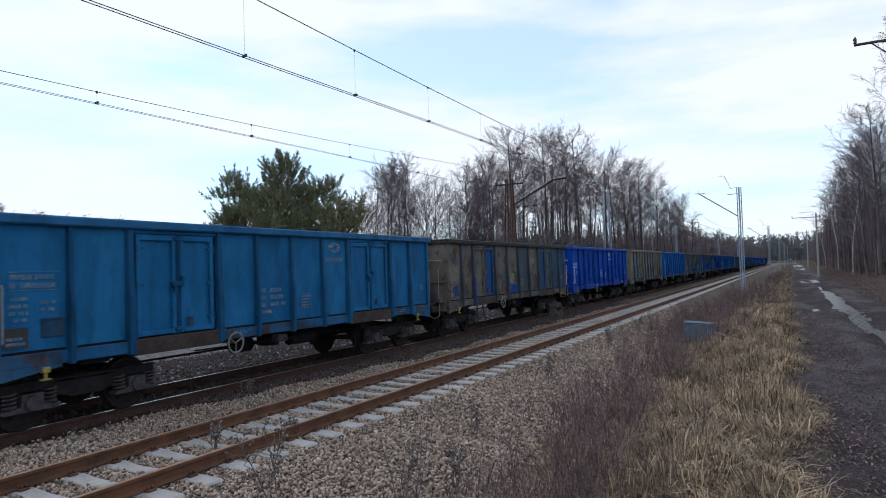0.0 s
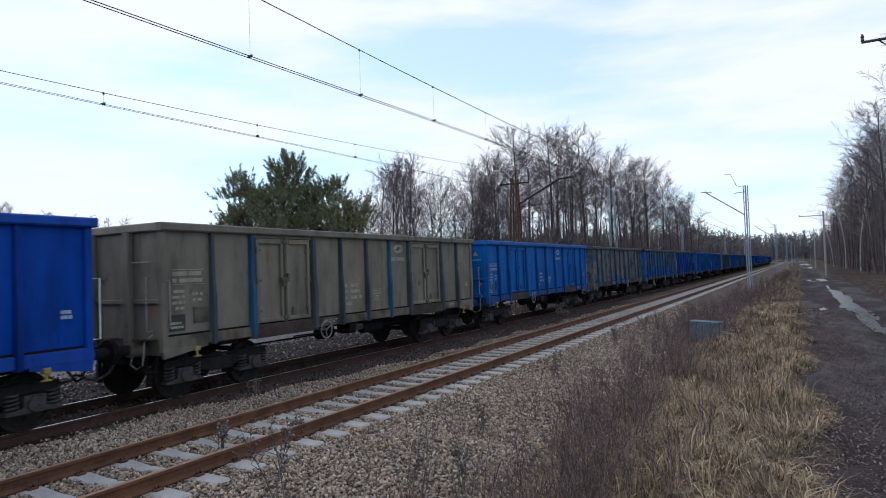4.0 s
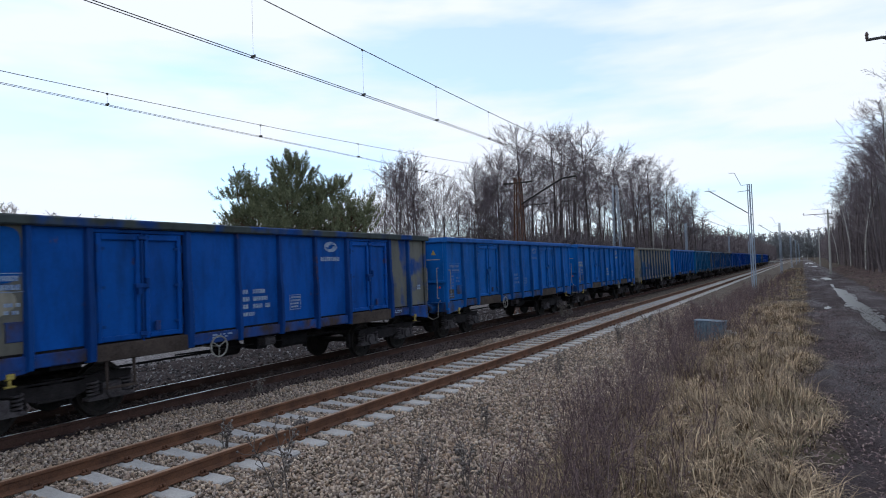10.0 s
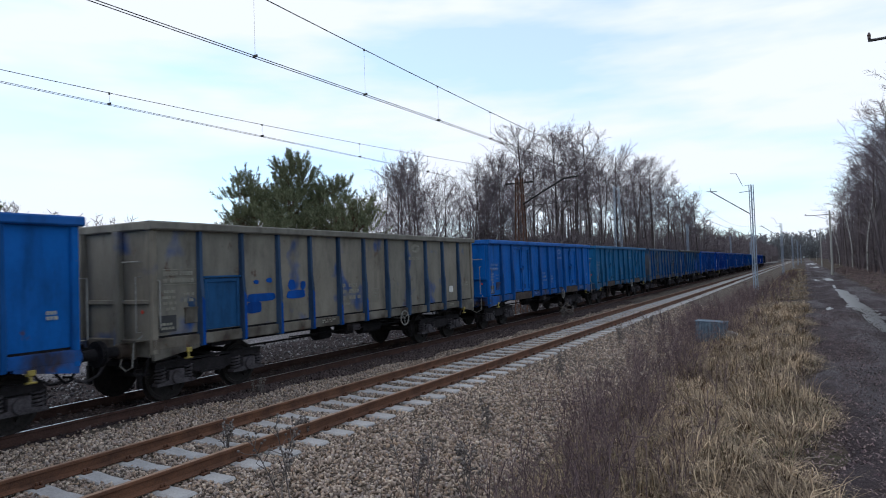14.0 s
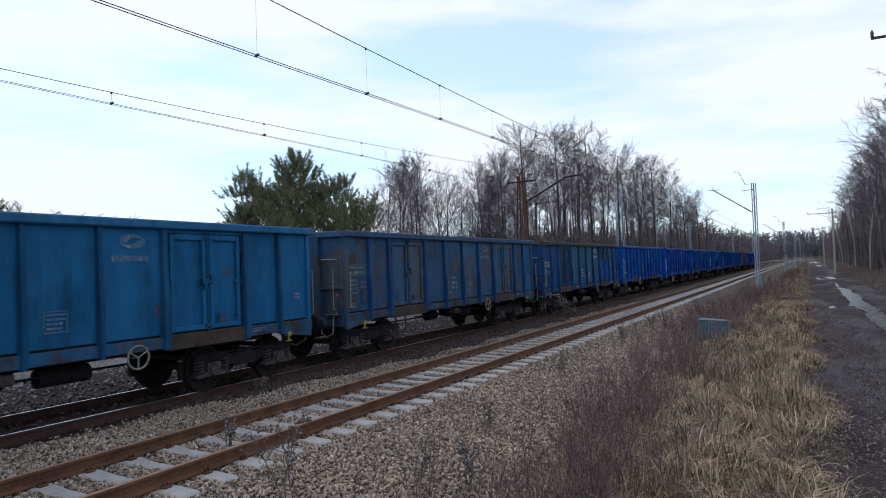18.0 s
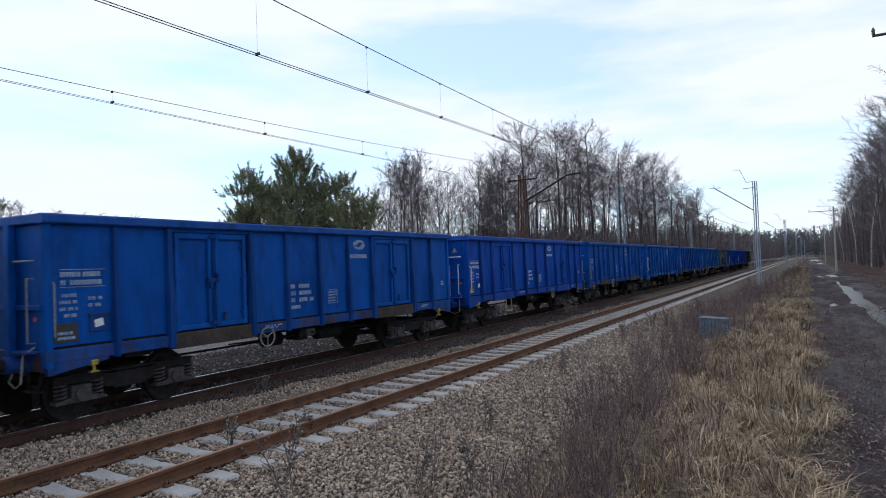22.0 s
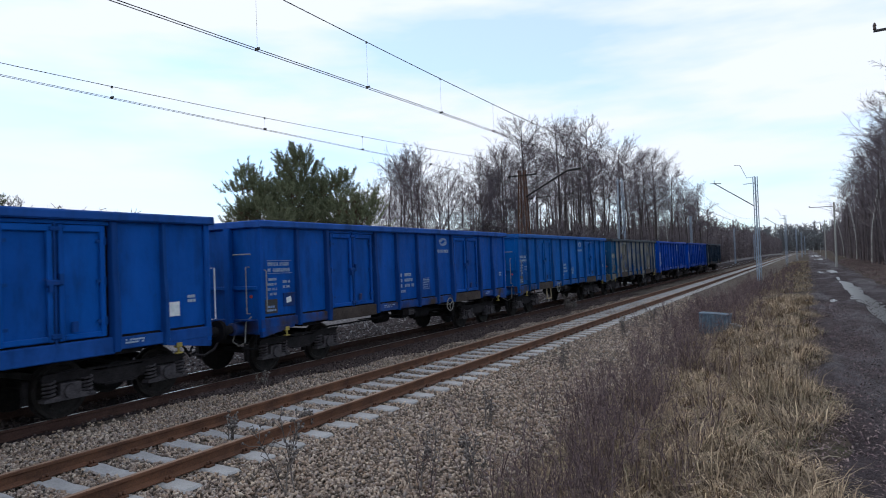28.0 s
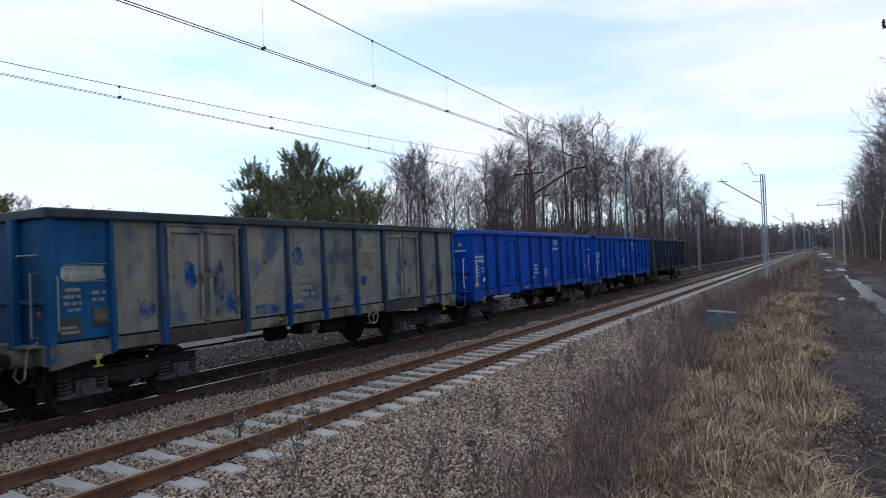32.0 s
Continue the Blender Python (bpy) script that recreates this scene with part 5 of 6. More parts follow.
def tall_mast():
    m = thing("catenary_mast", pose(-16, 64.5, -0.5), "tall blue-grey double lattice mast behind the train", "catenary mast", "masts along the line")
    g = Geo()
    lattice(g, 0, 0, 0.1, 10.5, 0.75, 0.42, 16, 0.036)
    part("lattice_post", g, M_MAST, m)
    part("footing", Geo().box(-0.7, 0.7, -0.7, 0.7, -0.5, 0.15, 0.05), M_CONCRETE, m)


rusty_mast()
tall_mast()


def catenary(x, name, posts, low, high, contact, label, first, drop, power, thick=1.0, rise=0.12):
    """Messenger wire sagging between its masts, contact wires below it, and droppers."""
    c = thing(name, pose(x, 0, 0), label, "overhead wire")

    def touch(y):
        return contact + rise * math.tanh((y - 10.5) / 8)

    def mess(y):
        for a, b in zip(posts, posts[1:]):
            if a <= y <= b:
                u = (y - a) / (b - a) * 2 - 1
                return low + (high - low) * abs(u) ** power
        return high
    ys = [y * 2.0 for y in range(int(posts[0] / 2), int(posts[-1] / 2) + 1)]
    part("messenger_wire", Geo().tube([(0, y, mess(y)) for y in ys], 0.009 * thick, 5), M_WIRE, c)
    for e in (-0.04, 0.04):
        part("contact_wire", Geo().tube([(e, y, touch(y)) for y in ys], 0.007 * thick, 5), M_WIRE, c)
    y = first
    while y < min(posts[-1], 130):
        z = mess(y)
        k = touch(y)
        g = Geo().tube([(0, y, k), (0, y, z)], 0.0018, 4).box(-0.045, 0.045, y - 0.012, y + 0.012, k - 0.008, k + 0.04, 0.006).box(-0.012, 0.012, y - 0.016, y + 0.016, z - 0.03, z + 0.012)
        part("dropper", g, M_WIRE, c)
        y += drop
    return c


catenary(NEAR, "overhead_wire_near", [-72, -10, 52, 114, 178, 240, 300], 6.7, 7.62, 5.87, "twin contact wires and messenger with droppers over the rusty track", -70.43, 3.0, 2.0)
catenary(FAR, "overhead_wire_far", [-89, -27, 35, 97, 159, 220, 300], 5.84, 7.2, 5.7, "contact wires and messenger with droppers over the used track", -88.37, 4.0, 1.5, 0.7, 0.09)


def utility_pole(x, y, h, arm):
    p = thing("utility_pole", pose(x, y, 0.0), "grey concrete pole with a bracket arm carrying a small insulator", "utility pole", "poles along the road")
    part("pole", Geo().tube([(0, 0, -0.3), (0, 0, h)], [0.14, 0.09], 12), M_CONCRETE, p)
    part("cross_arm", Geo().box(-arm, 0.5, -0.03, 0.03, h - 0.55, h - 0.48, 0.01), M_WIRE, p)
    part("brace", Geo().tube([(0, 0, h - 1.2), (-arm * 0.62, 0, h - 0.54)], 0.02, 5), M_WIRE, p)
    for k in (-arm + 0.03, 0.4):
        part("insulator", Geo().lathe([(-0.5, 0.02), (-0.46, 0.045), (-0.4, 0.04), (-0.36, 0.05), (-0.28, 0.02)], "z", (k, 0, h), 10), M_INSUL, p)


utility_pole(3.0, 22, 8.95, 1.12)
utility_pole(2.95, 91, 7.9, 2.6)
utility_pole(3.3, 160, 8.5, 2.0)


# ---------------------------------------------------------------- trees
def grow(seed, height, girth, spread, up, start, limbs, depth=3, droop=0.0, wander=0.05, forks=(9, 7), taper=0.75, tilt=(0.7, 1.15)):
    """Branch rods of one bare tree: trunk and limbs, and twigs, as (p, q, r0, r1) lists."""
    rng = np.random.default_rng(seed)
    thick, thin = [], []

    def branch(p, d, length, r, level):
        n = (9, 6, 3, 1)[level]
        pts = [p]
        rs = [r]
        for k in range(n):
            d = d + rng.normal(0, (wander, 0.055, 0.08, 0.14)[level], 3)
            d = d + np.array([0, 0, (0.0, up * 0.2, up * 0.1, -droop)[level]])
            d = d / np.linalg.norm(d)
            p = p + d * length / n
            pts.append(p)
            rs.append(max(r * (1 - (k + 1) / n * (0.86 if level == 0 else 0.8)), (0.02, 0.011, 0.0078, 0.0064)[level]))
        for a, b, ra, rb in zip(pts, pts[1:], rs, rs[1:]):
            (thick if level < 2 else thin).append((a, b, ra, rb))
        if level >= depth:
            return
        kids = limbs if level == 0 else forks[level - 1]
        for k in range(kids):
            f = start + (1 - start) * (k + rng.uniform(0, 1)) / kids if level == 0 else 0.12 + 0.88 * ((k + rng.uniform(0, 1)) / kids) ** 0.75
            i = min(int(f * n), n - 1)
            u = f * n - i
            q = pts[i] * (1 - u) + pts[i + 1] * u
            rr = (rs[i] * (1 - u) + rs[i + 1] * u)
            ax = (pts[i + 1] - pts[i])
            ax = ax / np.linalg.norm(ax)
            side = rng.normal(size=3)
            side -= ax * side.dot(ax)
            side /= np.linalg.norm(side)
            lean = rng.uniform(*tilt) if level == 0 else rng.uniform(0.4, 0.85)
            nd = ax * math.cos(lean) + side * math.sin(lean)
            if level == 0:
                g = (f - start) / (1 - start)
                ln = spread * math.sqrt(max(0.0, 1.04 - taper * g * g)) * (0.55 + 0.45 * min(1, g * 3)) * rng.uniform(0.7, 1.12)
            else:
                ln = length * rng.uniform(0.26, 0.48)
            branch(q, nd, ln, max(rr * (0.34 if level == 0 else 0.5), (0.024, 0.014, 0.009)[level]), level + 1)

    branch(np.zeros(3), np.array([0, 0, 1.0]), height, girth, 0)
    return thick, thin


def tree_meshes(name, bark, twig, tsides=4, **kw):
    thick, thin = grow(**kw)
    def arr(rows):
        return (np.array([r[0] for r in rows]), np.array([r[1] for r in rows]), np.array([r[2] for r in rows]), np.array([r[3] for r in rows]))
    return bulk(name + "_trunk", *rods(*arr(thick), 5), bark), bulk(name + "_crown", *rods(*arr(thin), 3), twig)


def plant_tree(kind, meshes, x, y, z, turn, size, label, group, lean=0.0):
    t = thing(kind, pose(x, y, z, lean, 0, turn) @ Matrix.Scale(size, 4), label, "tree", group)
    part("trunk", meshes[0], None, t)
    part("crown", meshes[1], None, t)
    return t


ALDERS = [tree_meshes("alder", M_BARK, M_TWIG, seed=20 + k, height=16.4 + k % 3, girth=0.24, spread=4.6 + 0.4 * (k % 3), up=0.1, start=0.45, limbs=32, taper=0.97, wander=0.025, forks=(11, 8), tilt=(0.55, 1.1)) for k in range(5)]
SMALL = [tree_meshes("young_tree", M_BARK, M_TWIG, seed=40 + k, height=11.6, girth=0.13, spread=4.4, up=0.12, start=0.1, limbs=28, taper=0.95, wander=0.03, forks=(9, 7), tilt=(0.32, 0.72)) for k in range(3)]
BIRCHES = [tree_meshes("birch", M_BIRCH, M_TWIG, seed=60 + k, height=18, girth=0.15, spread=3.4, up=0.2, start=0.38, limbs=24, taper=0.9, droop=0.35, wander=0.03, forks=(10, 8), tilt=(0.5, 0.95)) for k in range(3)]
THIN = [tree_meshes("pole_tree", M_BARK, M_TWIG, seed=80 + k, height=13.6, girth=0.14, spread=3.1, up=0.1, start=0.48, limbs=20, taper=0.95, wander=0.025, forks=(9, 6), tilt=(0.5, 1.05)) for k in range(3)]


def needle_shoots(rng, foot, axis, size, needles=60):
    """Upright bottle-brush shoots of needles: feet (n, 3), axes (n, 3), lengths (n)."""
    n = len(foot)
    u = rng.random((n, needles)) ** 0.8
    side = np.cross(axis, rng.normal(size=(n, 3)))
    side /= np.linalg.norm(side, axis=1)[:, None]
    other = np.cross(axis, side)
    t = rng.uniform(0, 2 * np.pi, (n, needles))
    out = np.cos(t)[..., None] * side[:, None] + np.sin(t)[..., None] * other[:, None]
    e = foot[:, None] + axis[:, None] * (u * size[:, None])[..., None]
    g = out * rng.uniform(0.5, 1.0, (n, needles, 1)) + axis[:, None] * 0.75
    g /= np.linalg.norm(g, axis=2)[..., None]
    w = np.cross(g, rng.normal(size=g.shape))
    w /= np.linalg.norm(w, axis=2)[..., None]
    ln = (size[:, None] * rng.uniform(0.28, 0.5, (n, needles)) * (1.05 - 0.5 * u))[..., None]
    wide = (size[:, None] * 0.019)[..., None]
    v = np.stack([e - w * wide, e + w * wide, e + g * ln], 2).reshape(-1, 3)
    return v, np.arange(len(v)).reshape(-1, 3)


def pine_meshes(seed, height, domes, girth=0.17, shoot=0.6, dense=1.0):
    """A pine: trunk and limbs under domes (x, y, z, radius, rise, lobes), each lobe a spray of shoots."""
    rng = np.random.default_rng(seed)
    P, Q, A, B, feet, axes = [], [], [], [], [], []
    trunk = [np.array([0.12 * math.sin(0.7 * z), 0.1 * math.cos(0.9 * z), z]) for z in np.linspace(0, height * 0.93, 10)]
    for k in range(9):
        P.append(trunk[k]), Q.append(trunk[k + 1]), A.append(girth * (1 - k / 10)), B.append(girth * (1 - (k + 1) / 10))
    for x, y, z, r, rise, lobes in domes:
        for k in range(lobes):
            a = 2.4 * k + rng.uniform(-0.6, 0.6)
            u = ((k + rng.random()) / lobes)
            rr = r * math.sqrt(u) * rng.uniform(0.8, 1.05)
            c = np.array([x + rr * math.cos(a), y + rr * math.sin(a), z + rise * math.sqrt(max(0.0, 1 - u)) * rng.uniform(0.45, 1.0)])
            f = np.array([0.25 * x, 0.25 * y, max(0.4, c[2] - 0.45 * math.hypot(c[0], c[1]) - 0.5)])
            m = 0.5 * (c + f) + np.array([0, 0, -0.1])
            t = 0.045
            P += [f, m]
            Q += [m, c]
            A += [t, t * 0.7]
            B += [t * 0.7, t * 0.35]
            n = int(rng.integers(14, 26) * dense)
            d = rng.normal(size=(n, 3)) * np.array([0.36, 0.36, 0.17])
            out = np.array([math.cos(a), math.sin(a), 0.0]) * rr / max(r, 0.1)
            feet.append(c + d + np.array([0, 0, -0.25]))
            ax = d * 0.9 + out * 0.3 + rng.normal(0, 0.1, (n, 3)) + np.array([0, 0, 1.0])
            axes.append(ax / np.linalg.norm(ax, axis=1)[:, None])
            for q in range(0, n, 4):
                P.append(c - np.array([0, 0, 0.2])), Q.append(feet[-1][q]), A.append(0.018), B.append(0.01)
    foot, axis = np.concatenate(feet), np.concatenate(axes)
    v, f = needle_shoots(rng, foot, axis, shoot * rng.uniform(0.55, 1.35, len(foot)))
    tr = bulk("pine_trunk", *rods(np.array(P), np.array(Q), np.array(A), np.array(B), 5), M_PINEBARK)
    return tr, bulk("pine_crown", v, f, M_NEEDLE)


PINE = pine_meshes(7, 10.0, [(0.2, 0, 8.1, 1.15, 2.3, 11), (0.1, 0, 6.6, 1.9, 1.7, 13), (-2.7, 0.3, 7.0, 1.0, 1.9, 9), (-2.3, 0.3, 5.8, 1.5, 1.3, 10), (2.6, -0.2, 6.8, 1.15, 1.9, 10), (2.3, -0.2, 5.6, 1.6, 1.3, 10), (-0.2, 0.2, 5.7, 3.0, 2.3, 17), (0, -0.6, 4.9, 3.5, 1.5, 22), (0, 0, 3.5, 4.0, 1.6, 24), (0, 0, 1.6, 4.0, 1.7, 16)], shoot=0.68)
LOWPINE = pine_meshes(8, 5.6, [(0, 0, 3.6, 1.1, 1.9, 12), (0, 0, 1.8, 1.9, 2.0, 26), (0, 0, 0.8, 2.1, 1.2, 14)], 0.1, 0.5)
TALLPINE = pine_meshes(9, 18, [(0, 0, 14.5, 1.7, 3.4, 16), (0, 0, 11.5, 2.7, 2.8, 24), (0.3, 0, 8.5, 2.6, 2.0, 10)], 0.2, 0.6, 0.8)


def build_trees():
    rng = random.Random(3)
    # the broad pine behind the train, with low ones beside it
    plant_tree("pine", PINE, -28.5, 31.2, -0.2, 43, 1.0, "broad rough-crowned dark green pine behind the train", "pines")
    plant_tree("pine", LOWPINE, -23.7, 31.3, -0.3, 160, 1.3, "low bushy pine beside the broad one", "pines")
    plant_tree("pine", LOWPINE, -25.0, 32.5, -0.3, 60, 1.15, "low bushy pine beside the broad one", "pines")
    plant_tree("pine", LOWPINE, -33.0, 31.5, -0.3, 250, 1.22, "low bushy pine beside the broad one", "pines")
    plant_tree("pine", PINE, -49.2, 20.6, -0.4, 100, 0.97, "dark green pine past the end of the clearing", "pines")
    plant_tree("young_tree", THIN[0], -45.5, 24.0, -0.4, 10, 0.56, "slender bare young tree", "bare trees")
    for k, (x, y, h) in enumerate([(-30.2, 43, 9.4), (-30.4, 44.5, 11.0), (-30.3, 46.5, 12.6), (-29.4, 47.5, 12.8), (-29.0, 48.3, 12.2), (-28.8, 52, 11.4), (-27.9, 53, 10.4), (-30.0, 45.4, 11.8), (-29.6, 48.0, 12.6), (-28.4, 50.5, 10.8)]):
        plant_tree("young_tree", SMALL[k % 3], x, y, -0.4, 77 * k, 0.92 * h / 12, "bare young tree with fine upright twigs", "bare trees")
    # the alder grove along the line: the tall ones at its front, then poles behind and low trees at its near end
    for k, (x, y, h) in enumerate([(-24.2, 60, 17.3), (-22.9, 66, 18.0), (-21.9, 75, 19.2), (-21.0, 84, 17.9), (-20.5, 95, 18.2), (-19.8, 100, 19.0), (-19.7, 112, 17.3), (-19.4, 128, 16.8), (-18.8, 140, 16.8), (-25.6, 58, 14.2), (-24.6, 63.5, 15.0), (-22.6, 71, 16.0), (-21.6, 80, 16.4), (-20.9, 89, 15.8), (-23.6, 70, 17.6)]):
        plant_tree("alder", ALDERS[k % 5], x, y, -0.4, 61 * k, 0.955 * h / (17 + (k % 5) % 3), "tall bare alder with a dark trunk and fine rounded crown", "alder grove")
    for k, (x, y, h) in enumerate([(-26.8, 56, 12.0), (-27.3, 55, 9.9), (-26.3, 57, 10.6), (-27.9, 54.5, 8.0), (-25.4, 56, 8.6), (-26.6, 60, 12.4), (-24.4, 58, 9.0), (-27.2, 57, 11.2), (-25.8, 58.5, 13.0)]):
        plant_tree("young_tree", SMALL[k % 3], x, y, -0.4, 77 * k, h / 12, "bare bushy young tree at the end of the grove", "bare trees")
    for k in range(44):
        y = 59 + 100 * (k / 44) ** 1.15 + rng.uniform(-2, 2)
        x = -19.2 - rng.random() * 11 - max(0, (80 - y) * 0.16)
        h = rng.uniform(0.72, 0.95) * float(np.interp(y, [58, 66, 80, 112, 165], [11.5, 15.5, 17.5, 17, 16]))
        plant_tree("alder", THIN[k % 3], x, y, -0.4, rng.uniform(0, 360), h / 14, "slim bare alder among the taller ones", "alder grove")
    for x, y in ((-20.0, 103), (-19.6, 108)):
        plant_tree("birch", BIRCHES[0], x, y, -0.4, rng.uniform(0, 360), 0.62, "slender white-barked birch at the edge of the grove", "birches")
    # the wood beyond the road: its ragged edge, with birches in front
    for k, (x, y, h) in enumerate([(7.2, 70, 15.4), (7.4, 78, 14.0), (6.9, 86, 13.6), (7.2, 96, 13.8), (7.0, 110, 14.2), (6.9, 120, 13.4), (6.6, 132, 13.2), (6.4, 146, 12.2), (7.8, 104, 15.0), (8.4, 82, 15.5), (9.0, 90, 16.0)]):
        plant_tree("alder", THIN[k % 3] if k % 2 else ALDERS[k % 5], x, y, 0.4, 83 * k, h / (14 if k % 2 else 17 + (k % 5) % 3), "bare dark-trunked tree at the wood's edge", "roadside wood")
    for k, (x, y, h) in enumerate([(5.8, 45, 15.0), (6.3, 88, 12.6), (6.6, 92, 13.0), (7.3, 74, 13.6), (6.4, 116, 11.6), (6.2, 150, 10.0)]):
        plant_tree("birch", BIRCHES[k % 3], x, y, 0.4, 50 * k, h / 18, "bare birch with white bark at the wood's edge", "birches")
    for k in range(34):
        y = 66 + 3.6 * k + rng.uniform(-2, 2)
        x = 8.5 + (rng.random() ** 1.3) * 9 + max(0, (84 - y) * 0.1)
        if k % 5 == 3:
            plant_tree("pine", TALLPINE, x + 1, y, 0.4, rng.uniform(0, 360), rng.uniform(0.7, 0.9), "tall dark pine in the roadside wood", "pines")
        else:
            plant_tree("alder", THIN[k % 3], x, y, 0.4, rng.uniform(0, 360), rng.uniform(0.95, 1.2), "bare dark-trunked tree of the roadside wood", "roadside wood")


def far_wood(name, n, place, h, mat, label, seed, width=2.2, stout=1.0):
    """Many small crowns and stems, joined."""
    rng = np.random.default_rng(seed)
    P = np.array([place(rng) for _ in range(n)])
    hs = rng.uniform(0.7, 1.1, n) * h
    tip = P + np.stack([rng.normal(0, 0.3, n), rng.normal(0, 0.3, n), hs], -1)
    v1, f1 = rods(P, tip, 0.16 * np.ones(n), 0.05 * np.ones(n), 3)
    m = 26
    k = np.repeat(np.arange(n), m)
    u = rng.uniform(0.03, 1.0, n * m)
    a = P[k] + (tip[k] - P[k]) * u[:, None]
    d = rng.normal(size=(n * m, 3)) * np.array([1, 1, 0.3]) + np.array([0, 0, 0.8])
    d /= np.linalg.norm(d, axis=1)[:, None]
    b = a + d * (width * (1.2 - 0.6 * u) * rng.uniform(0.6, 1.2, n * m))[:, None]
    v2, f2 = rods(a, b, 0.07 * stout * np.ones(n * m), 0.03 * stout * np.ones(n * m), 3)
    me = bulk(name, np.concatenate([v1, v2]), np.concatenate([f1, f2 + len(v1)]), mat)
    tagged(new(name, me), label, "wood", kind="stuff")


build_trees()
far_wood("grove_undergrowth", 1250, lambda r: np.array([-19.5 - 13 * r.random(), 54 + 150 * r.random() ** 1.2, -0.4]), 5.8, M_FARWOOD, "tangled bare undergrowth under the alders", 1, 1.7, 0.75)
far_wood("grove_thicket", 420, lambda r: np.array([-20.5 - 14 * r.random(), 64 + 110 * r.random(), -0.4]), 9.0, M_FARWOOD, "fine purple-brown thicket between the alder trunks", 7, 2.0, 0.34)
far_wood("far_wood_by_line", 1200, lambda r: np.array([-19 - 30 * r.random() ** 1.3, 150 + 480 * r.random(), 0.0]), 11.5, M_FARWOOD, "distant bare wood along the line", 2, 2.6, 1.2)
far_wood("far_pine_wood", 1700, lambda r: np.array([-160 + 330 * r.random(), 620 + 160 * r.random(), 1.0]), 23, M_HAZEPINE, "distant wood closing the view, haze painted into its colour", 3, 4.0, 4.0)
far_wood("roadside_undergrowth", 800, lambda r: np.array([6.3 + 11 * r.random(), 64 + 150 * r.random(), 0.4]), 6.5, M_FARWOOD, "dense bare undergrowth of the roadside wood", 6, 1.4, 0.42)
far_wood("roadside_far_wood", 1200, lambda r: (lambda y: np.array([6.6 + 0.012 * (y - 90) + 24 * r.random() ** 1.3, y, 0.6]))(90 + 480 * r.random()), 12, M_FARWOOD, "bare wood behind the road", 4, 2.6, 0.8)
far_wood("west_hill_wood", 300, lambda r: np.array([-285 - 40 * r.random(), 20 + 190 * r.random(), 1.5]), 31, M_FARWOOD, "bare wooded rise beyond the clearing", 8, 6.0, 2.4)
far_wood("west_far_wood", 500, lambda r: np.array([-260 - 60 * r.random(), 20 + 320 * r.random(), 1.0]), 12, M_FARWOOD, "low distant wood beyond the clearing", 5, 5.0)


# ---------------------------------------------------------------- stones, grass and brush
def icosahedron():
    t = (1 + 5 ** 0.5) / 2
    v = np.array([(-1, t, 0), (1, t, 0), (-1, -t, 0), (1, -t, 0), (0, -1, t), (0, 1, t), (0, -1, -t), (0, 1, -t), (t, 0, -1), (t, 0, 1), (-t, 0, -1), (-t, 0, 1)]) / 1.9
    f = np.array([(0, 11, 5), (0, 5, 1), (0, 1, 7), (0, 7, 10), (0, 10, 11), (1, 5, 9), (5, 11, 4), (11, 10, 2), (10, 7, 6), (7, 1, 8),
                  (3, 9, 4), (3, 4, 2), (3, 2, 6), (3, 6, 8), (3, 8, 9), (4, 9, 5), (2, 4, 11), (6, 2, 10), (8, 6, 7), (9, 8, 1)])
    return v, f


def rough_cube():
    v = np.array([(x, y, z) for z in (-1, 1) for y in (-1, 1) for x in (-1, 1)]) * 0.72
    f = np.array([(0, 2, 3), (0, 3, 1), (4, 5, 7), (4, 7, 6), (0, 1, 5), (0, 5, 4), (2, 6, 7), (2, 7, 3), (0, 4, 6), (0, 6, 2), (1, 3, 7), (1, 7, 5)])
    return v, f


def stones(name, spots, size, mat, label, seed):
    """Loose broken stones at given places (n, 3)."""
    rng = np.random.default_rng(seed)
    v, f = rough_cube()
    vs, fs, k = [], [], 0
    for part_ in np.array_split(spots, 14):
        tv = v * (1 + rng.uniform(-0.6, 0.4, v.shape)) * np.array([1.15, rng.uniform(0.6, 1), rng.uniform(0.4, 0.75)])
        n = len(part_)
        m = np.zeros((n, 3, 4))
        m[:, :, :3] = turns(rng, n) * (size * rng.uniform(0.4, 1.5, n))[:, None, None]
        m[:, :, 3] = part_
        a, b = scatter(tv, f, m)
        vs.append(a)
        fs.append(b + k)
        k += len(a)
    tagged(new(name, bulk(name, np.concatenate(vs), np.concatenate(fs), mat)), label, "ballast stones", kind="stuff")


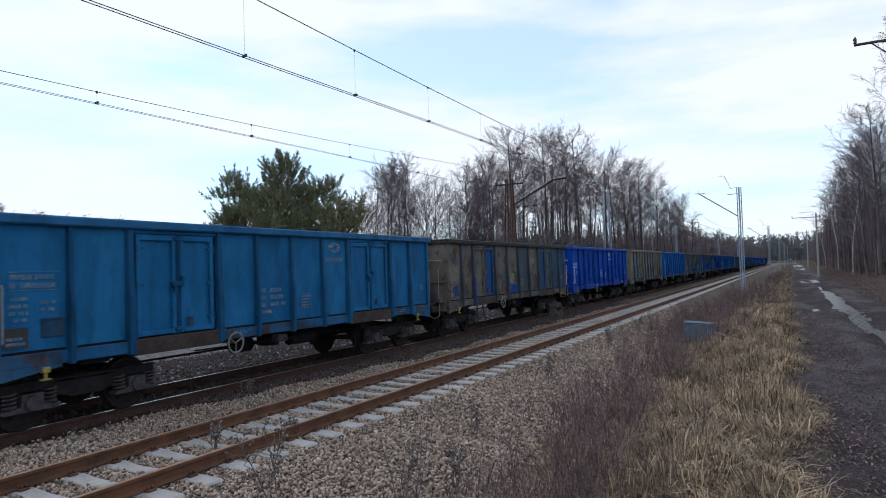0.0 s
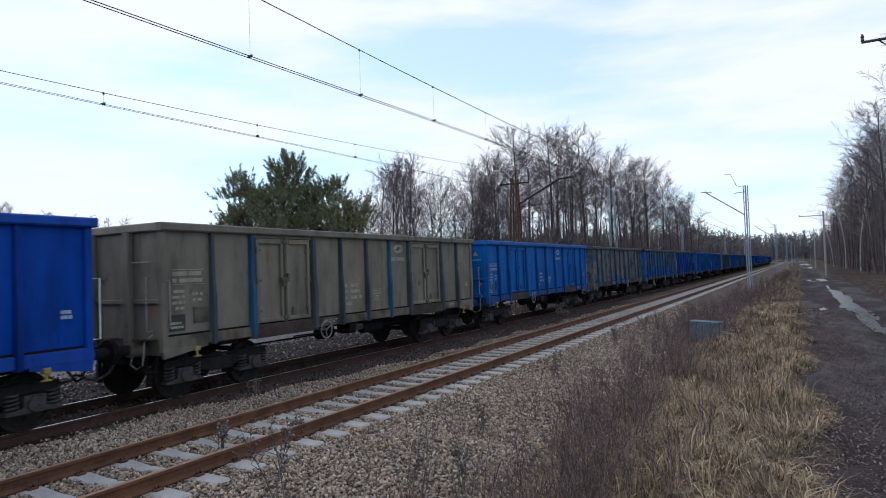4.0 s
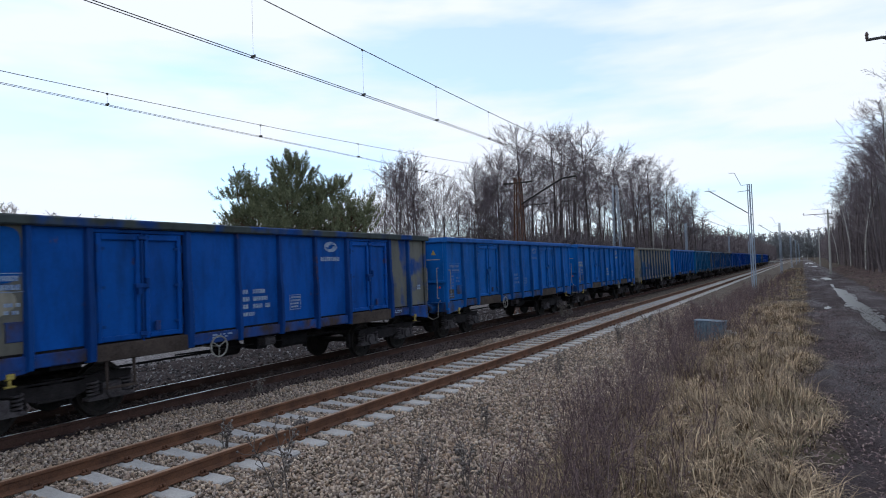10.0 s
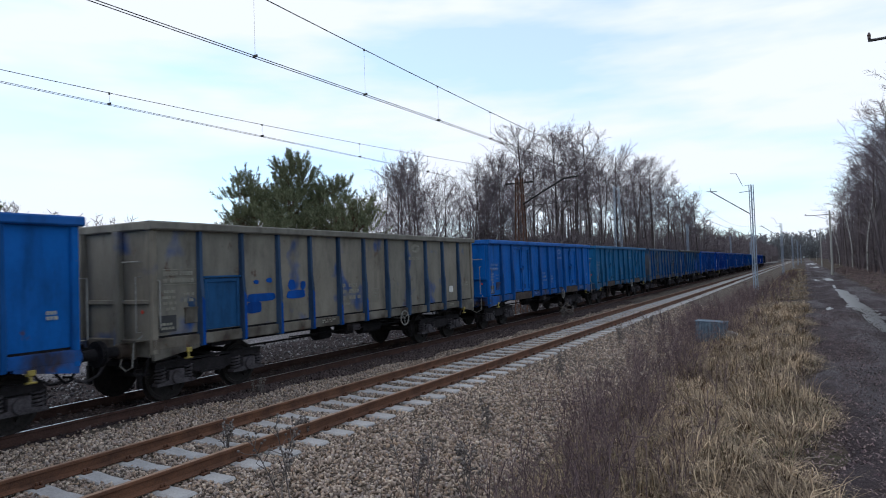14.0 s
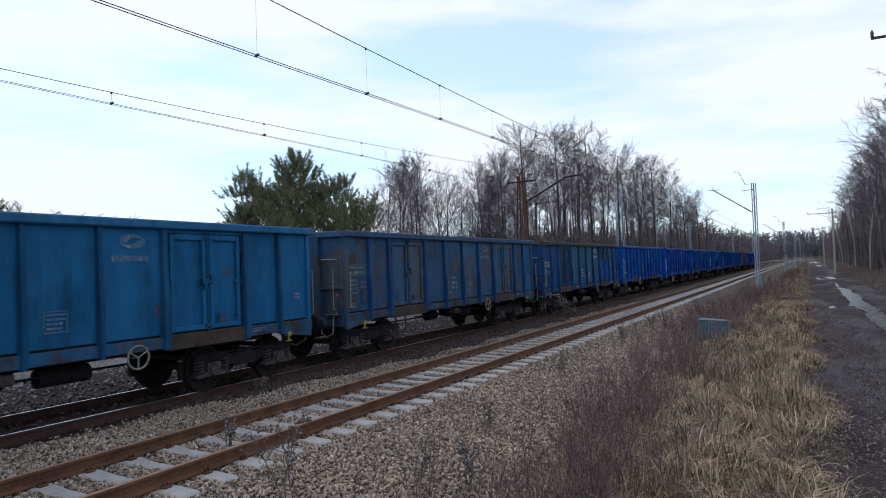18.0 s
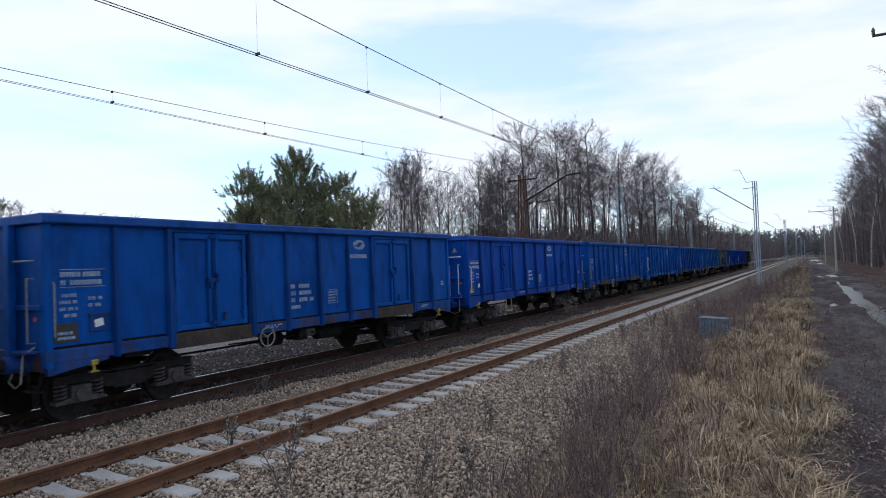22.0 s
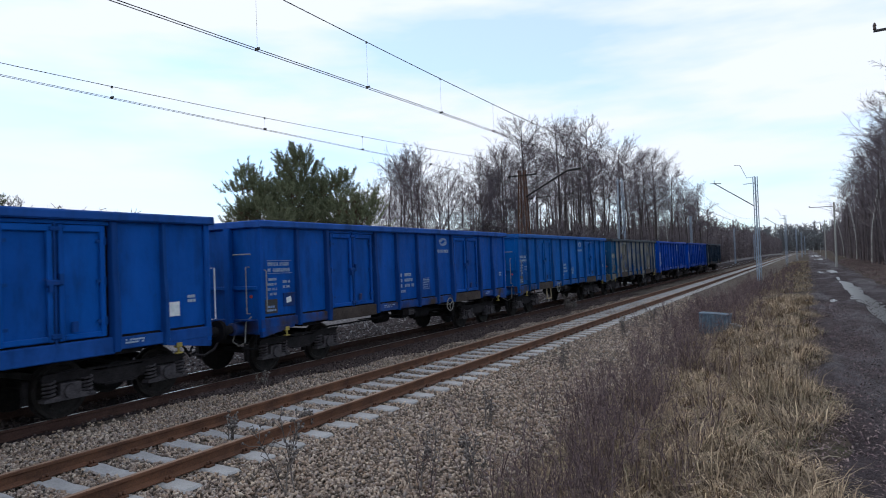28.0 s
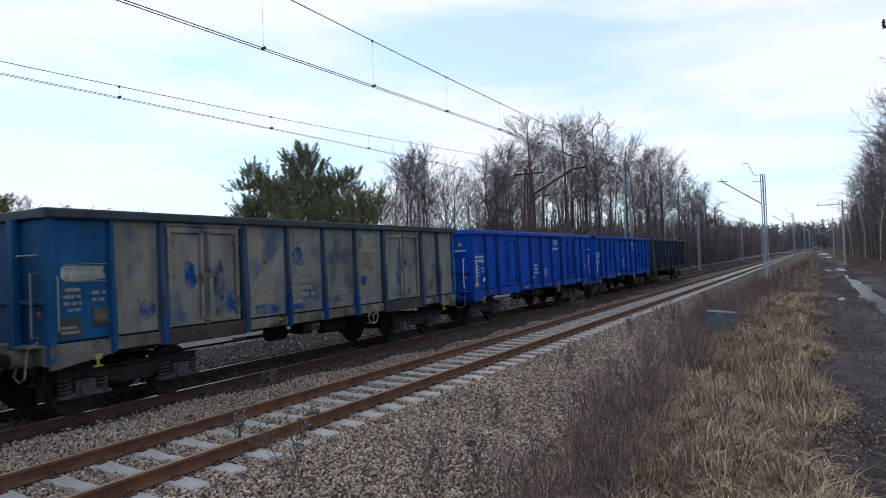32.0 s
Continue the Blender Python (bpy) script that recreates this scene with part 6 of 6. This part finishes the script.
def ballast():
    rng = np.random.default_rng(8)
    px = [-10.6, -10.5, -9.9, -8.9, -6.2, -5.6, -4.4, -3.6, -3.0, -2.4]
    pz = [-0.175, -0.175, -0.19, -0.215, -0.215, -0.29, -0.35, -0.37, -0.36, -0.3]
    rows = []
    for y0, y1, per in ((-6.0, 3.0, 170), (3.0, 9.0, 740), (9.0, 15.0, 500), (15.0, 24.0, 260), (24.0, 40.0, 90)):
        n = int((y1 - y0) * 7.9 * per)
        x, y = rng.uniform(-10.55, -2.6, n), rng.uniform(y0, y1, n)
        keep = ((y < 3) | (x > -1.45 * y - 4.5)) & ((x < -3.4) | (rng.random(n) < 0.35)) & ((y < 3) | (x > -10.3 + 0.75 * np.clip((y - 8) / 8, 0, 1) + 0.14 * np.sin(y * 2.1)) | (rng.random(n) < 0.15)) & ((np.abs(x - NEAR) > 1.36) | (np.abs((y - 5.074 + 0.3) % 0.6 - 0.3) > rng.uniform(0.09, 0.16, n)))
        x, y = x[keep], y[keep]
        rows.append(np.stack([x, y, np.interp(x, px, pz) + rng.uniform(-0.012, 0.02, len(x))], -1))
    stones("ballast_stones", np.concatenate(rows), 0.0232, M_STONE, "grey-brown broken ballast stones", 1)
    n = 5200
    x, y = rng.uniform(-13.4, -10.6, n), rng.uniform(4, 26, n)
    stones("dark_ballast_stones", np.stack([x, y, -0.17 + rng.uniform(-0.01, 0.015, n)], -1), 0.032, M_DARKSTONE, "oil-darkened ballast stones of the used track", 2)
    n = 16000
    x, y = rng.uniform(-10.6, -9.4, n), 8 + 34 * rng.random(n) ** 1.3
    k = (x < -10.3 + 0.75 * np.clip((y - 8) / 8, 0, 1) + 0.14 * np.sin(y * 2.1))
    x, y = x[k], y[k]
    stones("sooty_ballast_stones", np.stack([x, y, np.interp(x, px, pz) + 0.022 + 0 * x], -1), 0.03, M_DARKSTONE, "soot-brown stones between the two tracks", 4)
    n = 9000
    x, y = -13.5 - 5.4 * rng.random(n) ** 1.3, 5 + 45 * rng.random(n) ** 1.4
    stones("lineside_stones", np.stack([x, y, np.interp(x, [-20, -18.1, -14.8, -14.2, -13.5], [-0.36, -0.4, -0.5, -0.56, -0.38]) + 0.02 + 0 * x], -1), 0.036, M_GREYSTONE, "dark grey stones with pale bits beyond the far track", 5)
    n = 5000
    x, y = rng.uniform(-0.2, 3.8, n), 5.5 + 28 * rng.random(n) ** 1.4
    stones("road_pebbles", np.stack([x, y, 0.035 + 0.02 * (rng.random(n) - 0.5)], -1), 0.013, M_ROADSTONE, "small pebbles pressed into the dirt road", 3)


def blades(name, base, length, lean, width, mat, label, seed, category="grass", turn=None):
    """Bent ribbons of grass: base (n, 3), length (n), lean 0 upright to 1 lying."""
    rng = np.random.default_rng(seed)
    n = len(base)
    a = rng.uniform(0, 2 * np.pi, n) if turn is None else turn
    d = np.stack([np.cos(a), np.sin(a), np.zeros(n)], -1)
    s = np.stack([-np.sin(a), np.cos(a), np.zeros(n)], -1) * (width * rng.uniform(0.6, 1.3, n))[:, None]
    up = np.array([0, 0, 1.0])
    ln = length[:, None]
    le = np.clip(lean, 0, 1)[:, None]
    mid = base + ln * 0.55 * (d * le * 0.75 + up * (1 - le * 0.45))
    tip = mid + ln * 0.5 * (d * (0.25 + le) + up * (0.75 - 1.05 * le))
    tip[:, 2] = np.maximum(tip[:, 2], base[:, 2] + 0.012)
    v = np.stack([base - s, base + s, mid - s * 0.8, mid + s * 0.8, tip], 1).reshape(-1, 3)
    f = (np.array([(0, 1, 3), (0, 3, 2), (2, 3, 4)])[None] + (np.arange(n) * 5)[:, None, None]).reshape(-1, 3)
    tagged(new(name, bulk(name, v, f, mat)), label, category, kind="stuff")


def tufts(rng, n, xr, yr, per, spread, keep=None):
    """Blade feet gathered in tufts."""
    x, y = rng.uniform(*xr, n), yr[0] + (yr[1] - yr[0]) * rng.random(n) ** 1.5
    if keep is not None:
        k = keep(x, y)
        x, y = x[k], y[k]
    x, y = np.repeat(x, per) + rng.normal(0, spread, len(x) * per), np.repeat(y, per) + rng.normal(0, spread, len(y) * per)
    return np.stack([x, y, np.interp(x, GX, GZ) - 0.01], -1)


def patchy(x, y, s=0.9):
    return np.sin(x * 2.3 * s + 1.7 * np.sin(y * 0.8 * s)) + np.sin(y * 1.9 * s + 1.3 * np.sin(x * 1.1 * s))


def grass():
    rng = np.random.default_rng(12)
    b = tufts(rng, 3300, (-3.1, 0.55), (5, 46), 28, 0.09, lambda x, y: (patchy(x, y) > np.where(y > 10, -0.1, -0.8)) & (x < 0.2 - 0.012 * y + 0.3 * np.sin(y * 1.3) + 0.15 * np.sin(y * 3.7)))
    n = len(b)
    far = np.clip((b[:, 1] - 10) / 8, 0, 1)
    blades("dry_grass", b, rng.uniform(0.12, 0.5, n) * (1 - 0.25 * far) * (0.75 + 0.3 * patchy(b[:, 0], b[:, 1], 1.7) / 2), rng.uniform(0.35, 1.1, n) + 0.25 * far, 0.0048, M_STRAW, "straw-coloured flattened winter grass", 1)
    n = 52000
    b = np.stack([rng.uniform(-3.2, 0.45, n), 5 + 33 * rng.random(n) ** 1.5, np.zeros(n)], -1)
    b = b[b[:, 0] < 0.25 - 0.012 * b[:, 1] + 0.35 * np.sin(b[:, 1] * 1.3)]
    n = len(b)
    b[:, 2] = np.interp(b[:, 0], GX, GZ) + rng.uniform(0.0, 0.05, n)
    blades("straw_litter", b, rng.uniform(0.1, 0.34, n), np.full(n, 1.0), 0.005, M_STRAW, "broken straw lying criss-cross on the ground", 6)
    # flopped tussocks, each combed its own way
    m, per = 640, 62
    x, y = rng.uniform(-2.6, 0.35, m), 5 + 30 * rng.random(m) ** 1.5
    k = (x < 0.1 - 0.012 * y + 0.3 * np.sin(y * 1.3)) & (x > -2.2 - 0.05 * y)
    x, y = x[k], y[k]
    way = np.repeat(rng.uniform(0, 2 * np.pi, len(x)), per)
    n = len(way)
    bx, by = np.repeat(x, per) + rng.normal(0, 0.075, n), np.repeat(y, per) + rng.normal(0, 0.075, n)
    big = np.repeat(rng.uniform(0.55, 1.25, len(x)), per)
    blades("grass_tussocks", np.stack([bx, by, np.interp(bx, GX, GZ) - 0.01], -1), big * rng.uniform(0.25, 0.7, n), rng.uniform(0.35, 1.05, n), 0.0056, M_LIGHTSTRAW,
           "long straw tussocks flopped over in clumps", 9, turn=way + rng.normal(0, 0.75, n))
    # leaf litter and crumbs of soil along the road's edge
    n = 9000
    x, y = -0.3 + rng.normal(0.6, 0.75, n), 5.5 + 26 * rng.random(n) ** 1.4
    b = np.stack([x, y, np.maximum(np.interp(x, GX, GZ), 0.02) + rng.uniform(0.0, 0.025, n)], -1)
    blades("leaf_litter", b, rng.uniform(0.02, 0.09, n), np.full(n, 1.0), 0.009, M_BRUSH, "crumbled brown leaves and straw along the road's edge", 10, "leaf litter")
    b = tufts(rng, 1500, (-3.2, 0.0), (5, 30), 16, 0.06, lambda x, y: patchy(x + 3, y) > 0.5)
    n = len(b)
    blades("tall_dry_grass", b, rng.uniform(0.3, 0.75, n), rng.uniform(0.05, 0.7, n), 0.0042, M_STRAW, "taller tufts of dry straw grass", 2)
    b = tufts(rng, 520, (-2.6, 0.2), (5, 16), 18, 0.06, lambda x, y: patchy(x + 7, y + 3) > 0.75)
    n = len(b)
    blades("green_grass", b, rng.uniform(0.08, 0.24, n), rng.uniform(0.1, 0.8, n), 0.004, M_GREEN, "small patches of green winter grass", 3)
    b = tufts(rng, 3200, (-4.4, 0.0), (40, 150), 12, 0.22, lambda x, y: (x > -4.4 + 0.004 * y) & (patchy(x, y) > 0.1))
    n = len(b)
    blades("verge_grass", b, rng.uniform(0.15, 0.5, n), rng.uniform(0.3, 1.1, n), 0.009, M_STRAW, "dry grass along the far verge", 4)
    b = tufts(rng, 900, (-3.1, 0.1), (-7, 5.2), 18, 0.11, lambda x, y: patchy(x, y) > -0.9)
    n = len(b)
    blades("nearby_dry_grass", b, rng.uniform(0.12, 0.5, n), rng.uniform(0.35, 1.1, n), 0.005, M_STRAW, "straw-coloured winter grass beside the road", 11)
    b = tufts(rng, 900, (3.8, 9), (-7, 26), 18, 0.14)
    n = len(b)
    blades("bank_dry_grass", b, rng.uniform(0.15, 0.5, n), rng.uniform(0.2, 1.0, n), 0.006, M_STRAW, "brown dry grass on the bank across the road", 12)
    b = tufts(rng, 3600, (3.9, 12), (24, 130), 14, 0.2)
    n = len(b)
    blades("bank_grass", b, rng.uniform(0.12, 0.34, n), rng.uniform(0.4, 1.1, n), 0.009, M_BRUSH, "brown dry grass on the bank below the wood", 5)


def bush_rods(seed, stems, h, stout=1.0, twigs=2):
    """Rods of one dry shrubby plant with fine side twigs."""
    rng = np.random.default_rng(seed)
    P, Q, A, B = [], [], [], []
    for k in range(stems):
        a = rng.uniform(0, 2 * np.pi)
        lean = rng.uniform(0.02, 0.35)
        d = np.array([math.cos(a) * lean, math.sin(a) * lean, 1.0])
        p = np.array([rng.normal(0, 0.07), rng.normal(0, 0.07), -0.03])
        ln = h * rng.uniform(0.55, 1.1)
        for i in range(4):
            d = d + rng.normal(0, 0.1, 3)
            d /= np.linalg.norm(d)
            q = p + d * ln / 4
            P.append(p), Q.append(q), A.append(0.0055 * (1 - i / 6)), B.append(0.0055 * (1 - (i + 1) / 6))
            if i > 0:
                for j in range(twigs):
                    u = rng.uniform(0, 1)
                    s = p * (1 - u) + q * u
                    e = d * 0.8 + rng.normal(0, 0.6, 3)
                    e /= np.linalg.norm(e)
                    L = ln * rng.uniform(0.08, 0.22)
                    P.append(s), Q.append(s + e * L), A.append(0.003), B.append(0.0018)
                    for g in range(1):
                        c = s + e * L * rng.uniform(0.4, 1.0)
                        w = e + rng.normal(0, 0.7, 3)
                        w /= np.linalg.norm(w)
                        P.append(c), Q.append(c + w * L * 0.4), A.append(0.0026), B.append(0.0016)
            p = q
    return rods(np.array(P), np.array(Q), np.array(A) * stout, np.array(B) * stout, 3)


def brush():
    """The band of leafless stalks between ballast and grass."""
    rng = np.random.default_rng(21)
    vs, fs, k = [], [], 0
    for t in range(5):
        tv, tf = bush_rods(100 + t, 6, 0.76)
        n = 88
        y = 5.2 + 48 * rng.random(n) ** 1.3
        mid = np.interp(y, [5, 7, 10, 17, 28, 48], [-2.15, -2.2, -2.6, -3.2, -3.6, -3.3])
        x = mid + rng.normal(0, 0.52, n) + np.where(rng.random(n) < 0.25, rng.uniform(0, 2.2, n), 0) * (y > 13)
        m = np.zeros((n, 3, 4))
        m[:, :, :3] = turns(rng, n, False) * rng.uniform(0.5, 1.4, n)[:, None, None]
        m[:, :, 3] = np.stack([x, y, np.where(x < -3.2, -0.36, np.interp(x, GX, GZ))], -1)
        a, b = scatter(tv, tf, m)
        vs.append(a), fs.append(b + k)
        k += len(a)
    # low dark bushes along the far verge
    for t in range(2):
        tv, tf = bush_rods(150 + t, 9, 0.9, 2.6, 2)
        n = 60
        y = 26 + 80 * rng.random(n) ** 1.2
        x = np.interp(y, [26, 50, 110], [-3.6, -2.9, -1.6]) + rng.normal(0, 0.8, n)
        m = np.zeros((n, 3, 4))
        m[:, :, :3] = turns(rng, n, False) * rng.uniform(0.4, 1.15, n)[:, None, None]
        m[:, :, 3] = np.stack([x, y, np.where(x < -3.2, -0.38, np.interp(x, GX, GZ))], -1)
        a, b = scatter(tv, tf, m)
        vs.append(a), fs.append(b + k)
        k += len(a)
    # tall single stalks, and a thicker clump about the cable box
    for t in range(3):
        tv, tf = bush_rods(140 + t, 3, 1.15, 1.15, 3)
        n = 46
        y = 5.4 + 30 * rng.random(n) ** 1.3
        x = np.interp(y, [5, 7, 10, 17, 28, 48], [-2.3, -2.4, -2.8, -3.4, -3.8, -3.4]) + rng.normal(0, 0.75, n)
        box = rng.random(n) < 0.34
        x = np.where(box, rng.choice([-3.25, -2.2, -1.95, -3.5], n) + rng.normal(0, 0.22, n), x)
        y = np.where(box, rng.uniform(21.4, 24.5, n), y)
        m = np.zeros((n, 3, 4))
        m[:, :, :3] = turns(rng, n, False) * rng.uniform(0.55, 1.1, n)[:, None, None]
        m[:, :, 3] = np.stack([x, y, np.where(x < -3.2, -0.36, np.interp(x, GX, GZ))], -1)
        a, b = scatter(tv, tf, m)
        vs.append(a), fs.append(b + k)
        k += len(a)
    tagged(new("dry_brush", bulk("dry_brush", np.concatenate(vs), np.concatenate(fs), M_BRUSH)), "leafless purple-brown stalks beside the ballast", "brush", kind="stuff")


def weed(x, y, z, h, seed, stems, label):
    v, f = bush_rods(seed, stems, h, 1.9, 7)
    w = thing("dry_weed", pose(x, y, z), label, "weed", "dry weeds by the track")
    part("growth", bulk("growth", v, f, M_WEED), None, w)["kind"] = "stuff"
    rng = np.random.default_rng(seed)
    c = v.reshape(-1, 6, 3)[:, 4]
    c = c[c[:, 2] > h * 0.45]
    c = c[rng.random(len(c)) < 0.5]
    iv, jf = icosahedron()
    m = np.zeros((len(c), 3, 4))
    m[:, :, :3] = turns(rng, len(c)) * 0.017
    m[:, :, 3] = c
    if len(c):
        part("seed_fluff", bulk("seed_fluff", *scatter(iv, jf, m), M_WEED), None, w)["kind"] = "stuff"


M_WEED = leaf_mat("grey_weed_stalks", [(0.075, 0.062, 0.06), (0.17, 0.145, 0.135), (0.32, 0.28, 0.25)], 0.9)
ballast()
grass()
brush()
for k, (x, y, z, h, n) in enumerate([(-5.35, 5.6, -0.33, 0.95, 3), (-4.05, 6.5, -0.36, 0.7, 4), (-10.15, 10.1, -0.27, 0.45, 6), (-7.5, 6.75, -0.22, 0.4, 5), (-3.6, 6.9, -0.37, 0.6, 5), (-6.9, 7.6, -0.22, 0.35, 4),
                                      (-4.6, 9.5, -0.35, 0.55, 5), (-5.0, 14.5, -0.33, 0.6, 5), (-10.0, 29.5, -0.27, 0.75, 12), (-9.9, 30.2, -0.27, 0.6, 10), (-5.3, 21.0, -0.3, 0.7, 6), (-5.4, 26.0, -0.3, 0.7, 6)]):
    weed(x, y, z, h, 300 + k, n, "dry leafless weed standing in the ballast")


# ---------------------------------------------------------------- small things by the line
def crate():
    c = thing("cable_box", pose(-2.68, 22.2, -0.15, 0, 3, -4), "faded blue-grey corrugated metal box half sunk in grass", "cable box")
    part("body", Geo().box(-0.44, 0.44, -0.26, 0.26, -0.15, 0.5, 0.03), M_BOXBLUE, c)
    part("lid", Geo().box(-0.46, 0.46, -0.29, 0.29, 0.5, 0.525, 0.012), M_BOXBLUE, c, "dented lid with flaked paint")
    for k in range(9):
        x = -0.4 + 0.1 * k
        part("corrugation", Geo().box(x - 0.028, x + 0.028, -0.285, -0.26, -0.1, 0.49, 0.012), M_BOXBLUE, c)
    for x in (0.55, 0.7):
        part("broken_slab", Geo().box(x - 0.09, x + 0.08, -0.2, 0.05, -0.02, 0.24 - 0.25 * (x - 0.55), 0.03), M_CONCRETE, c, "pale broken slab leaning on the box")


def hose():
    p = thing("plastic_hoop", pose(-1.03, 7.45, -0.1), "pale bent plastic pipe lying in the grass", "pipe")
    part("pipe", Geo().tube([(0.17 * math.cos(t) * 1.2, 0.05 * math.sin(t), 0.02 + 0.12 * math.sin(t)) for t in [math.pi * k / 14 for k in range(15)]], 0.012, 8), M_WHITE, p)


def stick(x, y, z, L, a, tilt, r, mat, name="stick", label="pale dry stick lying in the grass"):
    s = thing(name, pose(x, y, z, 0, tilt, a), label, "stick", "sticks in the grass")
    part("wood", Geo().tube([(0, 0, 0), (L * 0.4, 0.02, 0.015), (L, -0.01, 0.0)], [r, r * 0.9, r * 0.6], 6), mat, s)


def earth_heap(x, y, w, h, seed):
    q = random.Random(seed)
    n, rings = 18, 5
    vs = []
    for k in range(rings):
        u = k / (rings - 1)
        for j in range(n):
            a = 2 * math.pi * j / n
            r = (1 - u * 0.93) * (1 + q.uniform(-0.16, 0.16))
            vs.append((w * r * math.cos(a), 0.8 * w * r * math.sin(a), -0.05 + (h + 0.05) * math.sin(u * 1.5) + q.uniform(-0.03, 0.03) * (k > 0)))
    e = thing("earth_heap", pose(x, y, gz(x)), "low dark heap of wet earth in the grass", "earth heap")
    part("earth", Geo().add(vs, [(k * n + j, k * n + (j + 1) % n, k * n + n + (j + 1) % n, k * n + n + j) for k in range(rings - 1) for j in range(n)] + [tuple(range((rings - 1) * n, rings * n))]), M_ROAD, e, "", True)


earth_heap(-1.4, 15.9, 0.42, 0.14, 4)
earth_heap(-0.75, 21.5, 0.7, 0.12, 5)
M_STICK = plain("bleached_stick", (0.22, 0.18, 0.13), (0.4, 0.34, 0.26), 8, 0.85)
crate()
hose()
for k in range(14):
    q = random.Random(70 + k)
    stick(q.uniform(-1.6, 0.2), q.uniform(6.6, 12), q.uniform(-0.03, 0.06), q.uniform(0.15, 0.4), q.uniform(0, 360), q.uniform(-15, 5), q.uniform(0.004, 0.008), M_STICK)


def far_platform():
    """Pale paved level crossing and posts where the line meets the wood."""
    c = thing("level_crossing", pose(0, 0, 0), "pale paved road crossing the line far off", "level crossing", kind="structure")
    part("paving", Geo().box(-30, 22, 408, 416, -0.3, 0.15), M_CONCRETE, c)
    for x in (-16, -6, 2.5, 6, 12):
        b = thing("marker_post", pose(x, 405, 0.3), "white far-off post by the crossing", "post", "posts by the crossing")
        part("post", Geo().tube([(0, 0, 0), (0, 0, 3.2)], 0.1, 8), M_CONCRETE, b)


far_platform()


# ---------------------------------------------------------------- what moves
def motions():
    ts, ss = [t for t, s in TRAIN], [s for t, s in TRAIN]
    for i, w in enumerate(WAGONS):
        off = PITCH * i + 7.57
        walk(w, [(t, pose(FAR, s + off, 0)) for t, s in TRAIN])
        # the wheels roll while the wagon is near
        fine = np.arange(0, 961, 2) / FPS
        way = np.interp(fine, ts, ss)
        near = np.abs(way + off) < 22
        if not near.any():
            continue
        t0, t1 = fine[near][0], fine[near][-1]
        steps = [t for t in fine if t0 <= t <= t1]
        for o in w.children_recursive:
            if o.name.startswith("wheelset"):
                at = o.matrix_basis.translation.copy()
                start = float(np.interp(t0, ts, ss))
                rows = [(t, Matrix.Translation(at) @ Matrix.Rotation((float(np.interp(t, ts, ss)) - start) / 0.46 * -1.0, 4, "X")) for t in steps]
                if t0 > 0:
                    rows.insert(0, (0.0, rows[0][1]))
                if t1 < 32:
                    rows.append((32.0, rows[-1][1]))
                walk(o, rows)


motions()
